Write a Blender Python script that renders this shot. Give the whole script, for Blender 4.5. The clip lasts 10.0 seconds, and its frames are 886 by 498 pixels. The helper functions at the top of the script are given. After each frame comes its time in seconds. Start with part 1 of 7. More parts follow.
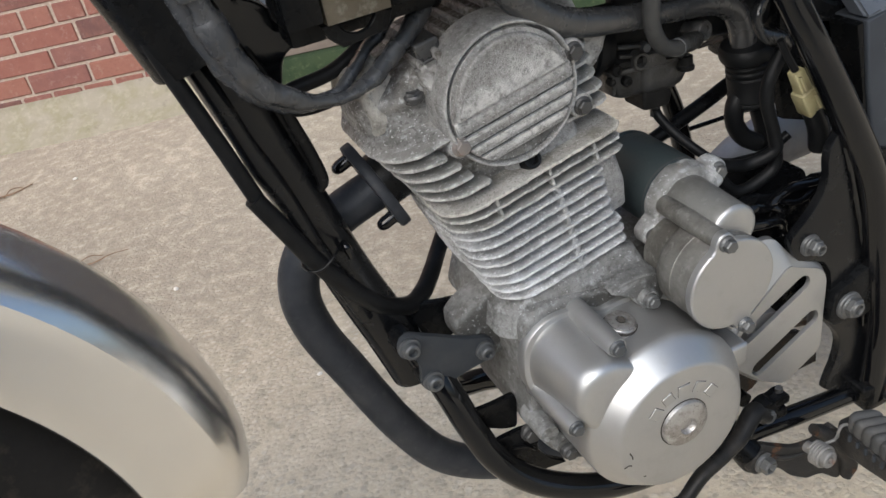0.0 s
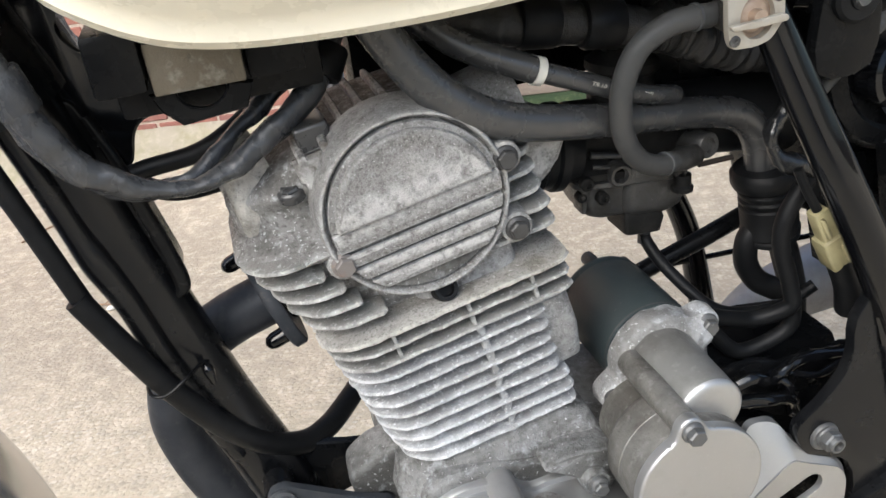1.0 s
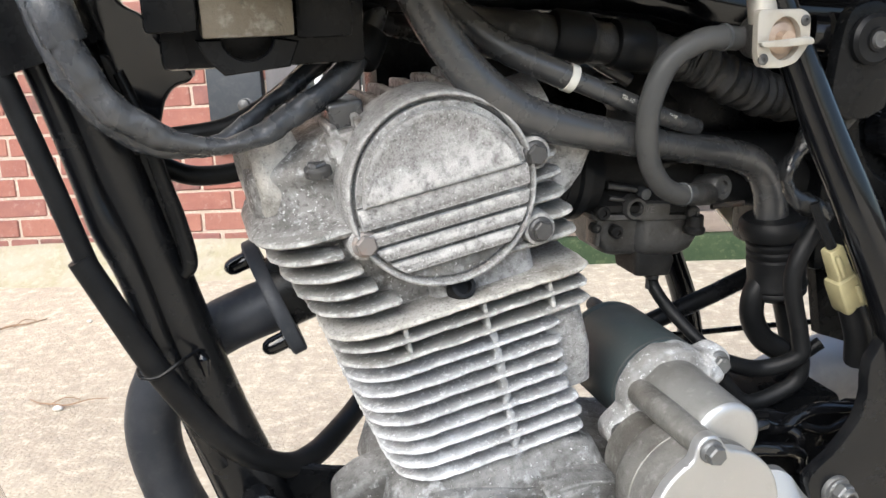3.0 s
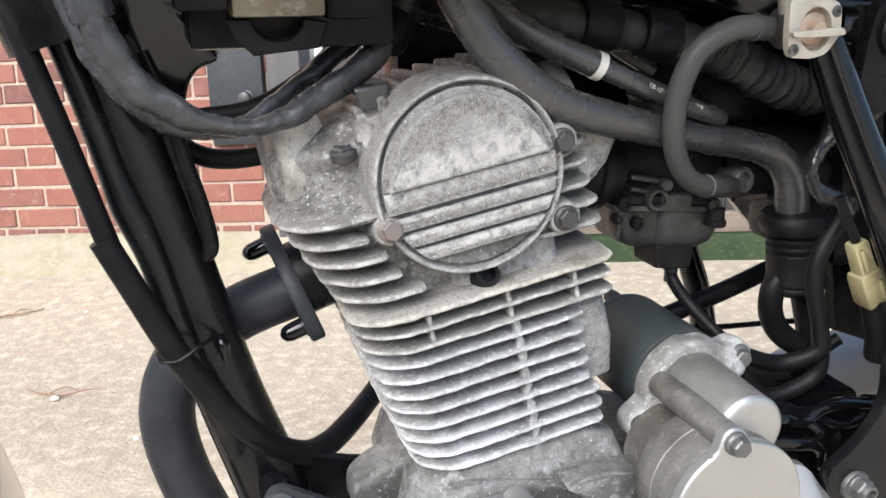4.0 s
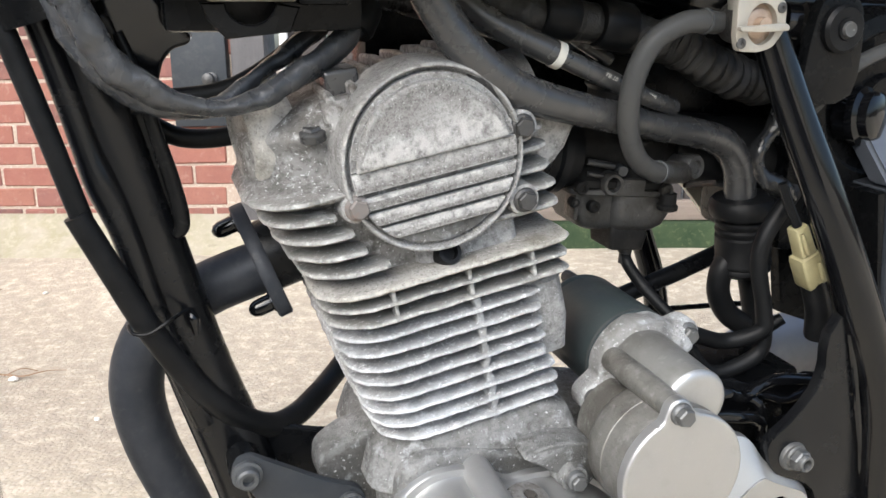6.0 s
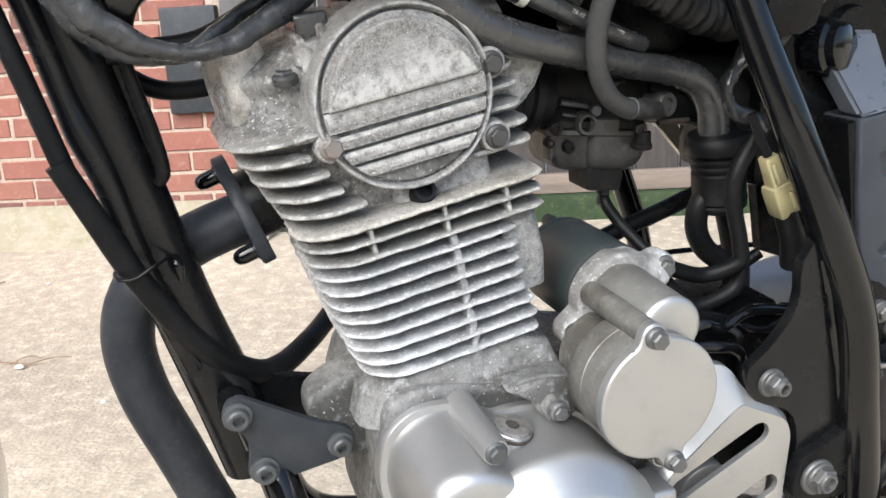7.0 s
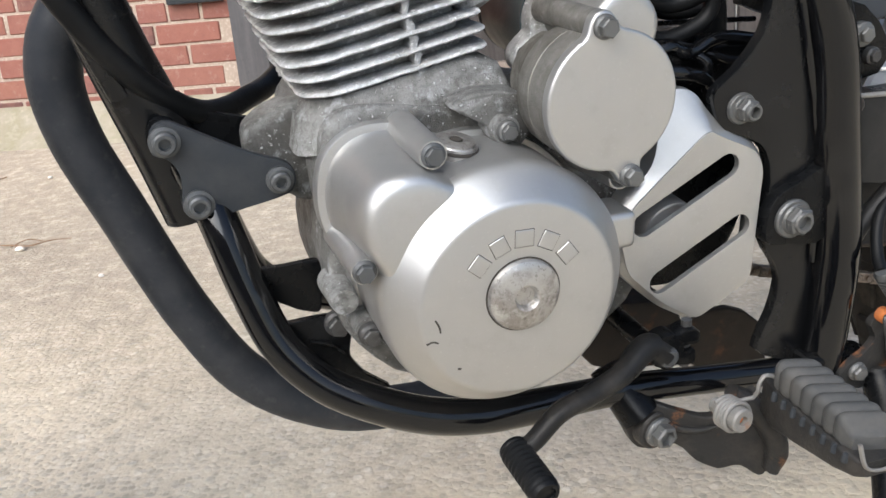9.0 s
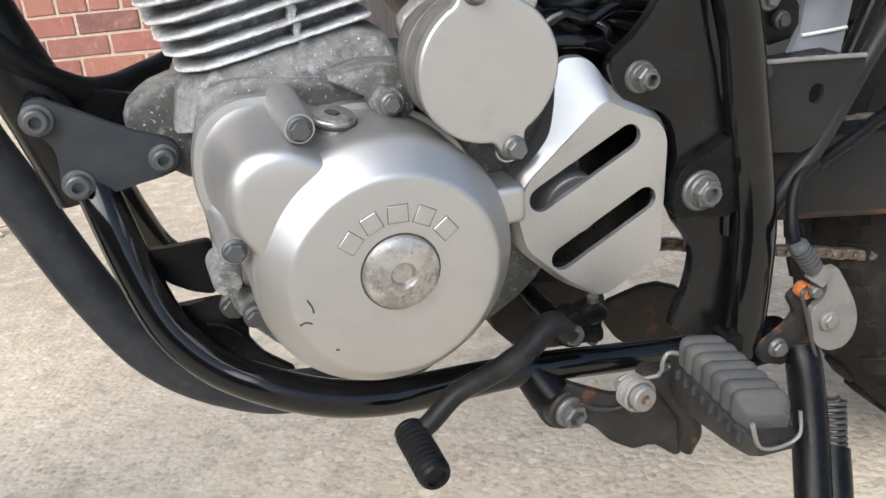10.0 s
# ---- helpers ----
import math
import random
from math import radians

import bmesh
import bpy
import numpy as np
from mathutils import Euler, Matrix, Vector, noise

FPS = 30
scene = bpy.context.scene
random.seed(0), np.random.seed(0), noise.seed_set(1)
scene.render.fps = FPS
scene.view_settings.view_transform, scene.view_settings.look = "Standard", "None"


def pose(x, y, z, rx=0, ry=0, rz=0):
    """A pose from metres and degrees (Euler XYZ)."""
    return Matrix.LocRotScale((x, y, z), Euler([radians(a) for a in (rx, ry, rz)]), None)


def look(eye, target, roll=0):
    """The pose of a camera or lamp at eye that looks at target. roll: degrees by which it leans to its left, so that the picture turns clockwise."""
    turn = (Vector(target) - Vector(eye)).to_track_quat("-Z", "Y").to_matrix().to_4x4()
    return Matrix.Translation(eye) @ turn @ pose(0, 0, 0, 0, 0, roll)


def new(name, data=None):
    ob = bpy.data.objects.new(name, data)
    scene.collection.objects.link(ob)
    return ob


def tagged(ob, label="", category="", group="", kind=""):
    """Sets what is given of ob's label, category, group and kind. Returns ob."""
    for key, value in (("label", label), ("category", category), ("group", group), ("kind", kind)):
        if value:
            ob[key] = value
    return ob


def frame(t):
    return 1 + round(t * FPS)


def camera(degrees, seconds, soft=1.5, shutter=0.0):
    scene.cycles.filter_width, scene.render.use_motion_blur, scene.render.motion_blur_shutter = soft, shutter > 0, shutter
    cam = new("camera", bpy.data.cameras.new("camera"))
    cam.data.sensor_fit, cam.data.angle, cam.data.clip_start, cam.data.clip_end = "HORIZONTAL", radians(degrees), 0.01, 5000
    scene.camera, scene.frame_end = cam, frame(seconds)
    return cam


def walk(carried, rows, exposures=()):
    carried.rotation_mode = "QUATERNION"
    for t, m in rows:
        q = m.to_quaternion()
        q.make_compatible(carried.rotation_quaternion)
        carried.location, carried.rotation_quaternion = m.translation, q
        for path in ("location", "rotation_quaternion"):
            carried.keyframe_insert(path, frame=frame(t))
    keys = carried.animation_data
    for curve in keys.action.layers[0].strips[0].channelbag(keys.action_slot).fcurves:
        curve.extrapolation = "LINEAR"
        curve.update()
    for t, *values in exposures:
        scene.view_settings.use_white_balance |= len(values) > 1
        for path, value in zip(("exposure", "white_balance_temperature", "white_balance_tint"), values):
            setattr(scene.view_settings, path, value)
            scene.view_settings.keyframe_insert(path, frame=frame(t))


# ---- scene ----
cam = camera(53.6, 10.0)
PATH = [
    (0, (-0.0893, -0.5304, 0.8372), (-0.2610, 0.9835, 0.0824), -13.7),
    (0.5, (-0.0179, -0.4556, 0.8551), (-0.2788, 1.0642, 0.1394), -12.4),
    (1, (0.0136, -0.3766, 0.7964), (-0.3094, 1.1755, 0.1827), -9.0),
    (1.5, (-0.0009, -0.3298, 0.7157), (-0.2864, 1.2911, 0.2916), -4.6),
    (2, (-0.0170, -0.3766, 0.7004), (-0.2669, 1.2759, 0.3867), -3.5),
    (2.5, (-0.0170, -0.4021, 0.7106), (-0.2465, 1.2521, 0.3901), -3.4),
    (3.8, (-0.0442, -0.3927, 0.7114), (-0.2652, 1.2614, 0.3859), -2.7),
    (4, (-0.0425, -0.3978, 0.7055), (-0.2576, 1.2563, 0.3774), -2.3),
    (4.5, (-0.0399, -0.4106, 0.6995), (-0.2287, 1.2410, 0.3434), -1.3),
    (5, (-0.0416, -0.4157, 0.7148), (-0.2091, 1.2350, 0.3459), -0.6),
    (5.5, (-0.0451, -0.4123, 0.7182), (-0.1963, 1.2419, 0.3544), -0.3),
    (6.8, (-0.0272, -0.4335, 0.6809), (-0.1751, 1.2231, 0.3298), -3.1),
    (7, (-0.0246, -0.4344, 0.6817), (-0.1768, 1.2147, 0.2958), -3.4),
    (7.5, (-0.0162, -0.4480, 0.6587), (-0.1623, 1.1934, 0.2431), -3.9),
    (8, (-0.0153, -0.4505, 0.6324), (-0.1598, 1.1823, 0.1836), -4.1),
    (8.5, (-0.0043, -0.4471, 0.5933), (-0.1641, 1.1747, 0.1088), -4.5),
    (9, (0.0110, -0.4284, 0.5542), (-0.1836, 1.1764, 0.0289), -5.1),
    (9.5, (0.0289, -0.4148, 0.5465), (-0.1887, 1.1781, -0.0059), -5.5),
    (9.9, (0.0688, -0.4072, 0.5474), (-0.1505, 1.1857, -0.0051), -5.6),
    (10, (0.0782, -0.4080, 0.5406), (-0.1368, 1.1832, -0.0170), -6.1),
]
SKY, SUN = 0.22, 3.4
EXPOSURES = [(0.0, -0.36, 6050, 8), (0.6, 0.0, 6050, 8), (1.0, 0.18, 6050, 8), (1.5, 0.56, 6050, 8), (2.5, 0.62, 6050, 8), (4.0, 0.49, 6050, 8), (5.5, 0.42, 6050, 8), (7.0, 0.5, 6050, 8), (8.0, 0.38, 6050, 8), (9.0, 0.17, 6050, 8), (10.0, 0.27, 6050, 8)]
walk(cam, [(t, look(eye, target, roll)) for t, eye, target, roll in PATH], EXPOSURES)


# ---- world, sun, exposure ----
world = bpy.data.worlds.new("overcast_sky")
scene.world = world
world.use_nodes = True
wn, wl = world.node_tree.nodes, world.node_tree.links
sky = wn.new("ShaderNodeTexSky")
sky.sky_type, sky.sun_disc = "NISHITA", False
sky.sun_elevation, sky.sun_rotation = radians(38), radians(204)
sky.air_density, sky.dust_density, sky.ozone_density = 1.0, 4.0, 1.0
wn["Background"].inputs["Strength"].default_value = SKY
wl.new(sky.outputs["Color"], wn["Background"].inputs["Color"])
sun_data = bpy.data.lights.new("sun", "SUN")
sun_data.energy, sun_data.angle, sun_data.color = SUN, radians(62), (1.0, 0.985, 0.965)
sun = new("sun", sun_data)
sun.matrix_world = look((-0.75, -2.8, 2.7), (0, 0, 0.3))

# ---- mesh helpers ----


def smooth_points(pts, steps=6, closed=False):
    """Catmull-Rom points through pts."""
    p = [Vector(q) for q in pts]
    n = len(p)
    out = []
    for i in range(n if closed else n - 1):
        a = p[(i - 1) % n] if closed or i > 0 else p[0] * 2 - p[1]
        b, c = p[i], p[(i + 1) % n]
        d = p[(i + 2) % n] if closed or i + 2 < n else c * 2 - b
        for k in range(steps):
            t = k / steps
            out.append(0.5 * (2 * b + (c - a) * t + (2 * a - 5 * b + 4 * c - d) * t * t + (3 * b - a - 3 * c + d) * t ** 3))
    if not closed:
        out.append(p[-1])
    return out


def bridge(bm, rings, cap=True, loop=False):
    """Skin a list of rings of points with equal counts."""
    vs = [[bm.verts.new(q) for q in ring] for ring in rings]
    n = len(vs[0])
    pairs = list(zip(vs, vs[1:])) + ([(vs[-1], vs[0])] if loop else [])
    for a, b in pairs:
        for i in range(n):
            j = (i + 1) % n
            bm.faces.new((a[i], a[j], b[j], b[i]))
    if cap and not loop:
        bm.faces.new(vs[0][::-1])
        bm.faces.new(vs[-1])
    return vs


def tube(bm, pts, r, n=14, steps=6, flat=1.0):
    """A round rod swept through pts. r: radius, or one for each of pts."""
    rs = list(r) if hasattr(r, "__len__") else [r] * len(pts)
    line = smooth_points(pts, steps)
    radii = [v.x for v in smooth_points([(q, 0, 0) for q in rs], steps)]
    d0 = (line[1] - line[0]).normalized()
    side = d0.cross(Vector((0.31, 0.2, 0.93))).normalized()
    rings = []
    for i, q in enumerate(line):
        d = (line[min(i + 1, len(line) - 1)] - line[max(i - 1, 0)]).normalized()
        side = (side - d * side.dot(d)).normalized()
        up = d.cross(side)
        rings.append([q + radii[i] * (math.cos(2 * math.pi * k / n) * side + flat * math.sin(2 * math.pi * k / n) * up) for k in range(n)])
    bridge(bm, rings)
    return bm


def lathe(bm, at, axis, profile, n=36):
    """Turn (height, radius) pairs about axis at the point at."""
    a = Vector(axis).normalized()
    s = a.cross(Vector((0.2, 0.1, 1.0)) if abs(a.z) < 0.9 else Vector((1, 0.1, 0))).normalized()
    u = a.cross(s)
    rings = [[Vector(at) + a * h + max(r, 1e-5) * (math.cos(2 * math.pi * k / n) * s + math.sin(2 * math.pi * k / n) * u) for k in range(n)] for h, r in profile]
    bridge(bm, rings)
    return bm


def prism(bm, outline, y0, y1, bev=0.002, seg=2, smooth=0, holes=(), place=None):
    """A plate from an outline in x and z, between y0 (the near face) and y1, its near edges rounded."""
    def ring(o):
        return [Vector(q) for q in o] if not smooth else smooth_points([(x, z, 0) for x, z in o], smooth, True)
    loops = []
    for o in (outline, *holes):
        pts = [(q[0], q[1]) for q in ring(o)]
        vs = [bm.verts.new((x, y0, z)) for x, z in pts]
        loops.append([bm.edges.new((vs[i], vs[(i + 1) % len(vs)])) for i in range(len(vs))])
    edges = [e for l in loops for e in l]
    if holes:
        faces = [g for g in bmesh.ops.triangle_fill(bm, use_beauty=True, use_dissolve=False, edges=edges)["geom"] if isinstance(g, bmesh.types.BMFace)]
    else:
        faces = [bm.faces.new([e.verts[0] for e in loops[0]])]
    for f in faces:
        f.normal_update()
        if f.normal.y > 0:
            f.normal_flip()
    ext = bmesh.ops.extrude_face_region(bm, geom=faces, use_keep_orig=True)
    moved = [g for g in ext["geom"] if isinstance(g, bmesh.types.BMVert)]
    for v in moved:
        v.co.y = y1
    rim = [e for e in edges if e.is_valid]
    if bev:
        bmesh.ops.bevel(bm, geom=rim, offset=bev, offset_type="OFFSET", segments=seg, profile=0.6, affect="EDGES", clamp_overlap=True)
    bmesh.ops.recalc_face_normals(bm, faces=bm.faces)
    if place:
        for v in bm.verts:
            v.co = place(v.co)
    return bm


def box(bm, x0, x1, y0, y1, z0, z1, bev=0.002, seg=2):
    m = Matrix.LocRotScale(((x0 + x1) / 2, (y0 + y1) / 2, (z0 + z1) / 2), None, (x1 - x0, y1 - y0, z1 - z0))
    made = bmesh.ops.create_cube(bm, size=1.0, matrix=m)
    if bev:
        es = list({e for v in made["verts"] for e in v.link_edges})
        bmesh.ops.bevel(bm, geom=es, offset=bev, segments=seg, profile=0.6, affect="EDGES", clamp_overlap=True)
    return bm


def corners(pts, r, n=5):
    """A polygon in two axes with its corners rounded to about r."""
    out = []
    m = len(pts)
    for i in range(m):
        p, a, b = Vector(pts[i]), Vector(pts[i - 1]), Vector(pts[(i + 1) % m])
        da, db = min(r, (a - p).length * 0.45), min(r, (b - p).length * 0.45)
        s, e = p + (a - p).normalized() * da, p + (b - p).normalized() * db
        for k in range(n + 1):
            t = k / n
            q = s * (1 - t) ** 2 + p * 2 * t * (1 - t) + e * t * t
            out.append((q.x, q.y))
    return out


def arc(cx, cz, r, a0, a1, n=16):
    return [(cx + r * math.cos(radians(a0 + (a1 - a0) * i / n)), cz + r * math.sin(radians(a0 + (a1 - a0) * i / n))) for i in range(n + 1)]


def rounded(u0, u1, y0, y1, radii, n=6):
    """A rounded rectangle in two axes; radii for the corners (u0,y0), (u1,y0), (u1,y1), (u0,y1)."""
    out = []
    for (cu, cy, a), r in zip(((u0, y0, 180), (u1, y0, 270), (u1, y1, 0), (u0, y1, 90)), radii):
        su, sy = (1 if cu == u0 else -1), (1 if cy == y0 else -1)
        for k in range(n + 1):
            g = radians(a + 90 * k / n)
            out.append((cu + su * r + r * math.cos(g), cy + sy * r + r * math.sin(g)))
    return out


def finish(name, bm, material, parent=None, label="", angle=38):
    """Link a bmesh as one mesh object with smooth faces and sharp creases."""
    bmesh.ops.recalc_face_normals(bm, faces=bm.faces)
    lim = radians(angle)
    for f in bm.faces:
        f.smooth = True
    for e in bm.edges:
        if len(e.link_faces) == 2 and e.calc_face_angle(0) > lim:
            e.smooth = False
    me = bpy.data.meshes.new(name)
    bm.to_mesh(me)
    bm.free()
    me.materials.append(material)
    ob = new(name, me)
    if parent:
        ob.parent = parent
    if label:
        ob["label"] = label
    return ob


def part(name, bm, material, parent, label="", angle=38):
    ob = finish(name, bm, material, parent, label, angle)
    if parent is bike:
        ob.location = BIKE_SHIFT
    return ob


def roughen(bm, amount, scale, seed=0.0, faces_longer=0.0):
    """Uneven casting: push the points about a little."""
    for v in bm.verts:
        v.co += noise.noise_vector(v.co * scale + Vector((seed, seed, seed))) * amount
    return bm


# ---- materials ----


def node_material(name):
    m = bpy.data.materials.new(name)
    m.use_nodes = True
    return m, m.node_tree.nodes, m.node_tree.links, m.node_tree.nodes["Principled BSDF"]


def noise_node(nodes, links, coord, scale, detail=5, rough=0.6, stretch=None):
    n = nodes.new("ShaderNodeTexNoise")
    n.inputs["Scale"].default_value, n.inputs["Detail"].default_value, n.inputs["Roughness"].default_value = scale, detail, rough
    if stretch:
        mp = nodes.new("ShaderNodeMapping")
        mp.inputs["Scale"].default_value = stretch
        links.new(coord, mp.inputs["Vector"])
        links.new(mp.outputs["Vector"], n.inputs["Vector"])
    else:
        links.new(coord, n.inputs["Vector"])
    return n.outputs["Fac"]


def ramp(nodes, links, fac, lo, hi):
    r = nodes.new("ShaderNodeMapRange")
    r.clamp = True
    r.inputs["From Min"].default_value, r.inputs["From Max"].default_value = lo, hi
    links.new(fac, r.inputs["Value"])
    return r.outputs["Result"]


def mix(nodes, links, fac, a, b):
    m = nodes.new("ShaderNodeMix")
    m.data_type = "RGBA"
    for sock, v in ((m.inputs["Factor"], fac), (m.inputs["A"], a), (m.inputs["B"], b)):
        if isinstance(v, bpy.types.NodeSocket):
            links.new(v, sock)
        elif isinstance(v, tuple):
            sock.default_value = (*v, 1.0)
        else:
            sock.default_value = v
    return m.outputs["Result"]


def times(nodes, links, a, b, op="MULTIPLY"):
    m = nodes.new("ShaderNodeMath")
    m.operation, m.use_clamp = op, op != "SUBTRACT"
    for sock, v in zip(m.inputs, (a, b)):
        if isinstance(v, bpy.types.NodeSocket):
            links.new(v, sock)
        else:
            sock.default_value = v
    return m.outputs["Value"]


def surface(name, base, rough=0.5, metal=0.0, layers=(), bump=0.0, bump_scale=200, rough_var=0.1, coat=0.0, spec=0.5, worn=None, grime=None):
    """A material with stains. layers: (colour, noise scale, low, high, strength, stretch) laid over the base in order. worn: (colour, strength) of rubbed edges. grime: (colour, from, to, strength) of oily dirt lying above a height."""
    m, nodes, links, bsdf = node_material(name)
    coord = nodes.new("ShaderNodeTexCoord").outputs["Object"]
    col = base
    met = None
    for c, scale, lo, hi, strength, stretch in layers:
        f = times(nodes, links, ramp(nodes, links, noise_node(nodes, links, coord, scale, 6, 0.65, stretch), lo, hi), strength)
        col = mix(nodes, links, f, col, c)
    if grime:
        up = nodes.new("ShaderNodeSeparateXYZ")
        links.new(coord, up.inputs["Vector"])
        edge = times(nodes, links, up.outputs["Z"], times(nodes, links, noise_node(nodes, links, coord, 45, 5, 0.7), 0.05), "ADD")
        patchy = ramp(nodes, links, noise_node(nodes, links, coord, 240, 5, 0.7), 0.30, 0.55)
        col = mix(nodes, links, times(nodes, links, times(nodes, links, ramp(nodes, links, edge, grime[1], grime[2]), patchy), grime[3]), col, grime[0])
    if worn:
        edge = ramp(nodes, links, nodes.new("ShaderNodeNewGeometry").outputs["Pointiness"], 0.51, 0.60)
        patchy = ramp(nodes, links, noise_node(nodes, links, coord, 160, 5, 0.7), 0.36, 0.58)
        col = mix(nodes, links, times(nodes, links, times(nodes, links, edge, patchy), worn[1]), col, worn[0])
    if isinstance(col, tuple):
        bsdf.inputs["Base Color"].default_value = (*col, 1)
    else:
        links.new(col, bsdf.inputs["Base Color"])
    rn = noise_node(nodes, links, coord, 60, 4)
    rr = nodes.new("ShaderNodeMapRange")
    rr.inputs["To Min"].default_value, rr.inputs["To Max"].default_value = max(rough - rough_var, 0.02), min(rough + rough_var, 1)
    rr.inputs["From Min"].default_value, rr.inputs["From Max"].default_value = 0.3, 0.7
    links.new(rn, rr.inputs["Value"])
    links.new(rr.outputs["Result"], bsdf.inputs["Roughness"])
    bsdf.inputs["Metallic"].default_value = metal
    bsdf.inputs["Coat Weight"].default_value = coat
    bsdf.inputs["Coat Roughness"].default_value = 0.08
    bsdf.inputs["Specular IOR Level"].default_value = spec if metal > 0.3 or max(base) > 0.06 else spec * 0.27
    if bump:
        b = nodes.new("ShaderNodeBump")
        b.inputs["Strength"].default_value, b.inputs["Distance"].default_value = bump, 0.0015
        links.new(noise_node(nodes, links, coord, bump_scale, 6, 0.7), b.inputs["Height"])
        links.new(b.outputs["Normal"], bsdf.inputs["Normal"])
    return m


N3 = None
cast_alloy = surface("weathered_cast_aluminium", (0.262, 0.259, 0.252), 0.5, 0.35, (
    ((0.195, 0.19, 0.182), 15, 0.46, 0.60, 0.25, N3), ((0.38, 0.388, 0.39), 22, 0.53, 0.65, 0.35, N3),
    ((0.135, 0.131, 0.124), 75, 0.50, 0.64, 0.26, N3), ((0.54, 0.555, 0.56), 150, 0.55, 0.65, 0.5, N3), ((0.085, 0.08, 0.072), 300, 0.52, 0.60, 0.6, N3),
    ((0.07, 0.066, 0.06), 850, 0.52, 0.59, 0.55, N3), ((0.80, 0.815, 0.82), 620, 0.60, 0.66, 0.6, N3)), 1.0, 700, 0.14, worn=((0.66, 0.66, 0.65), 0.65))
head_alloy = surface("grimy_head_aluminium", (0.27, 0.267, 0.26), 0.5, 0.35, (
    ((0.11, 0.105, 0.096), 15, 0.45, 0.58, 0.7, N3), ((0.54, 0.56, 0.575), 19, 0.55, 0.66, 0.6, N3),
    ((0.11, 0.105, 0.097), 60, 0.50, 0.61, 0.6, N3), ((0.60, 0.62, 0.63), 110, 0.56, 0.66, 0.5, N3), ((0.075, 0.07, 0.064), 300, 0.53, 0.61, 0.6, N3),
    ((0.86, 0.88, 0.89), 420, 0.60, 0.65, 0.75, N3)), 1.0, 500, 0.14, worn=((0.66, 0.66, 0.65), 0.6), grime=((0.065, 0.054, 0.041), 0.296, 0.322, 0.9))
starter_alloy = surface("white_corroded_aluminium", (0.34, 0.345, 0.345), 0.5, 0.35, (
    ((0.15, 0.145, 0.135), 24, 0.44, 0.60, 0.7, N3), ((0.70, 0.73, 0.76), 30, 0.52, 0.64, 0.7, N3), ((0.09, 0.085, 0.078), 90, 0.54, 0.68, 0.55, N3),
    ((0.08, 0.075, 0.07), 700, 0.52, 0.66, 0.4, N3), ((0.86, 0.88, 0.9), 380, 0.60, 0.66, 0.7, N3)), 0.9, 500, 0.14, worn=((0.72, 0.73, 0.74), 0.5))
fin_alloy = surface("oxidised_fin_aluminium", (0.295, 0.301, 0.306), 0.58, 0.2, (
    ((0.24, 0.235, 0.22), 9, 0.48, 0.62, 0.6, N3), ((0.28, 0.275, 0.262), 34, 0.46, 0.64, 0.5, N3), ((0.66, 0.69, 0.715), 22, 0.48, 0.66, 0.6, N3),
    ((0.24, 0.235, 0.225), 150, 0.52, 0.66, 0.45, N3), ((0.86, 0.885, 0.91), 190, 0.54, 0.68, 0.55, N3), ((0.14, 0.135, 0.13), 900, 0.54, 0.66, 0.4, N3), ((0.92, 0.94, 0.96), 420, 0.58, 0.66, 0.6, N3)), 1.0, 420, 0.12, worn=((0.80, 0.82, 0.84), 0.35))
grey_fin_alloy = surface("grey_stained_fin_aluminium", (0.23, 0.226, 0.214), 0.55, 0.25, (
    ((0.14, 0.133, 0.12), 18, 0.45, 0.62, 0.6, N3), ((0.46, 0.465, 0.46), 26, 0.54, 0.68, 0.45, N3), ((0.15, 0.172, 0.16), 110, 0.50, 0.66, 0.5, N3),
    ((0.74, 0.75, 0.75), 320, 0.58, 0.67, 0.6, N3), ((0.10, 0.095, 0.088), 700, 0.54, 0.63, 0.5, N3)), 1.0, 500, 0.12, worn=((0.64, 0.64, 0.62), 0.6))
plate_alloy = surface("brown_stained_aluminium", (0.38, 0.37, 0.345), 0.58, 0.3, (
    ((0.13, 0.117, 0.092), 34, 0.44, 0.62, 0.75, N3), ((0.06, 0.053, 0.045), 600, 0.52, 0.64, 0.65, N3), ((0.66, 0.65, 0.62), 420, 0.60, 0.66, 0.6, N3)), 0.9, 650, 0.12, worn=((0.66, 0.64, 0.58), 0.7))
dirty_case = surface("grimy_crankcase_aluminium", (0.145, 0.145, 0.14), 0.58, 0.35, (
    ((0.05, 0.049, 0.045), 18, 0.42, 0.58, 0.85, N3), ((0.42, 0.43, 0.435), 30, 0.55, 0.66, 0.25, N3), ((0.50, 0.525, 0.54), 110, 0.56, 0.67, 0.45, N3), ((0.04, 0.035, 0.028), 420, 0.53, 0.64, 0.65, N3),
    ((0.8, 0.82, 0.84), 420, 0.62, 0.67, 0.6, N3)), 0.9, 420, 0.14, worn=((0.5, 0.51, 0.51), 0.4))
silver_paint = surface("satin_silver_paint", (0.43, 0.432, 0.43), 0.42, 0.85, (
    ((0.39, 0.385, 0.37), 14, 0.42, 0.65, 0.35, N3), ((0.41, 0.405, 0.395), 26, 0.45, 0.68, 0.12, (9, 9, 0.5)), ((0.34, 0.325, 0.30), 60, 0.58, 0.74, 0.25, N3), ((0.6, 0.6, 0.59), 500, 0.6, 0.72, 0.25, N3)), 0.04, 700, 0.05)
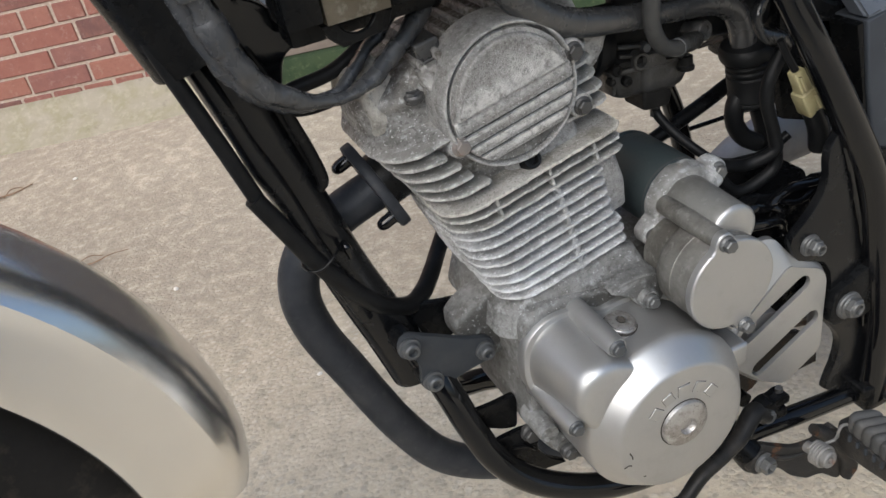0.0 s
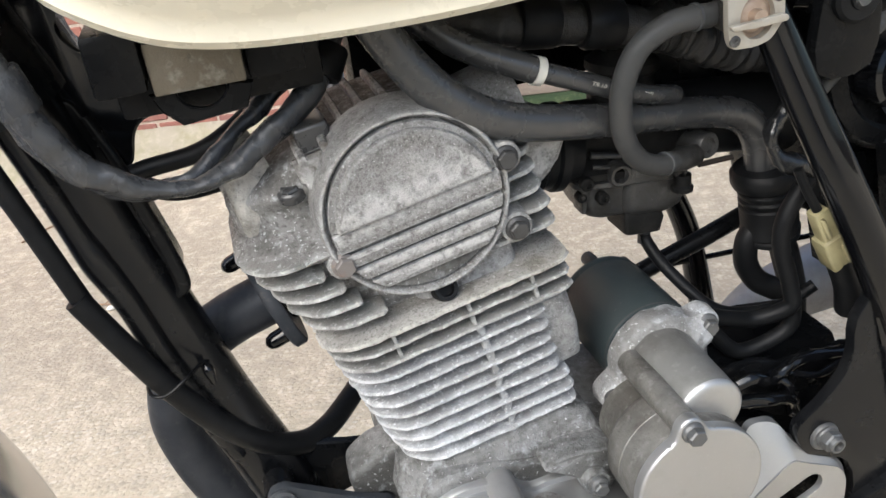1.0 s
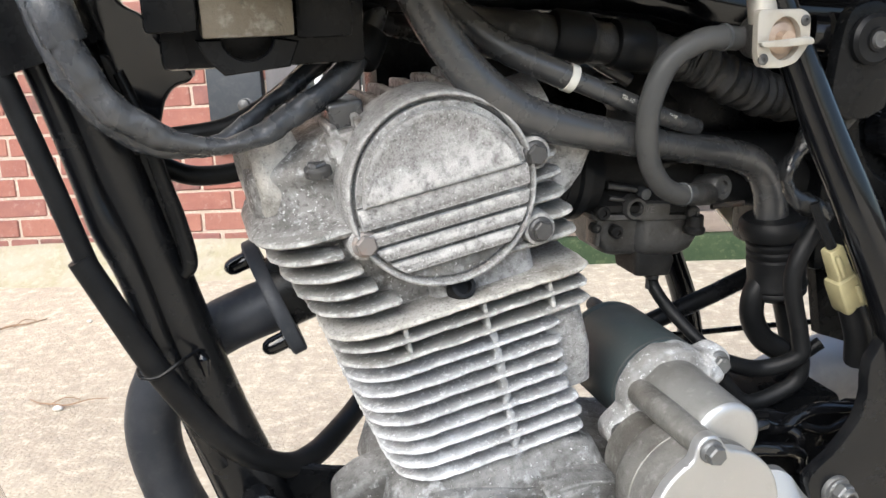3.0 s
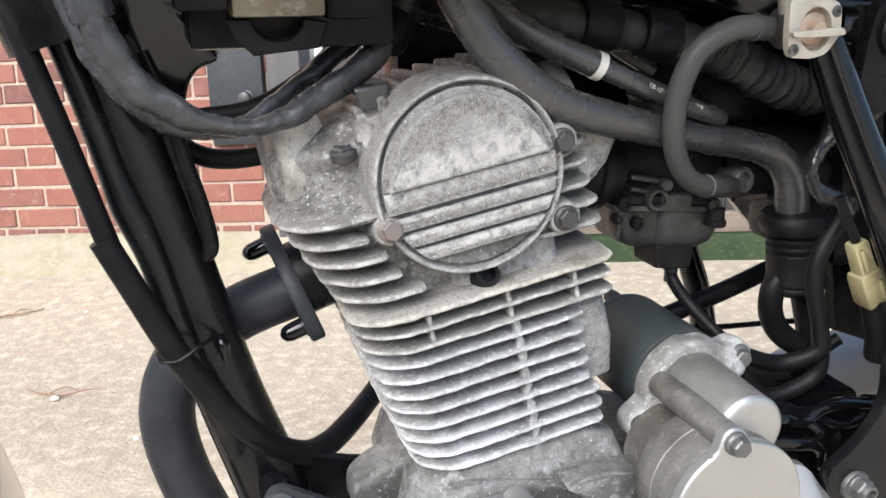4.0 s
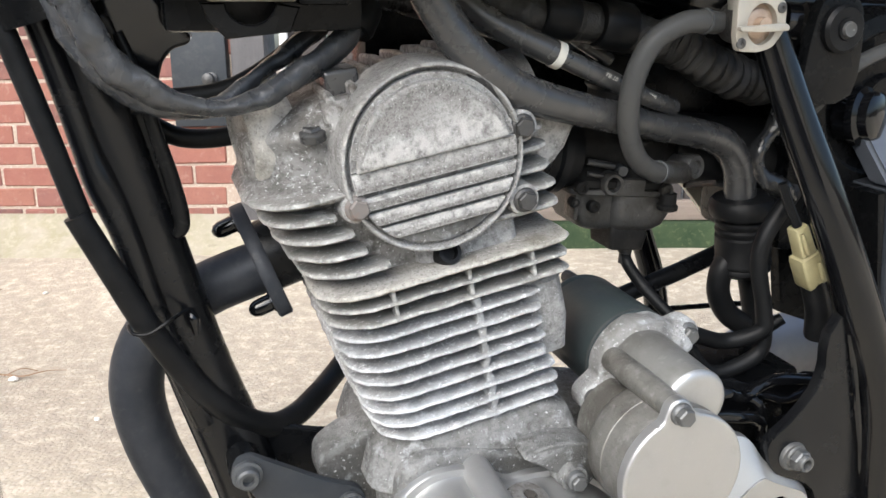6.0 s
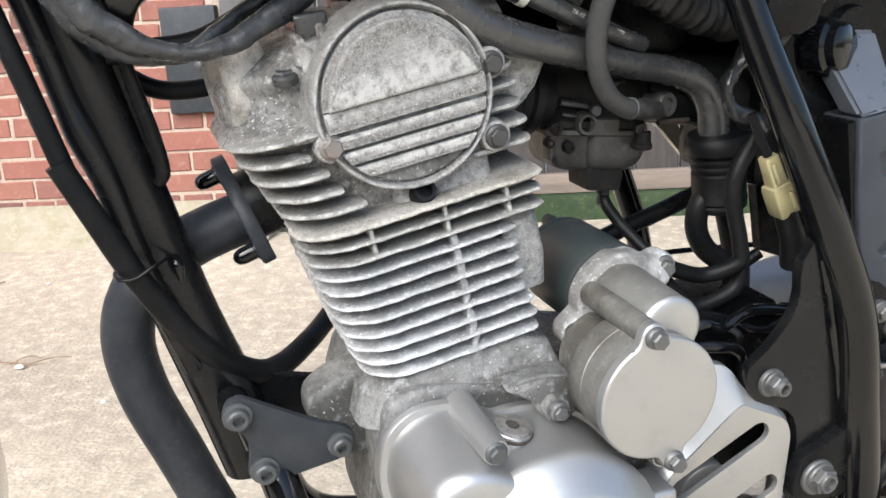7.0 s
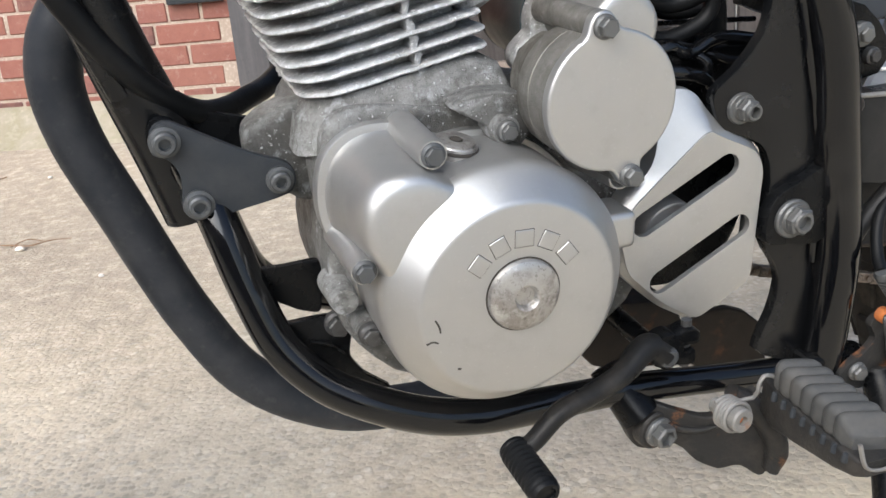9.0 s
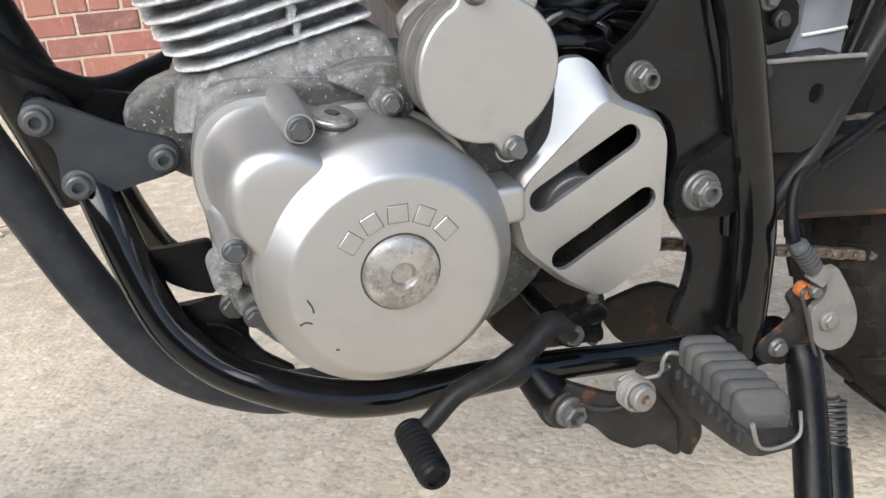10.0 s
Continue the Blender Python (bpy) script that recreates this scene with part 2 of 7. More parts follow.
starter_paint = surface("grey_green_starter_paint", (0.032, 0.043, 0.046), 0.4, 0.0, (
    ((0.045, 0.056, 0.057), 30, 0.45, 0.65, 0.6, N3), ((0.3, 0.3, 0.29), 300, 0.66, 0.74, 0.4, N3)), 0.1, 500, 0.08)
grey_cover = surface("dusty_grey_alloy_paint", (0.26, 0.26, 0.25), 0.42, 0.6, (
    ((0.14, 0.135, 0.122), 26, 0.45, 0.66, 0.7, N3), ((0.42, 0.41, 0.39), 160, 0.6, 0.72, 0.4, N3)), 0.2, 500, 0.1)
gloss_black = surface("gloss_black_frame_paint", (0.0028, 0.003, 0.0036), 0.09, 0.0, (
    ((0.016, 0.0155, 0.015), 35, 0.52, 0.72, 0.5, N3), ((0.16, 0.15, 0.14), 420, 0.73, 0.77, 0.4, N3)), 0.02, 400, 0.04, 0.12, 1.3)
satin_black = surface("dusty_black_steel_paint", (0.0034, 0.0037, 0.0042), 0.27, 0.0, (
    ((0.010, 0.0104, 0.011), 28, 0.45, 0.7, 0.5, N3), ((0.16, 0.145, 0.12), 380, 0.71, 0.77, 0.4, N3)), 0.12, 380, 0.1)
bracket_grey = surface("matt_dark_grey_bracket_paint", (0.032, 0.036, 0.041), 0.45, 0.2, (
    ((0.055, 0.056, 0.058), 40, 0.45, 0.7, 0.6, N3), ((0.2, 0.2, 0.2), 350, 0.7, 0.76, 0.4, N3)), 0.08, 400, 0.1)
pipe_black = surface("heat_matted_black_pipe", (0.027, 0.030, 0.036), 0.46, 0.2, (
    ((0.058, 0.060, 0.065), 24, 0.42, 0.7, 0.6, N3), ((0.085, 0.083, 0.08), 70, 0.56, 0.7, 0.4, N3), ((0.2, 0.2, 0.21), 330, 0.71, 0.77, 0.4, N3)), 0.15, 420, 0.1)
rubber = surface("dusty_black_rubber", (0.005, 0.0054, 0.006), 0.42, 0.0, (
    ((0.014, 0.0144, 0.015), 36, 0.42, 0.7, 0.6, N3), ((0.12, 0.115, 0.11), 300, 0.69, 0.76, 0.4, N3)), 0.15, 500, 0.1)
fuel_rubber = surface("sun_faded_fuel_hose", (0.05, 0.051, 0.051), 0.36, 0.0, (
    ((0.066, 0.064, 0.06), 28, 0.42, 0.68, 0.6, N3), ((0.015, 0.016, 0.016), 120, 0.58, 0.7, 0.4, N3)), 0.1, 500, 0.08)
hose_grey = surface("dusty_dark_hose", (0.033, 0.0338, 0.035), 0.27, 0.0, (
    ((0.05, 0.0485, 0.047), 28, 0.42, 0.68, 0.6, N3), ((0.012, 0.015, 0.015), 120, 0.58, 0.7, 0.4, N3)), 0.1, 500, 0.08, 0.0, 2.4)
cradle_black = surface("rubbed_black_cradle_paint", (0.004, 0.0043, 0.005), 0.24, 0.0, (
    ((0.014, 0.0138, 0.0135), 30, 0.5, 0.7, 0.5, N3), ((0.10, 0.095, 0.09), 420, 0.73, 0.78, 0.4, N3)), 0.06, 400, 0.07, 0.0, 1.15)
vinyl = surface("wrinkled_vinyl_sleeve", (0.034, 0.037, 0.042), 0.27, 0.0, (
    ((0.055, 0.054, 0.052), 30, 0.47, 0.7, 0.6, N3), ((0.01, 0.01, 0.011), 90, 0.55, 0.7, 0.5, N3)), 0.6, 120, 0.12, 0.0, 1.8)
black_sleeve = surface("crumpled_black_vinyl", (0.009, 0.0095, 0.0105), 0.24, 0.0, (
    ((0.022, 0.022, 0.022), 40, 0.45, 0.7, 0.5, N3),), 0.5, 130, 0.1, 0.0, 2.4)
tape_black = surface("dusty_black_cloth_tape", (0.011, 0.0108, 0.0105), 0.42, 0.0, (
    ((0.034, 0.032, 0.029), 55, 0.48, 0.68, 0.6, N3), ((0.09, 0.085, 0.078), 260, 0.66, 0.75, 0.4, N3)), 0.7, 260, 0.1, 0.0, 1.6)
dusty_black = surface("grey_dusted_black_plate", (0.017, 0.0172, 0.0175), 0.38, 0.1, (
    ((0.03, 0.0295, 0.029), 30, 0.45, 0.7, 0.5, N3), ((0.16, 0.14, 0.12), 320, 0.71, 0.77, 0.4, N3)), 0.1, 380, 0.1)
zinc = surface("dull_zinc_bolt", (0.125, 0.128, 0.128), 0.5, 0.6, (
    ((0.11, 0.106, 0.1), 70, 0.45, 0.66, 0.7, N3), ((0.6, 0.6, 0.6), 300, 0.62, 0.72, 0.4, N3)), 0.2, 700, 0.1)
zinc_dark = surface("grey_painted_nut", (0.075, 0.08, 0.084), 0.48, 0.4, (
    ((0.07, 0.07, 0.07), 80, 0.45, 0.66, 0.6, N3),), 0.15, 600, 0.1)
dark_bolt = surface("dark_dirty_bolt", (0.06, 0.06, 0.06), 0.5, 0.45, (
    ((0.035, 0.032, 0.03), 90, 0.45, 0.65, 0.6, N3), ((0.17, 0.17, 0.165), 220, 0.6, 0.7, 0.5, N3)), 0.2, 700, 0.1)
rust_bolt = surface("rust_ringed_bolt", (0.17, 0.155, 0.145), 0.6, 0.35, (
    ((0.24, 0.13, 0.08), 90, 0.52, 0.68, 0.5, N3),), 0.25, 700, 0.1)
rusty_steel = surface("rusty_brown_steel", (0.03, 0.025, 0.021), 0.65, 0.2, (
    ((0.16, 0.07, 0.035), 45, 0.55, 0.7, 0.6, N3), ((0.025, 0.022, 0.02), 25, 0.45, 0.65, 0.6, N3)), 0.3, 380, 0.1)
cream_paint = surface("cream_tank_enamel", (0.80, 0.755, 0.62), 0.28, 0.0, (
    ((0.72, 0.67, 0.54), 9, 0.4, 0.65, 0.35, N3), ((0.55, 0.28, 0.08), 22, 0.74, 0.8, 0.7, N3)), 0.02, 300, 0.05, 0.4)
fender_paint = surface("metallic_silver_mudguard", (0.76, 0.745, 0.72), 0.24, 0.95, (
    ((0.68, 0.665, 0.64), 12, 0.4, 0.65, 0.3, N3),), 0.01, 900, 0.03, 0.3)
# paler versions of the side cover plastic, with sky light put into the colour
sky_lit_plastic = surface("satin_sky_lit_plastic", (0.072, 0.081, 0.098), 0.3, 0.1, (
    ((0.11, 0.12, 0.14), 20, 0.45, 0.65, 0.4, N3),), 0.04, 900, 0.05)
lit_plastic = surface("lit_blue_grey_plastic", (0.20, 0.215, 0.245), 0.34, 0.1, (
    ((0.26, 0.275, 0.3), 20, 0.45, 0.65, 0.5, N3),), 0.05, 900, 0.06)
brass = surface("dull_brass", (0.55, 0.47, 0.34), 0.42, 0.6, (((0.36, 0.28, 0.18), 80, 0.45, 0.65, 0.6, N3),), 0.2, 600, 0.1)
petcock_metal = surface("pitted_zinc_casting", (0.40, 0.38, 0.335), 0.45, 0.5, (((0.33, 0.3, 0.25), 90, 0.45, 0.65, 0.6, N3),), 0.25, 600, 0.1)
chrome = surface("polished_chrome", (0.75, 0.75, 0.76), 0.1, 1.0, (), 0.0)
connector_nylon = surface("yellowed_nylon_connector", (0.26, 0.235, 0.13), 0.45, 0.0, (((0.18, 0.155, 0.085), 70, 0.45, 0.65, 0.6, N3),), 0.1, 500, 0.08)
white_mark = surface("white_paint_band", (0.55, 0.54, 0.49), 0.5, 0.0, (((0.5, 0.48, 0.42), 100, 0.45, 0.65, 0.5, N3),))
coil_metal = surface("corroded_coil_plates", (0.11, 0.095, 0.07), 0.65, 0.2, (
    ((0.1, 0.085, 0.06), 40, 0.45, 0.62, 0.8, N3), ((0.36, 0.345, 0.31), 70, 0.55, 0.7, 0.5, N3), ((0.03, 0.035, 0.03), 170, 0.6, 0.72, 0.7, N3)), 0.8, 200, 0.12)
tread_rubber = surface("tyre_rubber", (0.014, 0.013, 0.012), 0.7, 0.0, (((0.085, 0.07, 0.052), 30, 0.52, 0.72, 0.5, N3),), 0.2, 400, 0.1)
peg_rubber = surface("worn_peg_rubber", (0.052, 0.053, 0.053), 0.5, 0.0, (((0.09, 0.086, 0.08), 45, 0.42, 0.7, 0.7, N3),), 0.2, 500, 0.1)
chain_steel = surface("oily_rust_chain", (0.24, 0.205, 0.17), 0.5, 0.5, (((0.06, 0.04, 0.03), 80, 0.42, 0.62, 0.8, N3), ((0.3, 0.2, 0.12), 150, 0.58, 0.7, 0.5, N3)), 0.3, 500, 0.1)
carb_alloy = surface("stained_carburettor_casting", (0.066, 0.066, 0.065), 0.42, 0.45, (
    ((0.028, 0.026, 0.023), 38, 0.44, 0.60, 0.8, N3), ((0.14, 0.136, 0.13), 90, 0.6, 0.7, 0.4, N3), ((0.03, 0.026, 0.022), 260, 0.55, 0.66, 0.6, N3), ((0.34, 0.33, 0.31), 300, 0.66, 0.73, 0.5, N3)), 0.4, 420, 0.12)
carb_grime = surface("oily_black_carburettor_grime", (0.010, 0.0098, 0.0095), 0.5, 0.1, (
    ((0.028, 0.027, 0.025), 45, 0.5, 0.66, 0.6, N3), ((0.008, 0.008, 0.008), 120, 0.5, 0.66, 0.6, N3), ((0.2, 0.19, 0.17), 320, 0.68, 0.75, 0.4, N3)), 0.4, 420, 0.12)
silencer_grey = surface("dull_grey_silencer_steel", (0.42, 0.41, 0.40), 0.5, 0.4, (((0.17, 0.165, 0.16), 14, 0.42, 0.65, 0.6, N3), ((0.45, 0.45, 0.45), 90, 0.58, 0.7, 0.4, N3)), 0.1, 300, 0.1)
cap_steel = surface("worn_screw_cap_steel", (0.40, 0.39, 0.375), 0.36, 0.75, (((0.2, 0.18, 0.165), 90, 0.45, 0.62, 0.7, N3), ((0.6, 0.6, 0.59), 160, 0.55, 0.68, 0.5, N3), ((0.1, 0.09, 0.08), 420, 0.56, 0.68, 0.6, N3)), 0.12, 500, 0.08)
gusset_paint = surface("flat_dark_gusset_paint", (0.005, 0.0052, 0.0055), 0.24, 0.0, (((0.014, 0.0142, 0.0138), 25, 0.45, 0.7, 0.6, N3), ((0.2, 0.12, 0.07), 260, 0.73, 0.78, 0.5, N3)), 0.1, 400, 0.1)
starter_case = surface("grimy_starter_housing", (0.20, 0.195, 0.18), 0.45, 0.5, (((0.07, 0.065, 0.055), 30, 0.42, 0.6, 0.75, N3), ((0.36, 0.355, 0.34), 130, 0.56, 0.68, 0.5, N3), ((0.03, 0.028, 0.025), 420, 0.6, 0.7, 0.5, N3)), 0.4, 420, 0.12)
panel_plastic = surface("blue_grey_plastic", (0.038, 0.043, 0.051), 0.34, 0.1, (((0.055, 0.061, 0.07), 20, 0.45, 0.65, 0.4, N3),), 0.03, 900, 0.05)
dusty_steel = surface("dusty_grey_steel", (0.20, 0.195, 0.185), 0.55, 0.35, (((0.13, 0.12, 0.11), 40, 0.45, 0.66, 0.6, N3), ((0.3, 0.29, 0.27), 160, 0.55, 0.7, 0.5, N3), ((0.24, 0.11, 0.05), 60, 0.64, 0.72, 0.6, N3)), 0.2, 400, 0.1)
orange_rust = surface("orange_rust", (0.42, 0.13, 0.03), 0.8, 0.0, (((0.2, 0.07, 0.03), 120, 0.45, 0.65, 0.7, N3),), 0.3, 500, 0.05)
copper = surface("worn_copper", (0.40, 0.315, 0.245), 0.45, 0.5, (((0.27, 0.19, 0.14), 90, 0.45, 0.65, 0.6, N3),), 0.15, 500, 0.1)
rust_black = surface("rust_specked_black_steel", (0.022, 0.022, 0.022), 0.42, 0.1, (((0.05, 0.045, 0.04), 40, 0.45, 0.66, 0.6, N3), ((0.20, 0.085, 0.035), 55, 0.60, 0.70, 0.75, N3), ((0.01, 0.01, 0.01), 120, 0.55, 0.7, 0.6, N3)), 0.3, 300, 0.12)

# ---- motorcycle ----
YAW, LEAN = 24.0, 6.0
bike = tagged(new("motorcycle"), "small black-framed motorcycle leaning on its side stand, air-cooled engine", "motorcycle")
bike.matrix_world = pose(0, 0, 0, LEAN, 0, YAW)
BIKE_SHIFT = pose(0, 0, 0, LEAN, 0, YAW).to_3x3().inverted() @ Vector((0, 0, 0.386))
MID = 0.165  # the bike's middle plane


# ---- ground and far wall ----
WALL_Y = 2.65


def ground_height(x, y):
    t = min(max((y - 1.7) / 0.9, 0.0), 1.0)
    return 0.055 * t * t * (3 - 2 * t)


def ground_material():
    m, nodes, links, bsdf = node_material("worn_sandy_concrete")
    coord = nodes.new("ShaderNodeTexCoord").outputs["Object"]
    big = ramp(nodes, links, noise_node(nodes, links, coord, 1.6, 4), 0.35, 0.65)
    mid = ramp(nodes, links, noise_node(nodes, links, coord, 9, 6, 0.7), 0.38, 0.66)
    col = mix(nodes, links, big, (0.335, 0.28, 0.21), (0.405, 0.345, 0.263))
    sep = nodes.new("ShaderNodeSeparateXYZ")
    links.new(coord, sep.inputs["Vector"])
    drift = times(nodes, links, sep.outputs["Y"], times(nodes, links, noise_node(nodes, links, coord, 1.1, 5, 0.65), 0.9), "SUBTRACT")
    # paler concrete near the bike, its colour raised further to offset the bike's shade
    bare = ramp(nodes, links, drift, 0.75, -0.05)
    col = mix(nodes, links, bare, col, mix(nodes, links, big, (0.63, 0.545, 0.40), (0.71, 0.62, 0.465)))
    col = mix(nodes, links, times(nodes, links, mid, 0.3), col, (0.33, 0.282, 0.218))
    vor = nodes.new("ShaderNodeTexVoronoi")
    vor.inputs["Scale"].default_value = 105
    links.new(coord, vor.inputs["Vector"])
    tint = nodes.new("ShaderNodeSeparateColor")
    links.new(vor.outputs["Color"], tint.inputs["Color"])
    stone = mix(nodes, links, tint.outputs["Red"], (0.27, 0.235, 0.18), (0.80, 0.73, 0.60))
    wear = ramp(nodes, links, noise_node(nodes, links, coord, 4, 5, 0.7), 0.38, 0.60)
    core = ramp(nodes, links, vor.outputs["Distance"], 0.60, 0.30)
    f = times(nodes, links, times(nodes, links, core, times(nodes, links, times(nodes, links, wear, 0.4), 0.22, "ADD")), times(nodes, links, times(nodes, links, bare, 0.6), 0.4, "ADD"))
    col = mix(nodes, links, f, col, stone)
    coarse = nodes.new("ShaderNodeTexVoronoi")
    coarse.inputs["Scale"].default_value = 62
    links.new(coord, coarse.inputs["Vector"])
    ctint = nodes.new("ShaderNodeSeparateColor")
    links.new(coarse.outputs["Color"], ctint.inputs["Color"])
    washed = ramp(nodes, links, drift, 0.70, -0.15)
    pebble = times(nodes, links, times(nodes, links, ramp(nodes, links, coarse.outputs["Distance"], 0.42, 0.26), ramp(nodes, links, ctint.outputs["Blue"], 0.55, 0.75)), times(nodes, links, times(nodes, links, washed, 0.7), 0.3, "ADD"))
    col = mix(nodes, links, times(nodes, links, pebble, times(nodes, links, times(nodes, links, wear, 0.6), 0.25, "ADD")), col, mix(nodes, links, ctint.outputs["Green"], (0.34, 0.30, 0.24), (0.84, 0.78, 0.66)))
    blot = noise_node(nodes, links, coord, 26, 4, 0.6)
    col = mix(nodes, links, times(nodes, links, ramp(nodes, links, blot, 0.52, 0.66), 0.34), col, (0.72, 0.64, 0.51))
    col = mix(nodes, links, times(nodes, links, ramp(nodes, links, blot, 0.48, 0.34), 0.36), col, (0.24, 0.21, 0.165))
    grit = ramp(nodes, links, noise_node(nodes, links, coord, 320, 4, 0.8), 0.58, 0.72)
    col = mix(nodes, links, times(nodes, links, grit, 0.3), col, (0.15, 0.132, 0.108))
    links.new(col, bsdf.inputs["Base Color"])
    bsdf.inputs["Roughness"].default_value = 0.92
    b = nodes.new("ShaderNodeBump")
    b.inputs["Strength"].default_value, b.inputs["Distance"].default_value = 0.6, 0.0035
    h = times(nodes, links, times(nodes, links, times(nodes, links, core, pebble, "ADD"), 0.5), noise_node(nodes, links, coord, 130, 6, 0.75), "ADD")
    links.new(h, b.inputs["Height"])
    links.new(b.outputs["Normal"], bsdf.inputs["Normal"])
    return m


bm = bmesh.new()
xs = [-400, -60, -12] + [-4 + 0.1 * i for i in range(81)] + [12, 60, 400]
ys = [-400, -60, -12, -4, -2] + [-1 + 0.1 * i for i in range(48)] + [6, 12, 60, 400]
grid = []
for y in ys:
    row = []
    for x in xs:
        near = abs(x) < 4.5 and -1.5 < y < 4
        row.append(bm.verts.new((x, y, ground_height(x, y) + (0.004 * noise.noise(Vector((x * 1.7, y * 1.7, 0.3))) if near else 0))))
    grid.append(row)
for a, b in zip(grid, grid[1:]):
    for i in range(len(xs) - 1):
        bm.faces.new((a[i], a[i + 1], b[i + 1], b[i]))
ground = finish("ground", bm, ground_material(), None, "", 180)
tagged(ground, "worn sandy concrete yard with exposed aggregate", "ground", kind="structure")

mortar = surface("pale_lime_mortar", (0.30, 0.235, 0.19), 0.9, 0.0, (((0.34, 0.28, 0.22), 14, 0.42, 0.65, 0.6, N3), ((0.62, 0.55, 0.46), 90, 0.5, 0.7, 0.5, N3)), 0.6, 160, 0.05)
cement = surface("mossy_cement_fillet", (0.28, 0.245, 0.185), 0.92, 0.0, (((0.22, 0.2, 0.12), 12, 0.42, 0.62, 0.7, N3), ((0.37, 0.325, 0.255), 40, 0.5, 0.7, 0.6, N3), ((0.12, 0.105, 0.075), 8, 0.62, 0.72, 0.7, N3)), 0.8, 60, 0.05)
BRICK_END = -1.03
bm = bmesh.new()
box(bm, -14.0, BRICK_END, WALL_Y + 0.004, WALL_Y + 0.24, -0.1, 5.6, 0)
wall_back = tagged(finish("wall_back", bm, mortar), "red brick garden wall with pale lime mortar", "wall", kind="structure")
bm = bmesh.new()
rings = []
for i in range(123):
    x = -7.0 + 0.05 * i
    n1, n2 = noise.noise(Vector((x * 3, 0, 5))), noise.noise(Vector((x * 9, 2, 5)))
    top, out = 0.182 + 0.012 * n1 + 0.007 * n2, 0.17 + 0.05 * n1 + 0.02 * n2
    rings.append([Vector(q) for q in ((x, WALL_Y + 0.1, -0.05), (x, WALL_Y + 0.1, top), (x, WALL_Y - 0.012, top), (x, WALL_Y - 0.035, top - 0.03 + 0.01 * n2),
                                      (x, WALL_Y - 0.065, 0.115 + 0.012 * n2), (x, WALL_Y - out, 0.05), (x, WALL_Y - out, -0.05))])
bridge(bm, rings)
tagged(finish("plinth", bm, cement, None, "", 60), "crumbling mossy cement fillet along the foot of the wall", "plinth", kind="structure")

# unseen plain walls added to close the yard behind the camera and block low sky
unseen_wall_mat = surface("plain_unseen_wall", (0.10, 0.088, 0.078), 0.9, 0.0, (((0.07, 0.062, 0.055), 3, 0.4, 0.65, 0.6, N3),), 0.3, 60, 0.05)
for nm, x0, x1, y0, y1, h in (("wall_front", -14.0, 0.5, -2.7, -2.5, 1.2), ("wall_left", -14.2, -14.0, -2.7, 2.9, 2.2), ("wall_right", 22.0, 22.2, -14.0, 2.9, 2.2)):
    bm = bmesh.new()
    box(bm, x0, x1, y0, y1, -0.1, h, 0)
    tagged(finish(nm, bm, unseen_wall_mat), "unseen plain wall added to block low sky light", "wall", kind="structure")

# boarded gate beside the brick wall
board_mat = surface("weathered_dark_board", (0.045, 0.040, 0.038), 0.7, 0.0, (((0.072, 0.063, 0.06), 6, 0.4, 0.65, 0.7, (6, 6, 0.6)), ((0.026, 0.023, 0.022), 30, 0.5, 0.7, 0.6, (5, 5, 0.3))), 0.4, 90, 0.08)
rail_mat = surface("scuffed_brown_rail", (0.17, 0.135, 0.11), 0.75, 0.0, (((0.1, 0.08, 0.065), 10, 0.42, 0.65, 0.7, (0.5, 5, 5)), ((0.28, 0.24, 0.2), 60, 0.58, 0.72, 0.5, N3)), 0.4, 90, 0.08)
moss_mat = surface("green_mossy_sill", (0.035, 0.052, 0.026), 0.85, 0.0, (((0.02, 0.035, 0.018), 14, 0.42, 0.64, 0.8, N3), ((0.12, 0.13, 0.07), 60, 0.55, 0.7, 0.5, N3)), 0.6, 90, 0.05)
post_mat = surface("dark_post_paint", (0.06, 0.058, 0.062), 0.6, 0.0, (((0.095, 0.09, 0.092), 8, 0.42, 0.65, 0.6, (4, 4, 0.5)), ((0.035, 0.034, 0.036), 40, 0.6, 0.72, 0.5, N3)), 0.2, 120, 0.08)
gate = tagged(new("gate"), "dark weathered vertical board gate with a brown bottom rail", "gate")
gate.location = (BRICK_END, WALL_Y, 0)
bm = bmesh.new()
box(bm, 0.17, 4.2, 0.0, 0.05, 0.145, 0.215, 0.006)
part("bottom_rail", bm, rail_mat, gate, "scuffed brown bottom rail")
for i in range(26):
    bm = bmesh.new()
    x = 0.175 + 0.155 * i
    box(bm, x, x + 0.148, 0.03 + 0.004 * math.sin(i * 2.3), 0.055, 0.205, 2.3, 0.004, 1)
    part("board", bm, board_mat, gate)
bm = bmesh.new()
box(bm, 0.0, 0.120, -0.03, 0.12, 0.138, 2.5, 0.008)
tagged(finish("gate_post", bm, post_mat), "dark painted gate post standing at the end of the brick wall", "gate post")
bpy.data.objects["gate_post"].location = (BRICK_END, WALL_Y, 0)
bm = bmesh.new()
box(bm, BRICK_END + 0.128, 5.0, WALL_Y - 0.04, WALL_Y + 0.18, -0.05, 0.142, 0.012)
roughen(bm, 0.006, 9)
tagged(finish("sill", bm, moss_mat), "green mossy concrete sill below the gate", "sill", kind="structure")

# white pipe fixed to the gate
pipe_white = surface("white_painted_pipe", (0.72, 0.72, 0.70), 0.4, 0.0, (((0.55, 0.54, 0.5), 8, 0.45, 0.65, 0.5, N3),), 0.1, 200, 0.05)
bm = bmesh.new()
lathe(bm, (0, 0, 0.55), (0, 0, 1), ((0, 0.014), (0.002, 0.016), (0.3, 0.016), (0.302, 0.02), (0.33, 0.02), (0.332, 0.016), (1.8, 0.016)), 20)
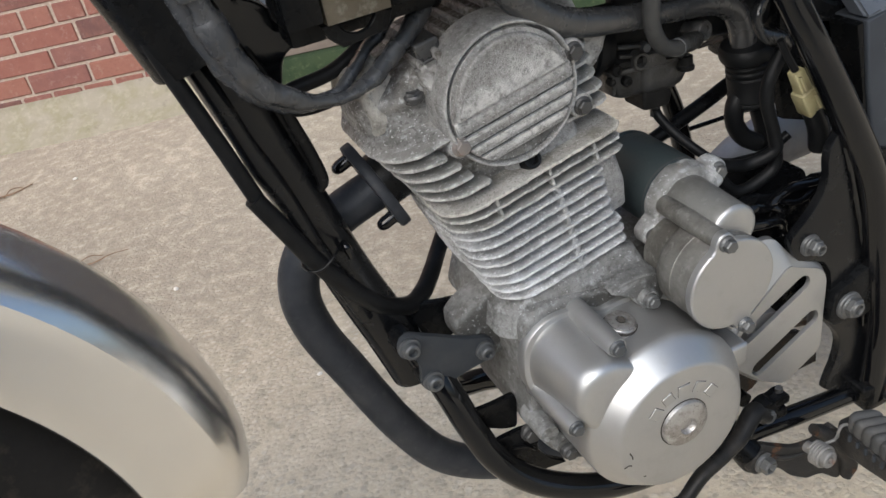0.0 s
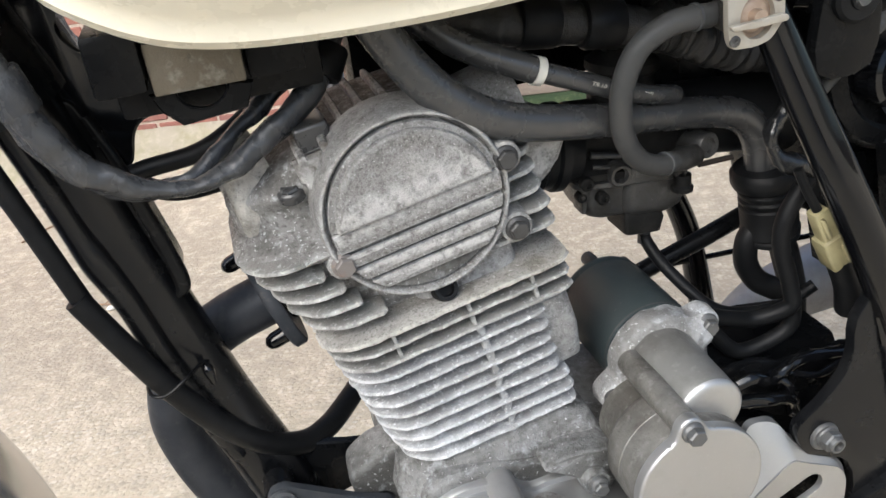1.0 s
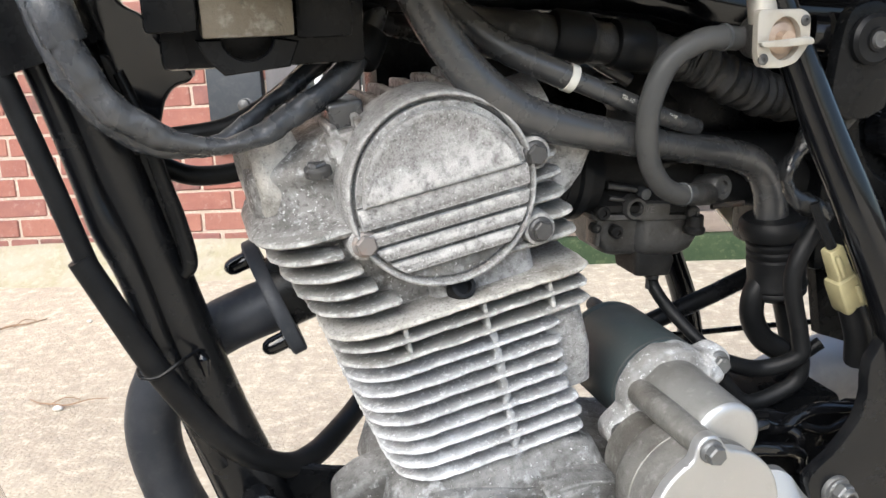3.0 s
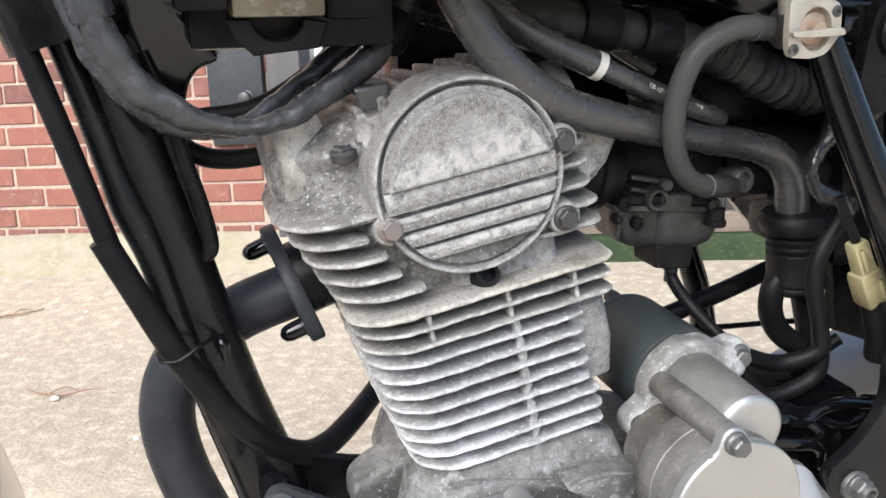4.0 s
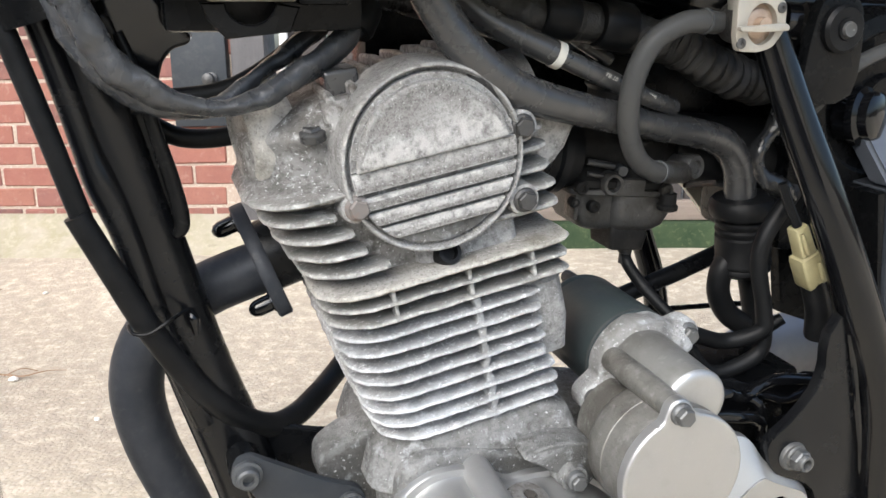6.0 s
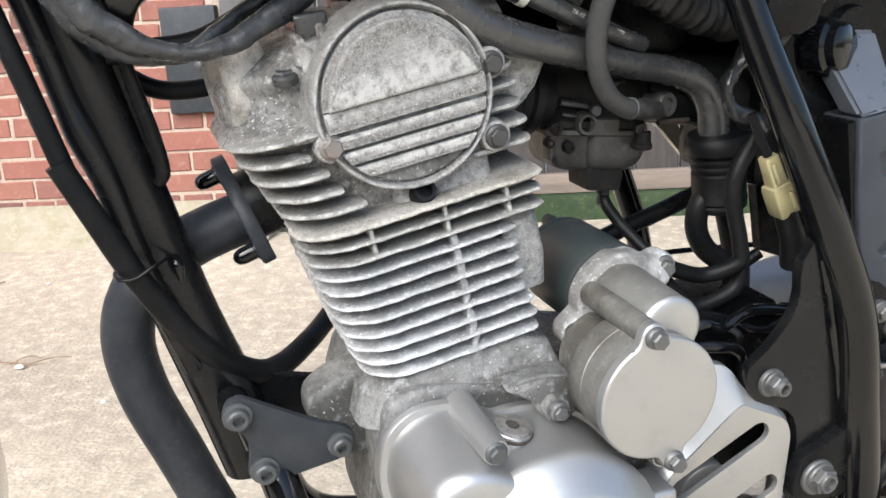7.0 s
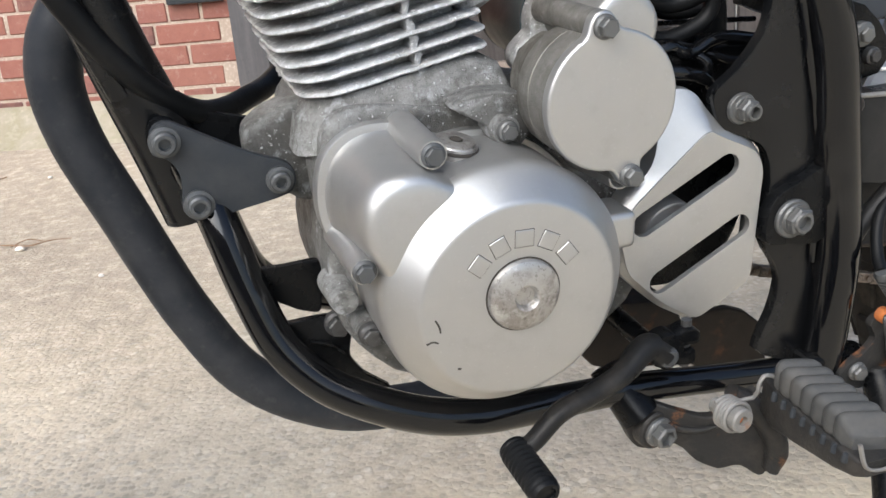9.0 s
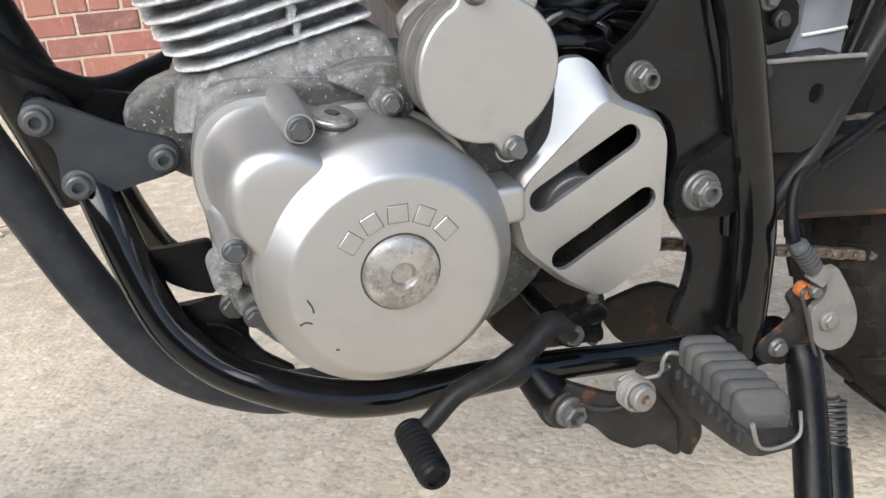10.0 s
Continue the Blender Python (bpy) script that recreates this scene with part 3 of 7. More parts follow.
pipe = tagged(finish("pipe", bm, pipe_white), "slim white painted pipe fixed upright to the gate", "pipe")
pipe.location = (-0.850, WALL_Y + 0.012, 0.0)
# meter box with its brass tap on the wall
bm = bmesh.new()
box(bm, -1.245, -1.045, WALL_Y - 0.035, WALL_Y + 0.02, 0.495, 0.86, 0.008)
meter = tagged(finish("wall_box", bm, bracket_grey), "dark grey metal box screwed to the brick wall", "wall box")
bm = bmesh.new()
lathe(bm, (-1.10, WALL_Y - 0.034, 0.66), (0, -1, 0), ((0, 0.022), (0.012, 0.024), (0.018, 0.012), (0.03, 0.012), (0.034, 0.022), (0.05, 0.02), (0.056, 0.008)), 20)
tagged(part("knob", bm, dark_bolt, meter, "dull metal knob"))



def F(u, y, v):
    """Cylinder axes (rearward, across, up the bore) to the bike's own axes."""
    return Vector((-0.032 + 0.982 * u - 0.19 * v, y, 0.100 + 0.19 * u + 0.982 * v))


def bolt(at, parent, material, hex_r=0.0049, flange=0.0064, h=0.0062, axis=(0, -1, 0), socket=0.0, name="bolt", label=""):
    """A hexagon head with its flange, at the point where it is seated."""
    b = bmesh.new()
    a = Vector(axis).normalized()
    at = Vector(at)
    lathe(b, at - a * 0.003, a, ((0, flange), (0.0042, flange), (0.0052, flange * 0.93), (0.006, hex_r)), 22)
    s = a.cross(Vector((0.25, 0.1, 1))).normalized()
    u = a.cross(s)

    def hexring(hh, r):
        return [at + a * hh + r * (math.cos(math.pi * k / 3) * s + math.sin(math.pi * k / 3) * u) for k in range(6)]
    rings = [hexring(0.002, hex_r), hexring(h - 0.001, hex_r), hexring(h, hex_r * 0.86)]
    if socket:
        rings += [hexring(h, socket), hexring(h - 0.005, socket * 0.9)]
    bridge(b, rings)
    return part(name, b, material, parent, label, 25)


# crankcase
bm = bmesh.new()
prism(bm, [(-0.083, 0.064), (-0.076, 0.080), (-0.055, 0.087), (0.0, 0.080), (0.06, 0.075), (0.12, 0.06), (0.145, 0.03), (0.145, -0.03), (0.115, -0.07), (0.07, -0.1),
           (0.0, -0.1), (-0.05, -0.086), (-0.079, -0.05), (-0.085, -0.015), (-0.083, 0.01), (-0.084, 0.038)], 0.092, 0.205, 0.006, 3, 3)
roughen(bm, 0.0015, 60)
crankcase = part("crankcase", bm, dirty_case, bike, "grimy cast aluminium crankcase")
bm = bmesh.new()
prism(bm, [(-0.119, 0.064), (-0.113, 0.073), (-0.095, 0.081), (-0.06, 0.086), (-0.05, 0.05), (-0.06, 0.02), (-0.09, 0.022), (-0.108, 0.036), (-0.117, 0.048)], 0.139, 0.166, 0.006, 4, 3)
roughen(bm, 0.0015, 60)
part("front_lobe", bm, dirty_case, crankcase)
bm = bmesh.new()
prism(bm, [(-0.009, 0.083), (-0.004, 0.087), (0.009, 0.090), (0.029, 0.088), (0.039, 0.080), (0.038, 0.062), (0.026, 0.053), (0.017, 0.058), (0.013, 0.070), (0.002, 0.076)], 0.077, 0.1, 0.003, 3, 2)
roughen(bm, 0.001, 90)
part("ledge", bm, dirty_case, crankcase, "pale cast ledge")
bm = bmesh.new()
bridge(bm, [[F(*q) for q in ring] for ring in ([(u, y, -0.03) for u, y in rounded(-0.068, 0.066, 0.094, 0.235, (0.03, 0.012, 0.012, 0.03))],
                                              [(u, y, -0.012) for u, y in rounded(-0.06, 0.062, 0.098, 0.232, (0.03, 0.012, 0.012, 0.03))],
                                              [(u, y, -0.002) for u, y in rounded(-0.05, 0.05, 0.104, 0.226, (0.03, 0.012, 0.012, 0.03))])])
roughen(bm, 0.0012, 70)
part("cylinder_seat", bm, dirty_case, crankcase)
for x, z, r in ((0.021, 0.068, 0.009), (-0.070, -0.040, 0.0078), (-0.0815, -0.020, 0.0085), (0.052, 0.064, 0.009)):
    bm = bmesh.new()
    lathe(bm, (x, 0.105, z), (0, -1, 0), ((0, r * 1.15), (0.03, r), (0.034, r * 0.9)), 20)
    part("boss", bm, dirty_case, crankcase)
bolt((0.021, 0.070, 0.068), crankcase, zinc)
bolt((-0.0700, 0.0640, -0.0400), crankcase, dark_bolt, 0.0056, 0.0072)
bolt((-0.0795, 0.1165, -0.0565), crankcase, dark_bolt, 0.0072, 0.0088, 0.008)

# generator cover: a round drum with a shoulder at its upper front
DRUM = (0.0015, -0.0095, 0.0725)
SHOULDER = [(-0.0655, 0.0120), (-0.0740, 0.0215), (-0.0772, 0.0335), (-0.0765, 0.0465), (-0.0718, 0.0575), (-0.0650, 0.0640), (-0.0540, 0.0672), (-0.0400, 0.0655), (-0.0270, 0.0570)]
FOOT = [(-0.0700, 0.0020), (-0.0815, 0.0150), (-0.0850, 0.0340), (-0.0830, 0.0510), (-0.0780, 0.0630), (-0.0675, 0.0715), (-0.0565, 0.0750), (-0.0400, 0.0740), (-0.0220, 0.0700)]


def reach(outline, a):
    """How far the outline reaches from the drum's axis at the angle a, never less than the drum."""
    d = (math.cos(a), math.sin(a))
    best = DRUM[2]
    for (x0, z0), (x1, z1) in zip(outline, outline[1:]):
        x0, z0, x1, z1 = x0 - DRUM[0], z0 - DRUM[1], x1 - DRUM[0], z1 - DRUM[1]
        ex, ez = x1 - x0, z1 - z0
        det = d[0] * ez - d[1] * ex
        if abs(det) < 1e-9:
            continue
        k = (x0 * ez - z0 * ex) / det
        t = (x0 * d[1] - z0 * d[0]) / det
        if k > 0 and 0 <= t <= 1:
            best = max(best, k)
    return best


def smoothed(values, rounds):
    for _ in range(rounds):
        values = [(values[k - 1] + 2 * values[k] + values[(k + 1) % len(values)]) / 4 for k in range(len(values))]
    return values


STEPS = 180
ANGLES = [2 * math.pi * k / STEPS for k in range(STEPS)]
front_reach = smoothed([reach([(q.x, q.y) for q in smooth_points([(x, z, 0) for x, z in SHOULDER], 5)], a) for a in ANGLES], 2)
foot_reach = smoothed([reach([(q.x, q.y) for q in smooth_points([(x, z, 0) for x, z in FOOT], 5)], a) for a in ANGLES], 4)


def cover_ring(y, blend, inset):
    ring = []
    for a, rf, rb in zip(ANGLES, front_reach, foot_reach):
        r = rf + (rb - rf) * blend - inset
        ring.append((DRUM[0] + r * math.cos(a), y, DRUM[1] + r * math.sin(a)))
    return ring


bm = bmesh.new()
bridge(bm, [cover_ring(*q) for q in ((0.094, 1.0, 0.0), (0.080, 0.75, 0.0), (0.062, 0.35, 0.0), (0.045, 0.08, 0.0), (0.036, 0.0, 0.0002), (0.0315, 0.0, 0.0012), (0.0282, 0.0, 0.0031), (0.0262, 0.0, 0.0056),
                                     (0.0252, 0.0, 0.0085), (0.0245, 0.0, 0.014), (0.0240, 0.0, 0.022), (0.0240, 0.0, 0.032))])
cover = part("generator_cover", bm, silver_paint, bike, "satin silver generator cover with a large round face", 60)
bm = bmesh.new()
bridge(bm, [cover_ring(*q) for q in ((0.097, 1.0, -0.0045), (0.089, 1.0, -0.0045), (0.0872, 1.0, -0.0035), (0.0866, 1.0, 0.0))])
part("rim", bm, silver_paint, cover, "", 50)
bm = bmesh.new()
lathe(bm, (0.0015, 0.034, -0.0080), (0, -1, 0), ((0, 0.0722), (0.0030, 0.0716), (0.0058, 0.0702), (0.0085, 0.0684), (0.0220, 0.0580), (0.0234, 0.0567), (0.0241, 0.0554), (0.0244, 0.0540), (0.0244, 0.030), (0.0244, 0.001)), 96)
part("face", bm, silver_paint, cover, "round brushed silver face")
bm = bmesh.new()
lathe(bm, (0.003, 0.0105, -0.004), (0, -1, 0), ((0, 0.0206), (0.0022, 0.0206), (0.0040, 0.0199), (0.0058, 0.0165), (0.0064, 0.0105), (0.0070, 0.0088), (0.0070, 0.0074), (0.0052, 0.0062), (0.0030, 0.0055), (0.0030, 0.0005)), 44)
part("crank_cap", bm, cap_steel, cover, "worn round screw cap with a socket")
scuff_and_shade_mat = surface("dark_scuff_and_shade", (0.05, 0.045, 0.04), 0.7)
for k, w in enumerate((0.0098, 0.0092, 0.0105, 0.0096, 0.0098)):
    a = radians(139 - k * 25.6)
    m = Matrix.Translation((0.003 + 0.0322 * math.cos(a), 0.0096, -0.004 + 0.0322 * math.sin(a))) @ Matrix.Rotation(-(a - math.pi / 2), 4, "Y")
    bm = bmesh.new()
    box(bm, -w / 2, w / 2, -0.0007, 0.0012, -0.0047, 0.0047, 0.0006, 3)
    bmesh.ops.transform(bm, matrix=m, verts=bm.verts)
    mark = part("raised_mark", bm, silver_paint, cover)
    bm = bmesh.new()
    box(bm, -w / 2 - 0.0003, w / 2 + 0.0003, -0.0002, 0.0012, -0.005, 0.005, 0.0002, 1)
    bmesh.ops.transform(bm, matrix=m, verts=bm.verts)
    part("dark_outline", bm, scuff_and_shade_mat, mark, "dark line round the raised mark")
bm = bmesh.new()
lathe(bm, (0.003, 0.0102, -0.004), (0, -1, 0), ((0, 0.0216), (0.0008, 0.0216), (0.0008, 0.02)), 44)
part("seal_ring", bm, scuff_and_shade_mat, cover, "dark ring round the screw cap")
for pts in (((-0.047, -0.009), (-0.045, -0.0135), (-0.0445, -0.017)), ((-0.0525, -0.0225), (-0.049, -0.0215), (-0.046, -0.023)), ((-0.036, -0.041), (-0.034, -0.0415))):
    bm = bmesh.new()
    tube(bm, [(x, 0.0098, z) for x, z in pts], 0.0006, 6, 3)
    part("scuff", bm, scuff_and_shade_mat, cover)
for x, z, y0, r in ((-0.0352, 0.0722, 0.034, 0.0080), (-0.0765, 0.0145, 0.034, 0.0076), (0.0775, 0.0410, 0.04, 0.0082)):
    bm = bmesh.new()
    lathe(bm, (x, 0.094, z), (0, -1, 0), ((0, r * 1.25), (0.094 - y0 - 0.004, r * 1.02), (0.094 - y0, r * 0.95), (0.094 - y0, r * 0.6)), 24)
    part("bolt_boss", bm, silver_paint, cover)
    bolt((x, y0 + 0.001, z), cover, zinc_dark, 0.0054, 0.0068)
bm = bmesh.new()
box(bm, 0.058, 0.083, 0.03, 0.06, 0.0, 0.022, 0.004, 3)
part("lug", bm, silver_paint, cover)
# inspection cap on the sloping top of the cover
ax = Vector((0.16, -0.16, 0.97)).normalized()
CAP_AT = Vector((-0.0130, 0.0630, 0.0672))
bm = bmesh.new()
lathe(bm, CAP_AT - ax * 0.006, ax, ((0, 0.0128), (0.0068, 0.0126), (0.0074, 0.0120), (0.0074, 0.0114), (0.0086, 0.0111), (0.0090, 0.0104), (0.0090, 0.0045), (0.0065, 0.0042), (0.0065, 0.0005)), 32)
cap = part("timing_cap", bm, cap_steel, cover, "round inspection cap with hexagon socket")
# dark six-sided disc in place of the shaded socket hole
bm = bmesh.new()
lathe(bm, CAP_AT + ax * 0.0022, ax, ((0, 0.0036), (0.0011, 0.0036), (0.0011, 0.0005)), 6)
part("socket_shade_disc", bm, scuff_and_shade_mat, cap)
bm = bmesh.new()
lathe(bm, CAP_AT - ax * 0.006, ax, ((0.0035, 0.0134), (0.0050, 0.0134), (0.0054, 0.0130), (0.0054, 0.0120)), 32)
part("seal", bm, scuff_and_shade_mat, cap)

# starter reduction cover
RC = (0.064, 0.0885)


def eared(cx, cz, r, ears, n=150):
    """A round outline with lobes (x, z, radius) blended into its edge."""
    rad = []
    for k in range(n):
        a = 2 * math.pi * k / n
        best = r
        for ex, ez, er in ears:
            dx, dz = ex - cx, ez - cz
            along, off = dx * math.cos(a) + dz * math.sin(a), abs(dx * math.sin(a) - dz * math.cos(a))
            if off < er and along > 0:
                best = max(best, along + math.sqrt(er * er - off * off))
        rad.append(best)
    for _ in range(3):
        rad = [(rad[k - 1] + 2 * rad[k] + rad[(k + 1) % n]) / 4 for k in range(n)]
    return [(cx + q * math.cos(2 * math.pi * k / n), cz + q * math.sin(2 * math.pi * k / n)) for k, q in enumerate(rad)]


bm = bmesh.new()
lathe(bm, (RC[0], 0.1, RC[1]), (0, -1, 0), ((0, 0.028), (0.022, 0.028), (0.026, 0.0345), (0.031, 0.0372), (0.046, 0.0376), (0.0465, 0.0372), (0.047, 0.0376), (0.066, 0.0378), (0.069, 0.0372)), 56)
reduction = part("starter_gear_cover", bm, starter_case, bike, "grimy grey round starter gear housing")
EARS = ((0.0575, 0.1285, 0.0086), (0.0752, 0.0462, 0.0078))
bm = bmesh.new()
prism(bm, eared(RC[0], RC[1], 0.0383, EARS), 0.0265, 0.0335, 0.0022, 4)
part("face", bm, silver_paint, reduction, "flat brushed silver lid")
for x, z, r in EARS:
    bm = bmesh.new()
    lathe(bm, (x, 0.1, z), (0, -1, 0), ((0, 0.0078), (0.028, 0.0082), (0.05, 0.0080), (0.0665, r * 0.9)), 24)
    part("bolt_boss", bm, starter_case, reduction)
    bolt((x, 0.0265, z), reduction, zinc, 0.0054, 0.0066, 0.0075)
bm = bmesh.new()
lathe(bm, (0.0800, 0.112, 0.1225), (0, -1, 0), ((0, 0.0228), (0.020, 0.0218), (0.045, 0.0206), (0.061, 0.0200), (0.0650, 0.0194), (0.0672, 0.0180), (0.0684, 0.0155), (0.0688, 0.001)), 48)
nose = part("nose", bm, grey_cover, reduction, "grey starter nose")
bm = bmesh.new()
lathe(bm, (0.0800, 0.0462, 0.1225), (0, -1, 0), ((0, 0.0201), (0.0012, 0.0197), (0.0022, 0.0187), (0.0030, 0.0170), (0.0033, 0.0145), (0.0034, 0.001)), 48)
part("nose_cap", bm, silver_paint, nose, "bright silver end of the nose")
# starter motor
STARTER = (0.0832, 0.1180)
bm = bmesh.new()
lathe(bm, (STARTER[0], 0.196, STARTER[1]), (0, -1, 0), ((0, 0.022), (0.0015, 0.0300), (0.004, 0.0318), (0.008, 0.0325), (0.0095, 0.0318), (0.0105, 0.0318), (0.012, 0.0325), (0.078, 0.0325)), 64)
starter = part("starter_motor", bm, starter_paint, bike, "grey-green starter motor can")
for a in (35, 100, 160):
    bm = bmesh.new()
    lathe(bm, (STARTER[0] + 0.027 * math.cos(radians(a)), 0.205, STARTER[1] + 0.027 * math.sin(radians(a))), (0, -1, 0), ((0, 0.005), (0.008, 0.0052), (0.012, 0.0044), (0.0125, 0.001)), 12)
    part("end_bolt", bm, dark_bolt, starter)
bm = bmesh.new()
ring = eared(STARTER[0], STARTER[1], 0.0322, ((0.1125, 0.1372, 0.0098), (0.0500, 0.1005, 0.0105)))


def housing_ring(y, k):
    return [(STARTER[0] + (x - STARTER[0]) * k, y, STARTER[1] + (z - STARTER[1]) * k) for x, z in ring]


bridge(bm, [housing_ring(y, k) for y, k in ((0.1185, 0.985), (0.117, 1.0), (0.108, 1.0), (0.1048, 0.985), (0.1032, 0.95), (0.1020, 0.88), (0.0995, 0.78), (0.0960, 0.72), (0.0945, 0.5))])
roughen(bm, 0.0012, 110)
housing = part("end_housing", bm, starter_alloy, starter, "white-corroded aluminium end housing", 70)
bm = bmesh.new()
lathe(bm, (STARTER[0], 0.1190, STARTER[1]), (0, 1, 0), ((0, 0.0318), (0.001, 0.0327), (0.0018, 0.0327), (0.0022, 0.0318)), 64)
part("seam_ring", bm, dark_bolt, starter, "dark seam behind the housing")
bolt((0.1116, 0.1035, 0.1372), starter, zinc, 0.0058, 0.0078, 0.0075)
bolt((0.0492, 0.1035, 0.1012), starter, dark_bolt, 0.0055, 0.0075)

# sprocket cover with two slots
CORE = [(0.1215, 0.0790), (0.1410, 0.0785), (0.1505, 0.0605), (0.1835, 0.0395), (0.1900, 0.0260), (0.1875, -0.0545), (0.1462, -0.0775), (0.1170, -0.0595), (0.0890, -0.0315), (0.0828, -0.0035), (0.0910, 0.0150), (0.1110, 0.0360), (0.1165, 0.0540)]
FACE = [(0.1420, 0.0520), (0.1475, 0.0535), (0.1525, 0.0500), (0.1810, 0.0365), (0.1872, 0.0245), (0.1850, -0.0528), (0.1455, -0.0738), (0.1195, -0.0565), (0.0932, -0.0305), (0.0868, -0.0035), (0.0948, 0.0125), (0.1180, 0.0320), (0.1300, 0.0420)]
OUT, INNER = corners(CORE, 0.009), corners(FACE, 0.007)


def rim_ring(k, shift=0.0):
    """A ring from the face (0) out to the edge (1), falling away over the arm."""
    ring = []
    for (x, z), (u, w) in zip(INNER, OUT):
        d = math.hypot(u - x, w - z)
        ring.append((x + (u - x) * k, 0.0562 + shift + k * max(0.0045, 0.5 * d), z + (w - z) * k))
    return ring


def slot(x0, z0, x1, z1, r):
    a = math.degrees(math.atan2(z1 - z0, x1 - x0))
    return arc(x1, z1, r, a - 90, a + 90, 8) + arc(x0, z0, r, a + 90, a + 270, 8)


bm = bmesh.new()
prism(bm, INNER, 0.055, 0.0592, 0.0018, 3, 0, (slot(0.1035, 0.0008, 0.1605, 0.0296, 0.0080), slot(0.1172, -0.0408, 0.1725, -0.0124, 0.0080)))
sprocket_cover = part("sprocket_cover", bm, silver_paint, bike, "silver sprocket cover with two slanted slots")
bm = bmesh.new()
bridge(bm, [[(x, 0.071, z) for x, z in INNER], [(x, 0.075, z) for x, z in OUT], rim_ring(1.0, 0.004), rim_ring(0.97), rim_ring(0.5), rim_ring(0.0)], False)
part("rim", bm, silver_paint, sprocket_cover, "wide chamfered rim", 50)
bm = bmesh.new()
lathe(bm, (0.1290, 0.1085, -0.0116), (0, -1, 0), ((0, 0.0205), (0.03, 0.0205), (0.043, 0.0198), (0.0450, 0.0190), (0.0450, 0.0172), (0.0430, 0.0166), (0.0430, 0.001)), 44)
part("front_sprocket", bm, silver_paint, sprocket_cover, "round alloy sprocket boss behind the slots")
# black backing put behind the slots to stand for the shade inside
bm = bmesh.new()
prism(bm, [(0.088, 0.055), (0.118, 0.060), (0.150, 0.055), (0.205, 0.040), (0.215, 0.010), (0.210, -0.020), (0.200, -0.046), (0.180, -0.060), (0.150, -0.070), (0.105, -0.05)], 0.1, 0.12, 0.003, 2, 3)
part("slot_backing", bm, satin_black, sprocket_cover, "black backing that stands for the shade behind the slots")

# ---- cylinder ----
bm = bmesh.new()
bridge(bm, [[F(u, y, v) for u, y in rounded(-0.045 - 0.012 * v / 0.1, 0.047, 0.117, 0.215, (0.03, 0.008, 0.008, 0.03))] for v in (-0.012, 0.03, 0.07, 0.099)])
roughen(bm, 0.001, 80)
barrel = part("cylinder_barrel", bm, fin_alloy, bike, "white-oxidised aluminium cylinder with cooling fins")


def fin(parent, v, u0, u1, y0, y1, radii, thick=0.0036, droop=0.0, material=None, seed=0):
    """A cooling fin with a rounded, slightly ragged rim."""
    b = bmesh.new()
    ring = []
    base = rounded(u0, u1, y0, y1, radii, 9)
    for (ua, ya), (ub, yb) in zip(base, base[1:] + base[:1]):
        n = max(1, int(math.hypot(ub - ua, yb - ya) / 0.0035))
        ring += [(ua + (ub - ua) * k / n, ya + (yb - ya) * k / n) for k in range(n)]
    cu, cy = (u0 + u1) / 2, (y0 + y1) / 2
    rings = []
    for dv, s in ((-thick * 0.62, 0.012), (-thick * 0.45, 0.0022), (-thick * 0.1, 0.0), (thick * 0.3, 0.0008), (thick * 0.4, 0.004), (thick * 0.55, 0.012)):
        out = []
        for u, y in ring:
            d = Vector((cu - u, cy - y, 0))
            d = d.normalized() if d.length else d
            j = 0.0008 * noise.noise(Vector((u * 130, y * 130, v * 300 + seed))) + 0.0010 * noise.noise(Vector((u * 380, y * 380, v * 500 + seed)))
            out.append(F(u + d.x * (s + j), y + d.y * (s + j), v + dv - droop * max(0, (u - cu)) + 0.0005 * noise.noise(Vector((u * 60, y * 60, v * 90))) + 0.0004 * noise.noise(Vector((u * 330, y * 330, v * 700 + seed)))))
        rings.append(out)
    bridge(b, rings)
    return part("fin", b, material or fin_alloy, parent, "", 50)


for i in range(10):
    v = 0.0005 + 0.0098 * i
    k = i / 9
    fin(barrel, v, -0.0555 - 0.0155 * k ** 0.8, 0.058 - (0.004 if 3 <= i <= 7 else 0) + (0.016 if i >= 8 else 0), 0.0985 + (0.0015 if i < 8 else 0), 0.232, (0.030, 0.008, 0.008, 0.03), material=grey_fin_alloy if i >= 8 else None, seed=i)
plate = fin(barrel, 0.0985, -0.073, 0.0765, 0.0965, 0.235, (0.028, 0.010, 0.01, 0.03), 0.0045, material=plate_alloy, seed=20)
for du, v0, v1 in ((-0.033, 0.08, 0.098), (0.012, 0.08, 0.098), (0.051, 0.08, 0.098)):
    bm = bmesh.new()
    bridge(bm, [[F(u, y, v) for u, y in rounded(du - 0.0012, du + 0.0012, 0.1005, 0.12, (0.0008,) * 4, 2)] for v in (v0, v1)])
    part("rib", bm, grey_fin_alloy, barrel)
bm = bmesh.new()
bridge(bm, [[F(u + 0.0009 * math.sin(v * 900), y, v) for u, y in rounded(0.0120, 0.0165, 0.1025, 0.13, (0.0012,) * 4, 2)] for v in [-0.004 + 0.004 * i for i in range(21)]])
roughen(bm, 0.0012, 160)
part("stud_rib", bm, fin_alloy, barrel, "rib streaked with white oxide")
bm = bmesh.new()
bridge(bm, [[F(u, y, v) for u, y in rounded(0.046, 0.070 + 0.4 * w, 0.114 - w, 0.2, (0.006, 0.008, 0.008, 0.006), 4)] for v, w in ((0.016, -0.01), (0.022, 0.002), (0.045, 0.0065), (0.070, 0.005), (0.084, -0.008))])
roughen(bm, 0.0008, 90)
part("chain_tunnel", bm, cast_alloy, barrel)

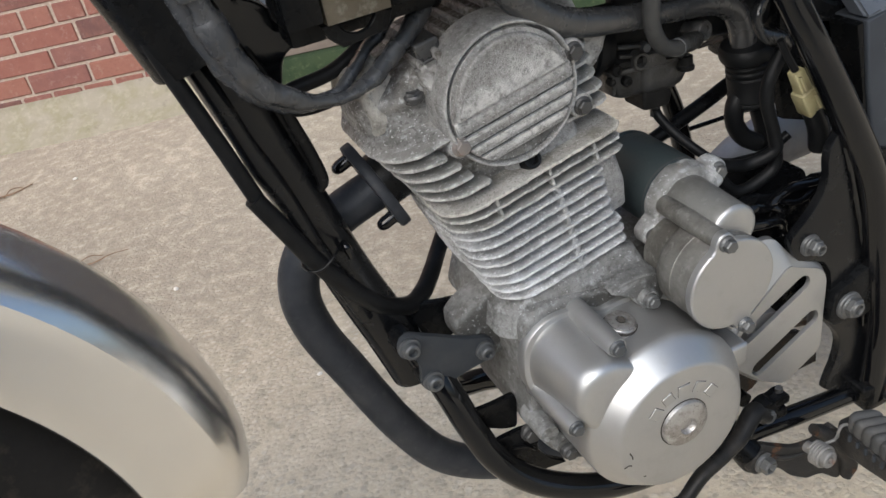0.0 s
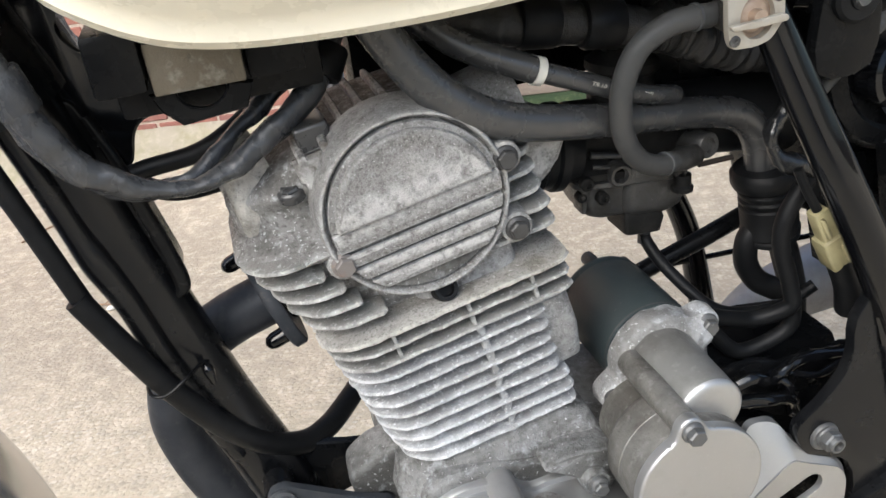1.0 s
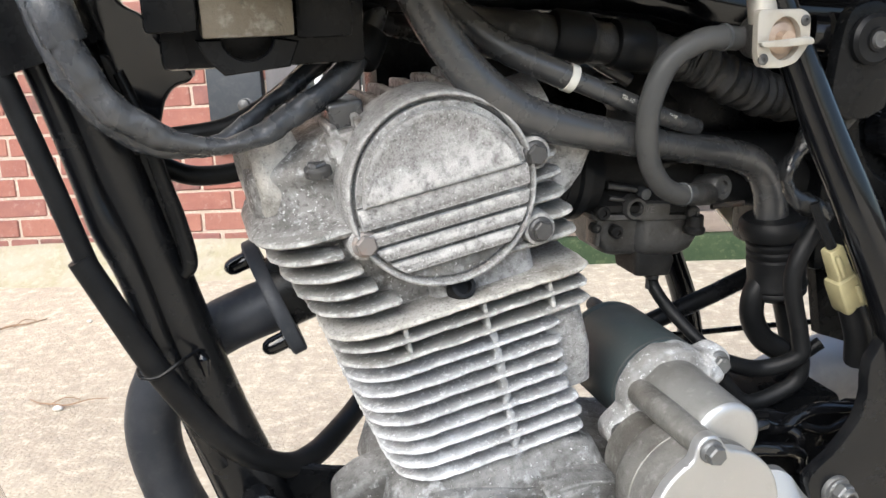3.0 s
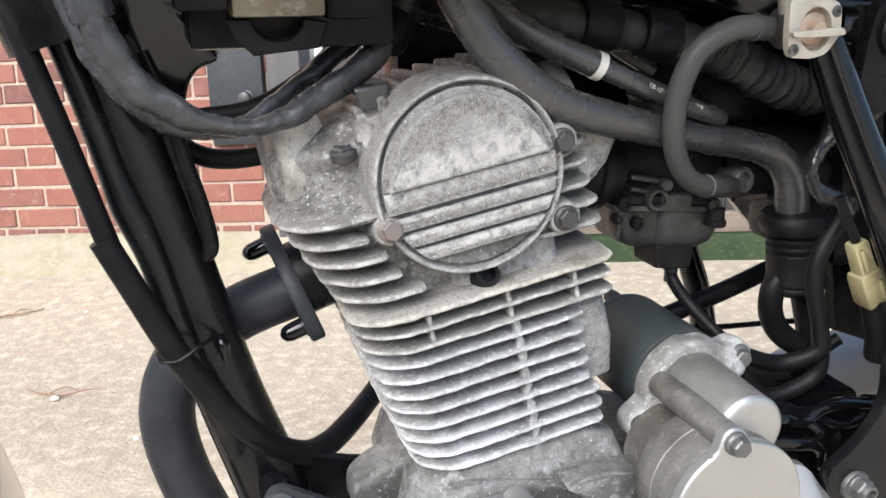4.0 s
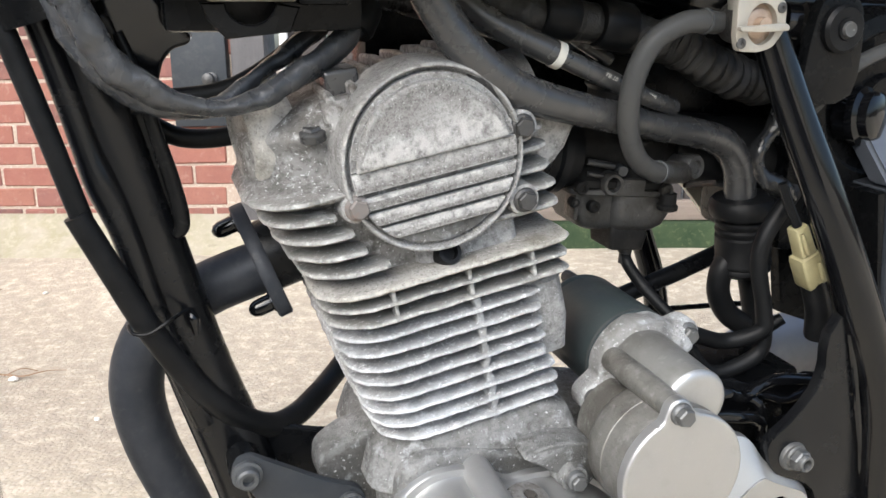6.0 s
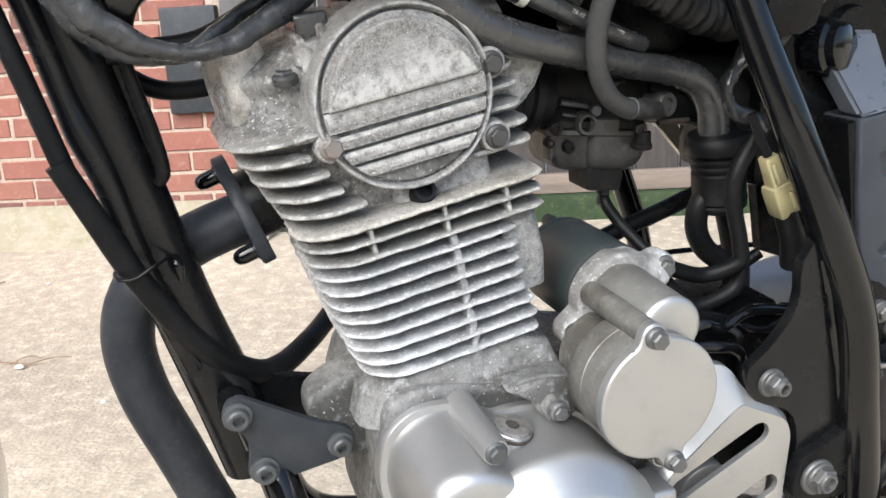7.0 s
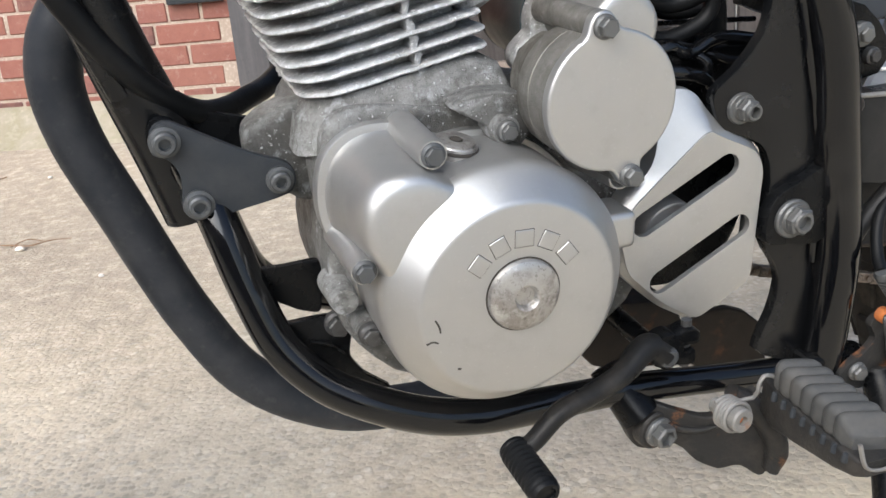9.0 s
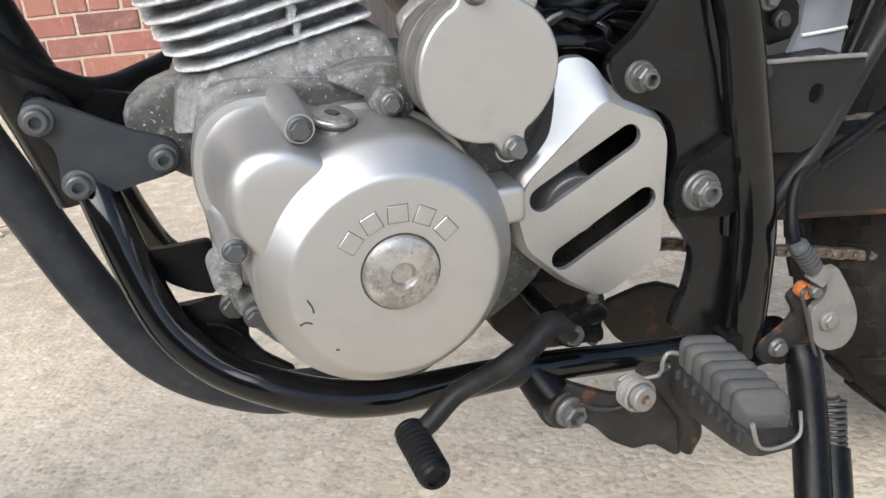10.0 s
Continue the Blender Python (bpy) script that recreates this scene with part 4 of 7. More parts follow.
# ---- cylinder head ----
bm = bmesh.new()
secs = ((0.099, -0.066, 0.055, 0.122, 0.232, 0.03), (0.112, -0.066, 0.052, 0.121, 0.232, 0.03), (0.130, -0.074, 0.050, 0.120, 0.234, 0.034), (0.147, -0.084, 0.05, 0.117, 0.236, 0.038),
        (0.1525, -0.0935, 0.05, 0.1055, 0.238, 0.04), (0.1548, -0.0955, 0.05, 0.1040, 0.238, 0.04), (0.1606, -0.0925, 0.05, 0.1290, 0.238, 0.04), (0.1614, -0.0908, 0.05, 0.1305, 0.237, 0.039), (0.174, -0.0890, 0.048, 0.1300, 0.235, 0.038),
        (0.184, -0.0870, 0.046, 0.1260, 0.232, 0.036), (0.192, -0.0740, 0.043, 0.127, 0.228, 0.034), (0.1985, -0.0590, 0.040, 0.130, 0.224, 0.03), (0.2030, -0.044, 0.036, 0.137, 0.215, 0.026), (0.2050, -0.032, 0.030, 0.147, 0.205, 0.02))
stack = [[F(u, y, v) for u, y in rounded(u0, u1, y0, y1, (r, 0.018, 0.018, r), 8)] for v, u0, u1, y0, y1, r in secs]
def head_line(col):
    """Smooth above and below the skirt, with a crease along the skirt's two edges."""
    return smooth_points(col[:5], 4) + smooth_points(col[5:7], 3) + smooth_points(col[7:], 4)


lines = [head_line([s[i] for s in stack]) for i in range(len(stack[0]))]
bridge(bm, [[l[j] for l in lines] for j in range(len(lines[0]))])
roughen(bm, 0.0018, 32)
roughen(bm, 0.0004, 190)
head = part("cylinder_head", bm, head_alloy, bike, "mottled cast aluminium cylinder head", 34)
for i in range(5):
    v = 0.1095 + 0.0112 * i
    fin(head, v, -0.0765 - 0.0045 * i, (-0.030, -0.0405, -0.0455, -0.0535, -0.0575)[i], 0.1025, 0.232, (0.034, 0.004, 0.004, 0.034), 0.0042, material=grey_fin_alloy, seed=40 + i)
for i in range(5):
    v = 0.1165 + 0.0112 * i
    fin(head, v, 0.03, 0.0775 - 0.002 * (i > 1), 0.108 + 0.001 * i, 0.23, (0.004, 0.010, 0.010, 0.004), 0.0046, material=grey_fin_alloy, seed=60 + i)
bm = bmesh.new()
bridge(bm, [[F(u, y, v) for u, y in rounded(-0.012, 0.05, 0.112, 0.14, (0.01,) * 4, 4)] for v in (0.099, 0.113, 0.122)])
part("gasket_flange", bm, cast_alloy, head)
# intake stub
bm = bmesh.new()
tube(bm, [F(0.03, MID, 0.165), F(0.06, MID, 0.17), F(0.085, MID, 0.172)], (0.03, 0.028, 0.027), 28)
part("intake_stub", bm, cast_alloy, head)
bm = bmesh.new()
prism(bm, corners([(0.0, 0.278), (0.040, 0.272), (0.030, 0.252), (0.016, 0.238), (0.0, 0.24)], 0.004), 0.132, 0.19, 0.003, 2)
roughen(bm, 0.0006, 90)
part("intake_flange", bm, cast_alloy, head, "wedge-shaped intake flange")
# ridges on top
for k in range(7):
    bm = bmesh.new()
    u, drop = -0.0412 + 0.0135 * k, 0.0055 * max(0, 2 - k) / 2
    rows = []
    for y, top, w in ((0.1195, 0.2035, 0.0017), (0.1215, 0.2088, 0.0021), (0.1260, 0.2102, 0.0022), (0.1450, 0.2112, 0.0021), (0.1750, 0.2115, 0.0021), (0.2050, 0.2095, 0.0021), (0.2120, 0.2000, 0.0018)):
        h = top - drop
        rows.append([F(u - w * 1.3, y, 0.186), F(u - w, y, h - 0.0012), F(u - w * 0.5, y, h), F(u + w * 0.5, y, h), F(u + w, y, h - 0.0012), F(u + w * 1.3, y, 0.186)])
    bridge(bm, rows)
    roughen(bm, 0.0007, 120, k)
    part("top_rib", bm, head_alloy, head)
bm = bmesh.new()
bridge(bm, [[F(u, y, v) for u, y in rounded(-0.046, 0.046, y0, 0.13, (0.004,) * 4, 4)] for v, y0 in ((0.190, 0.1190), (0.1975, 0.1190), (0.2005, 0.1205), (0.2015, 0.1235))])
roughen(bm, 0.0006, 90)
part("rocker_rim", bm, head_alloy, head, "grimy rim of the rocker cover")

# round camshaft cover
CC = F(0.004, 0.0, 0.1615)


def cam_xz(u, v):
    q = F(0.004 + u, 0, 0.1615 + v)
    return q.x, q.z


bm = bmesh.new()
lathe(bm, (CC.x, 0.135, CC.z), (0, -1, 0), ((0, 0.0528), (0.026, 0.0520), (0.0315, 0.0514), (0.0335, 0.0506), (0.0338, 0.0496), (0.0325, 0.0484), (0.0288, 0.0476), (0.0288, 0.0450)), 72)
cam_cover = part("cam_cover", bm, cast_alloy, head, "round cast cover with a domed half and ribs")
bm = bmesh.new()
R = 0.0462
def cap_outline(r, lo, hi, n=12):
    """The slice of a disc of radius r between two heights."""
    right = [math.asin(max(-1, min(1, q / r))) for q in [lo + (hi - lo) * i / n for i in range(n + 1)]]
    return [cam_xz(r * math.cos(a), r * math.sin(a)) for a in right] + [cam_xz(-r * math.cos(a), r * math.sin(a)) for a in reversed(right)]


prism(bm, cap_outline(R, -0.0461, 0.0461, 40), 0.1035, 0.118, 0.0012, 2)
part("disc", bm, dirty_case, cam_cover, "darker face between the ribs")
bm = bmesh.new()
prism(bm, cap_outline(0.0464, 0.0036, 0.0463, 30), 0.1018, 0.106, 0.001, 2)
part("upper_face", bm, cast_alloy, cam_cover)
bm = bmesh.new()
r2, cut = 0.0432, 0.0034
a0 = math.degrees(math.asin(cut / r2))
dome = [cam_xz(r2 * math.cos(radians(a)), r2 * math.sin(radians(a))) for a in [a0 + (180 - 2 * a0) * i / 32 for i in range(33)]]
prism(bm, dome, 0.0968, 0.106, 0.0048, 5)
part("domed_half", bm, cast_alloy, cam_cover)
for i, (v0, h) in enumerate(((-0.0027, 0.0057), (-0.0146, 0.0034), (-0.0238, 0.0034), (-0.0330, 0.0034))):
    bm = bmesh.new()
    prism(bm, cap_outline(0.0464, v0 - h, v0 + h), 0.1003, 0.106, 0.001, 2)
    part("raised_band", bm, cast_alloy, cam_cover)
for (u, v, mt) in ((-0.046, -0.0155, rust_bolt), (0.048, -0.036, dark_bolt), (0.0525, 0.0055, dark_bolt)):
    x, z = cam_xz(u, v)
    bm = bmesh.new()
    lathe(bm, (x, 0.135, z), (0, -1, 0), ((0, 0.0105), (0.025, 0.0094), (0.0305, 0.0088), (0.0315, 0.0075), (0.0315, 0.004)), 24)
    part("ear", bm, cast_alloy, cam_cover)
    bolt((x, 0.1045, z), cam_cover, mt, 0.0056, 0.0072, 0.0065)
# rubber plug, plug cap and small bolt
x, z = -0.0485, 0.2035
bm = bmesh.new()
lathe(bm, (x, 0.122, z - 0.006), (0, -0.9, 0.45), ((0, 0.0078), (0.016, 0.0075), (0.0195, 0.0066), (0.0195, 0.0045), (0.014, 0.0042), (0.014, 0.0005)), 22)
part("nipple", bm, rubber, head, "black rubber nipple")
bm = bmesh.new()
box(bm, -0.0093, 0.0093, -0.011, 0.02, -0.0078, 0.0074, 0.0022, 3)
bmesh.ops.transform(bm, matrix=pose(-0.1018, 0.141, 0.2972, 0, -8, 0), verts=bm.verts)
plug = part("plug_cap", bm, hose_grey, head, "black rubber plug cap")
bm = bmesh.new()
lathe(bm, (-0.1018, 0.146, 0.287), (0, -0.25, 1), ((0, 0.0108), (0.0035, 0.0112), (0.0045, 0.0098), (0.006, 0.0085)), 22)
part("plug_collar", bm, dark_bolt, plug, "dirty steel collar of the plug cap")
bolt((-0.1190, 0.1290, 0.2715), head, hose_grey, 0.0058, 0.0076, 0.0045, (-0.15, -0.30, 0.95))
# bevelled end plug of the rocker housing
bm = bmesh.new()
lathe(bm, F(-0.062, 0.170, 0.181), Vector((-0.97, -0.14, -0.19)), ((0, 0.031), (0.021, 0.0305), (0.0255, 0.0268), (0.0262, 0.0235), (0.0235, 0.0215), (0.0235, 0.001)), 32)
roughen(bm, 0.0007, 70)
part("rocker_end", bm, plate_alloy, head, "stained bevelled end plug")

# ---- exhaust ----
bm = bmesh.new()
tube(bm, [(-0.0915, 0.203, 0.190), (-0.1297, 0.206, 0.1765), (-0.1760, 0.210, 0.1595), (-0.2085, 0.2145, 0.1340), (-0.2213, 0.216, 0.0985), (-0.2160, 0.217, 0.0555), (-0.1995, 0.217, 0.008), (-0.1835, 0.217, -0.038),
          (-0.1665, 0.216, -0.081), (-0.138, 0.215, -0.134), (-0.095, 0.214, -0.171), (-0.04, 0.215, -0.193), (0.05, 0.225, -0.196), (0.14, 0.262, -0.15), (0.23, 0.29, -0.05)], 0.0172, 26, 5)
exhaust = part("exhaust_pipe", bm, pipe_black, bike, "matt black exhaust header pipe")
fd = Vector((-0.93, 0.0, -0.36)).normalized()
fc = Vector((-0.1412, 0.199, 0.1808))
nut_t, nut_b = Vector((-0.1625, 0.2172, 0.2008)), Vector((-0.1485, 0.1812, 0.1562))
fu = ((nut_t - nut_b) - fd * (nut_t - nut_b).dot(fd)).normalized()
fw = fd.cross(fu)
bm = bmesh.new()
ring = []
for k in range(40):
    a = 2 * math.pi * k / 40
    ring.append((0.040 * math.cos(a) * (1 - 0.1 * abs(math.sin(a))), 0.0215 * math.sin(a) + 0.0 * a))
rings = [[fc + fu * (p * s) + fw * (q * s) + fd * h for p, q in ring] for h, s in ((-0.005, 0.97), (-0.004, 1.0), (0.003, 1.0), (0.0042, 0.96))]
bridge(bm, rings)
flange = part("flange", bm, pipe_black, exhaust, "oval exhaust flange")
for s in (1, -1):
    bm = bmesh.new()
    at = fc + fu * 0.0285 * s
    lathe(bm, at, fd, ((0, 0.0068), (0.005, 0.0068), (0.0055, 0.0056), (0.014, 0.0054), (0.0175, 0.0042), (0.0195, 0.0015)), 14)
    part("cap_nut", bm, gloss_black, exhaust, "domed black nut")
bm = bmesh.new()
lathe(bm, fc - fd * 0.005, -fd, ((0, 0.023), (0.03, 0.024)), 28)
part("gasket_ring", bm, satin_black, exhaust)
# silencer on the far side
bm = bmesh.new()
tube(bm, [(0.215, 0.288, -0.07), (0.27, 0.30, -0.018), (0.33, 0.308, -0.002), (0.42, 0.318, 0.0), (0.6, 0.335, 0.004), (0.85, 0.35, 0.03)], (0.018, 0.024, 0.03, 0.036, 0.042, 0.044), 30)
part("silencer", bm, silencer_grey, exhaust, "silver silencer on the far side")

# ---- frame ----
bm = bmesh.new()
tube(bm, [(-0.2575, 0.170, 0.4065), (-0.2310, 0.172, 0.3040), (-0.2064, 0.174, 0.2114), (-0.1850, 0.1755, 0.1286), (-0.1640, 0.176, 0.0607), (-0.1510, 0.176, 0.0129)], (0.0195, 0.0190, 0.0188, 0.0195, 0.0212, 0.0215), 26)
part("down_tube", bm, cradle_black, bike, "gloss black frame down tube")
for side in (1, -1):
    bm = bmesh.new()
    line = ((-0.152, 0.158, 0.05), (-0.1445, 0.142, 0.030), (-0.1390, 0.130, 0.010), (-0.1310, 0.118, -0.022), (-0.1185, 0.105, -0.057), (-0.0960, 0.092, -0.083), (-0.0660, 0.080, -0.0995), (-0.0330, 0.075, -0.1135), (0.0, 0.073, -0.1208),
            (0.03, 0.071, -0.1222), (0.06, 0.068, -0.1212), (0.10, 0.064, -0.1210), (0.16, 0.060, -0.1265), (0.215, 0.060, -0.134), (0.27, 0.060, -0.141))
    tube(bm, [(x, MID - side * (MID - y), z) for x, y, z in line], (0.0122,) * 9 + (0.0118, 0.0112, 0.0104, 0.0100, 0.0100, 0.0100), 22)
    part("cradle_tube", bm, gloss_black, bike, "gloss black cradle tube")
# engine hanger plates on the down tube
bm = bmesh.new()
prism(bm, [(-0.1725, 0.0730), (-0.1690, 0.0815), (-0.1610, 0.0838), (-0.1530, 0.0800), (-0.1173, 0.0592), (-0.0977, 0.0508), (-0.0926, 0.0414), (-0.0955, 0.0322), (-0.1044, 0.0293), (-0.1209, 0.0266), (-0.1453, 0.0226), (-0.1548, 0.0234), (-0.1603, 0.0306), (-0.1589, 0.0417), (-0.1587, 0.0527), (-0.1632, 0.0613), (-0.1710, 0.0655)], 0.1285, 0.134, 0.0012, 2, 3)
hanger = part("engine_hanger", bm, bracket_grey, bike, "dark grey engine hanger plate with three bolts")
for x, z, r in ((-0.1638, 0.0730, 0.0090), (-0.1508, 0.0330, 0.0090), (-0.1025, 0.0407, 0.0084)):
    bm = bmesh.new()
    lathe(bm, (x, 0.129, z), (0, -1, 0), ((0, r), (0.003, r), (0.0036, r * 0.78), (0.008, r * 0.74), (0.009, r * 0.62), (0.009, r * 0.4), (0.005, r * 0.36), (0.005, 0.0004)), 24)
    part("nut", bm, zinc_dark, hanger)
    bm = bmesh.new()
    lathe(bm, (x, 0.15, z), (0, -1, 0), ((0, r * 1.1), (0.0165, r * 1.1)), 18)
    part("spacer", bm, satin_black, hanger)
bm = bmesh.new()
prism(bm, [(-0.15, 0.075), (-0.115, 0.07), (-0.085, 0.06), (-0.085, 0.03), (-0.105, 0.035), (-0.14, 0.03)], 0.172, 0.178, 0.001, 1, 2)
part("inner_plate", bm, satin_black, hanger)
for pts, y in (([(-0.130, -0.0117), (-0.1099, -0.0133), (-0.0850, -0.0126), (-0.0850, -0.0223), (-0.0880, -0.0503), (-0.1025, -0.0451), (-0.1172, -0.034), (-0.1260, -0.0249)], 0.122),
               ([(-0.1180, -0.0508), (-0.0866, -0.0506), (-0.0735, -0.0530), (-0.0700, -0.0631), (-0.0740, -0.0825), (-0.0650, -0.0979), (-0.0458, -0.1145), (-0.078, -0.1090), (-0.1075, -0.0830)], 0.118)):
    bm = bmesh.new()
    prism(bm, corners(pts, 0.005, 4), y, y + 0.005, 0.001, 1)
    part("lower_hanger", bm, satin_black, hanger)
bm = bmesh.new()
tube(bm, [(-0.098, 0.1175, -0.066), (-0.086, 0.1165, -0.070), (-0.0775, 0.1165, -0.078)], 0.0024, 10, 6, 0.6)
part("pressed_rib", bm, satin_black, hanger)
# steering head and gusset
bm = bmesh.new()
prism(bm, corners([(-0.244, 0.335), (-0.217, 0.335), (-0.207, 0.308), (-0.200, 0.279), (-0.196, 0.262), (-0.192, 0.245), (-0.188, 0.228), (-0.187, 0.220), (-0.191, 0.214), (-0.200, 0.207), (-0.206, 0.208), (-0.214, 0.229), (-0.222, 0.257), (-0.229, 0.281), (-0.236, 0.308)], 0.004, 3), 0.149, 0.185, 0.003, 3)
gusset = part("gusset", bm, gusset_paint, bike, "pressed black steering-head gusset")
gusset.location += Vector((0.001, 0.016, -0.003))
bm = bmesh.new()
tube(bm, [(-0.213, 0.149, 0.325), (-0.2045, 0.147, 0.300), (-0.1985, 0.146, 0.272), (-0.192, 0.146, 0.245), (-0.1885, 0.146, 0.222), (-0.192, 0.147, 0.214)], (0.003, 0.0036, 0.0042, 0.0046, 0.0046, 0.003), 12)
part("flange", bm, gusset_paint, gusset, "folded edge")
bm = bmesh.new()
tube(bm, [(-0.232, 0.149, 0.30), (-0.226, 0.1475, 0.275), (-0.2185, 0.147, 0.25), (-0.2095, 0.147, 0.222), (-0.204, 0.148, 0.208)], (0.002, 0.0028, 0.003, 0.003, 0.002), 10)
roughen(bm, 0.0006, 150)
part("weld_edge", bm, rusty_steel, gusset, "chipped edge with rust specks")
bm = bmesh.new()
prism(bm, corners([(-0.232, 0.423), (-0.213, 0.415), (-0.211, 0.390), (-0.212, 0.368), (-0.210, 0.358), (-0.194, 0.351), (-0.186, 0.334), (-0.175, 0.325), (-0.176, 0.319), (-0.188, 0.314), (-0.195, 0.302), (-0.198, 0.291), (-0.215, 0.297), (-0.228, 0.338), (-0.237, 0.385)], 0.006, 3), 0.152, 0.180, 0.007, 4)
bmesh.ops.subdivide_edges(bm, edges=[e for e in bm.edges if e.calc_length() > 0.006], cuts=3, use_grid_fill=True)
roughen(bm, 0.0028, 60)
part("head_casting", bm, gloss_black, gusset, "lumpy black steering-head casting")
bm = bmesh.new()
tube(bm, [(-0.145, MID, 0.366), (-0.1, MID, 0.366), (0.05, MID, 0.36), (0.16, MID, 0.34), (0.3, MID, 0.33)], 0.019, 20)
part("backbone", bm, gloss_black, bike, "black backbone tube under the tank")
bm = bmesh.new()
tube(bm, [(-0.285, 0.142, 0.44), (-0.262, 0.14, 0.37), (-0.250, 0.14, 0.333), (-0.241, 0.14, 0.299), (-0.234, 0.14, 0.268), (-0.228, 0.14, 0.247), (-0.219, 0.14, 0.220), (-0.210, 0.14, 0.181), (-0.198, 0.142, 0.140), (-0.184, 0.146, 0.097)], (0.0072, 0.0072, 0.0072, 0.0072, 0.0072, 0.0086, 0.0078, 0.0075, 0.0075, 0.0075), 18)
part("guide_tube", bm, cradle_black, gusset, "gloss black tube beside the gusset")
# rear frame: bent main tube and pivot plate
for side in (1, -1):
    def yy(d):
        return MID - side * (MID - d)
    dx, k = (0.0, 1.0) if side > 0 else (-0.028, 0.72)
    bm = bmesh.new()
    tube(bm, [(x + dx, yy(y), z) for x, y, z in ((0.110, 0.105, 0.39), (0.1390, 0.095, 0.325), (0.1558, 0.084, 0.280), (0.1743, 0.070, 0.230), (0.2038, 0.059, 0.160), (0.2272, 0.055, 0.1025), (0.2405, 0.055, 0.035), (0.2500, 0.055, -0.02), (0.2535, 0.055, -0.06), (0.2510, 0.055, -0.14))],
         [r * k for r in (0.0105, 0.0105, 0.011, 0.0118, 0.0132, 0.0142, 0.0150, 0.0155, 0.0160, 0.0160)], 26)
    rear = part("rear_tube", bm, gloss_black, bike, "gloss black bent rear frame tube")
    if side > 0:
        bm = bmesh.new()
        prism(bm, [(0.205, 0.165), (0.184, 0.145), (0.184, 0.125), (0.180, 0.107), (0.164, 0.088), (0.150, 0.077), (0.150, 0.066), (0.158, 0.052), (0.178, 0.043), (0.190, 0.034), (0.196, 0.012), (0.193, -0.024), (0.206, -0.046), (0.212, -0.062), (0.208, -0.085), (0.200, -0.105), (0.206, -0.118),
                   (0.266, -0.135), (0.266, -0.05), (0.258, 0.03), (0.232, 0.11)], 0.058, 0.066, 0.0018, 2, 2)
        pivot = part("pivot_plate", bm, cradle_black, bike, "black swing arm pivot plate")
    if side > 0:
        bm = bmesh.new()
        prism(bm, [(0.246, 0.022), (0.212, 0.012), (0.196, 0.004), (0.190, -0.012), (0.192, -0.026), (0.206, -0.03), (0.240, -0.030)], 0.050, 0.06, 0.002, 2, 3)
        part("pivot_pad", bm, satin_black, pivot)
        bm = bmesh.new()
        tube(bm, [(0.1975, 0.0565, 0.145), (0.2135, 0.0562, 0.09), (0.2265, 0.0562, 0.04), (0.2320, 0.0562, 0.010), (0.2345, 0.0562, -0.05)], 0.0024, 8)
        roughen(bm, 0.0007, 220)
        part("weld_bead", bm, gloss_black, pivot)
        for x, z, r, h in ((0.1682, 0.0642, 0.0098, 0.010), (0.2085, -0.0115, 0.0132, 0.0085)):
            bm = bmesh.new()
            lathe(bm, (x, 0.0595 if r < 0.013 else 0.051, z), (0, -1, 0), ((0, r), (0.003, r), (0.0042, r * 0.92)), 28)
            part("washer", bm, zinc, pivot)
            y0 = 0.0565 if r < 0.013 else 0.048
            bolt((x + 0.001, y0, z), pivot, zinc, r * 0.74, r * 0.8, 0.008, (0.05, -1, 0), r * 0.5, "pivot_nut", "grey flanged nut")
            bm = bmesh.new()
            lathe(bm, (x + 0.001, y0, z), (0.05, -1, 0), ((0, r * 0.56), (h, r * 0.56), (h + 0.0012, r * 0.5), (h + 0.0012, r * 0.36), (0.006, r * 0.34), (0.006, 0.0004)), 22)
            part("thread_end", bm, zinc, pivot, "hollow threaded end")
# rear mount plate with hole, right of the bent tube
bm = bmesh.new()
prism(bm, corners([(0.243, 0.0640), (0.3255, 0.0575), (0.3265, 0.0480), (0.2945, 0.0035), (0.2850, -0.0005), (0.243, 0.0060)], 0.003, 3), 0.052, 0.0555, 0.0009, 2, 0, ([(0.2908 + 0.0058 * math.cos(radians(a)), 0.0370 + 0.0068 * math.sin(radians(a))) for a in range(0, 360, 20)],))
rear_plate = part("gusset_plate", bm, dusty_black, bike, "black gusset plate with an oval hole")
bm = bmesh.new()
tube(bm, [(0.248, 0.0525, 0.0625), (0.285, 0.0515, 0.0602), (0.325, 0.0515, 0.0570)], 0.0017, 10, 4)
part("folded_edge", bm, dusty_steel, rear_plate, "rubbed folded top edge")
bm = bmesh.new()
lathe(bm, (0.2505, 0.0535, 0.0565), (0, -1, 0), ((0, 0.0052), (0.003, 0.005), (0.004, 0.0035), (0.004, 0.001)), 14)
part("weld_spot", bm, rust_black, rear_plate)
bm = bmesh.new()
box(bm, 0.243, 0.330, 0.0555, 0.098, 0.0495, 0.053, 0.001)
part("shelf", bm, satin_black, rear_plate)
bm = bmesh.new()
tube(bm, [(0.372, 0.064, 0.105), (0.3335, 0.060, 0.0497), (0.3010, 0.0585, -0.0015), (0.2785, 0.058, -0.0260), (0.262, 0.058, -0.05)], 0.0062, 16)
part("stay", bm, dusty_black, rear_plate)
bm = bmesh.new()
tube(bm, [(0.44, 0.075, 0.045), (0.357, 0.062, 0.0104), (0.315, 0.060, -0.010), (0.2935, 0.059, -0.0165), (0.283, 0.0585, -0.022)], 0.0048, 12)
part("brake_stay", bm, satin_black, rear_plate)

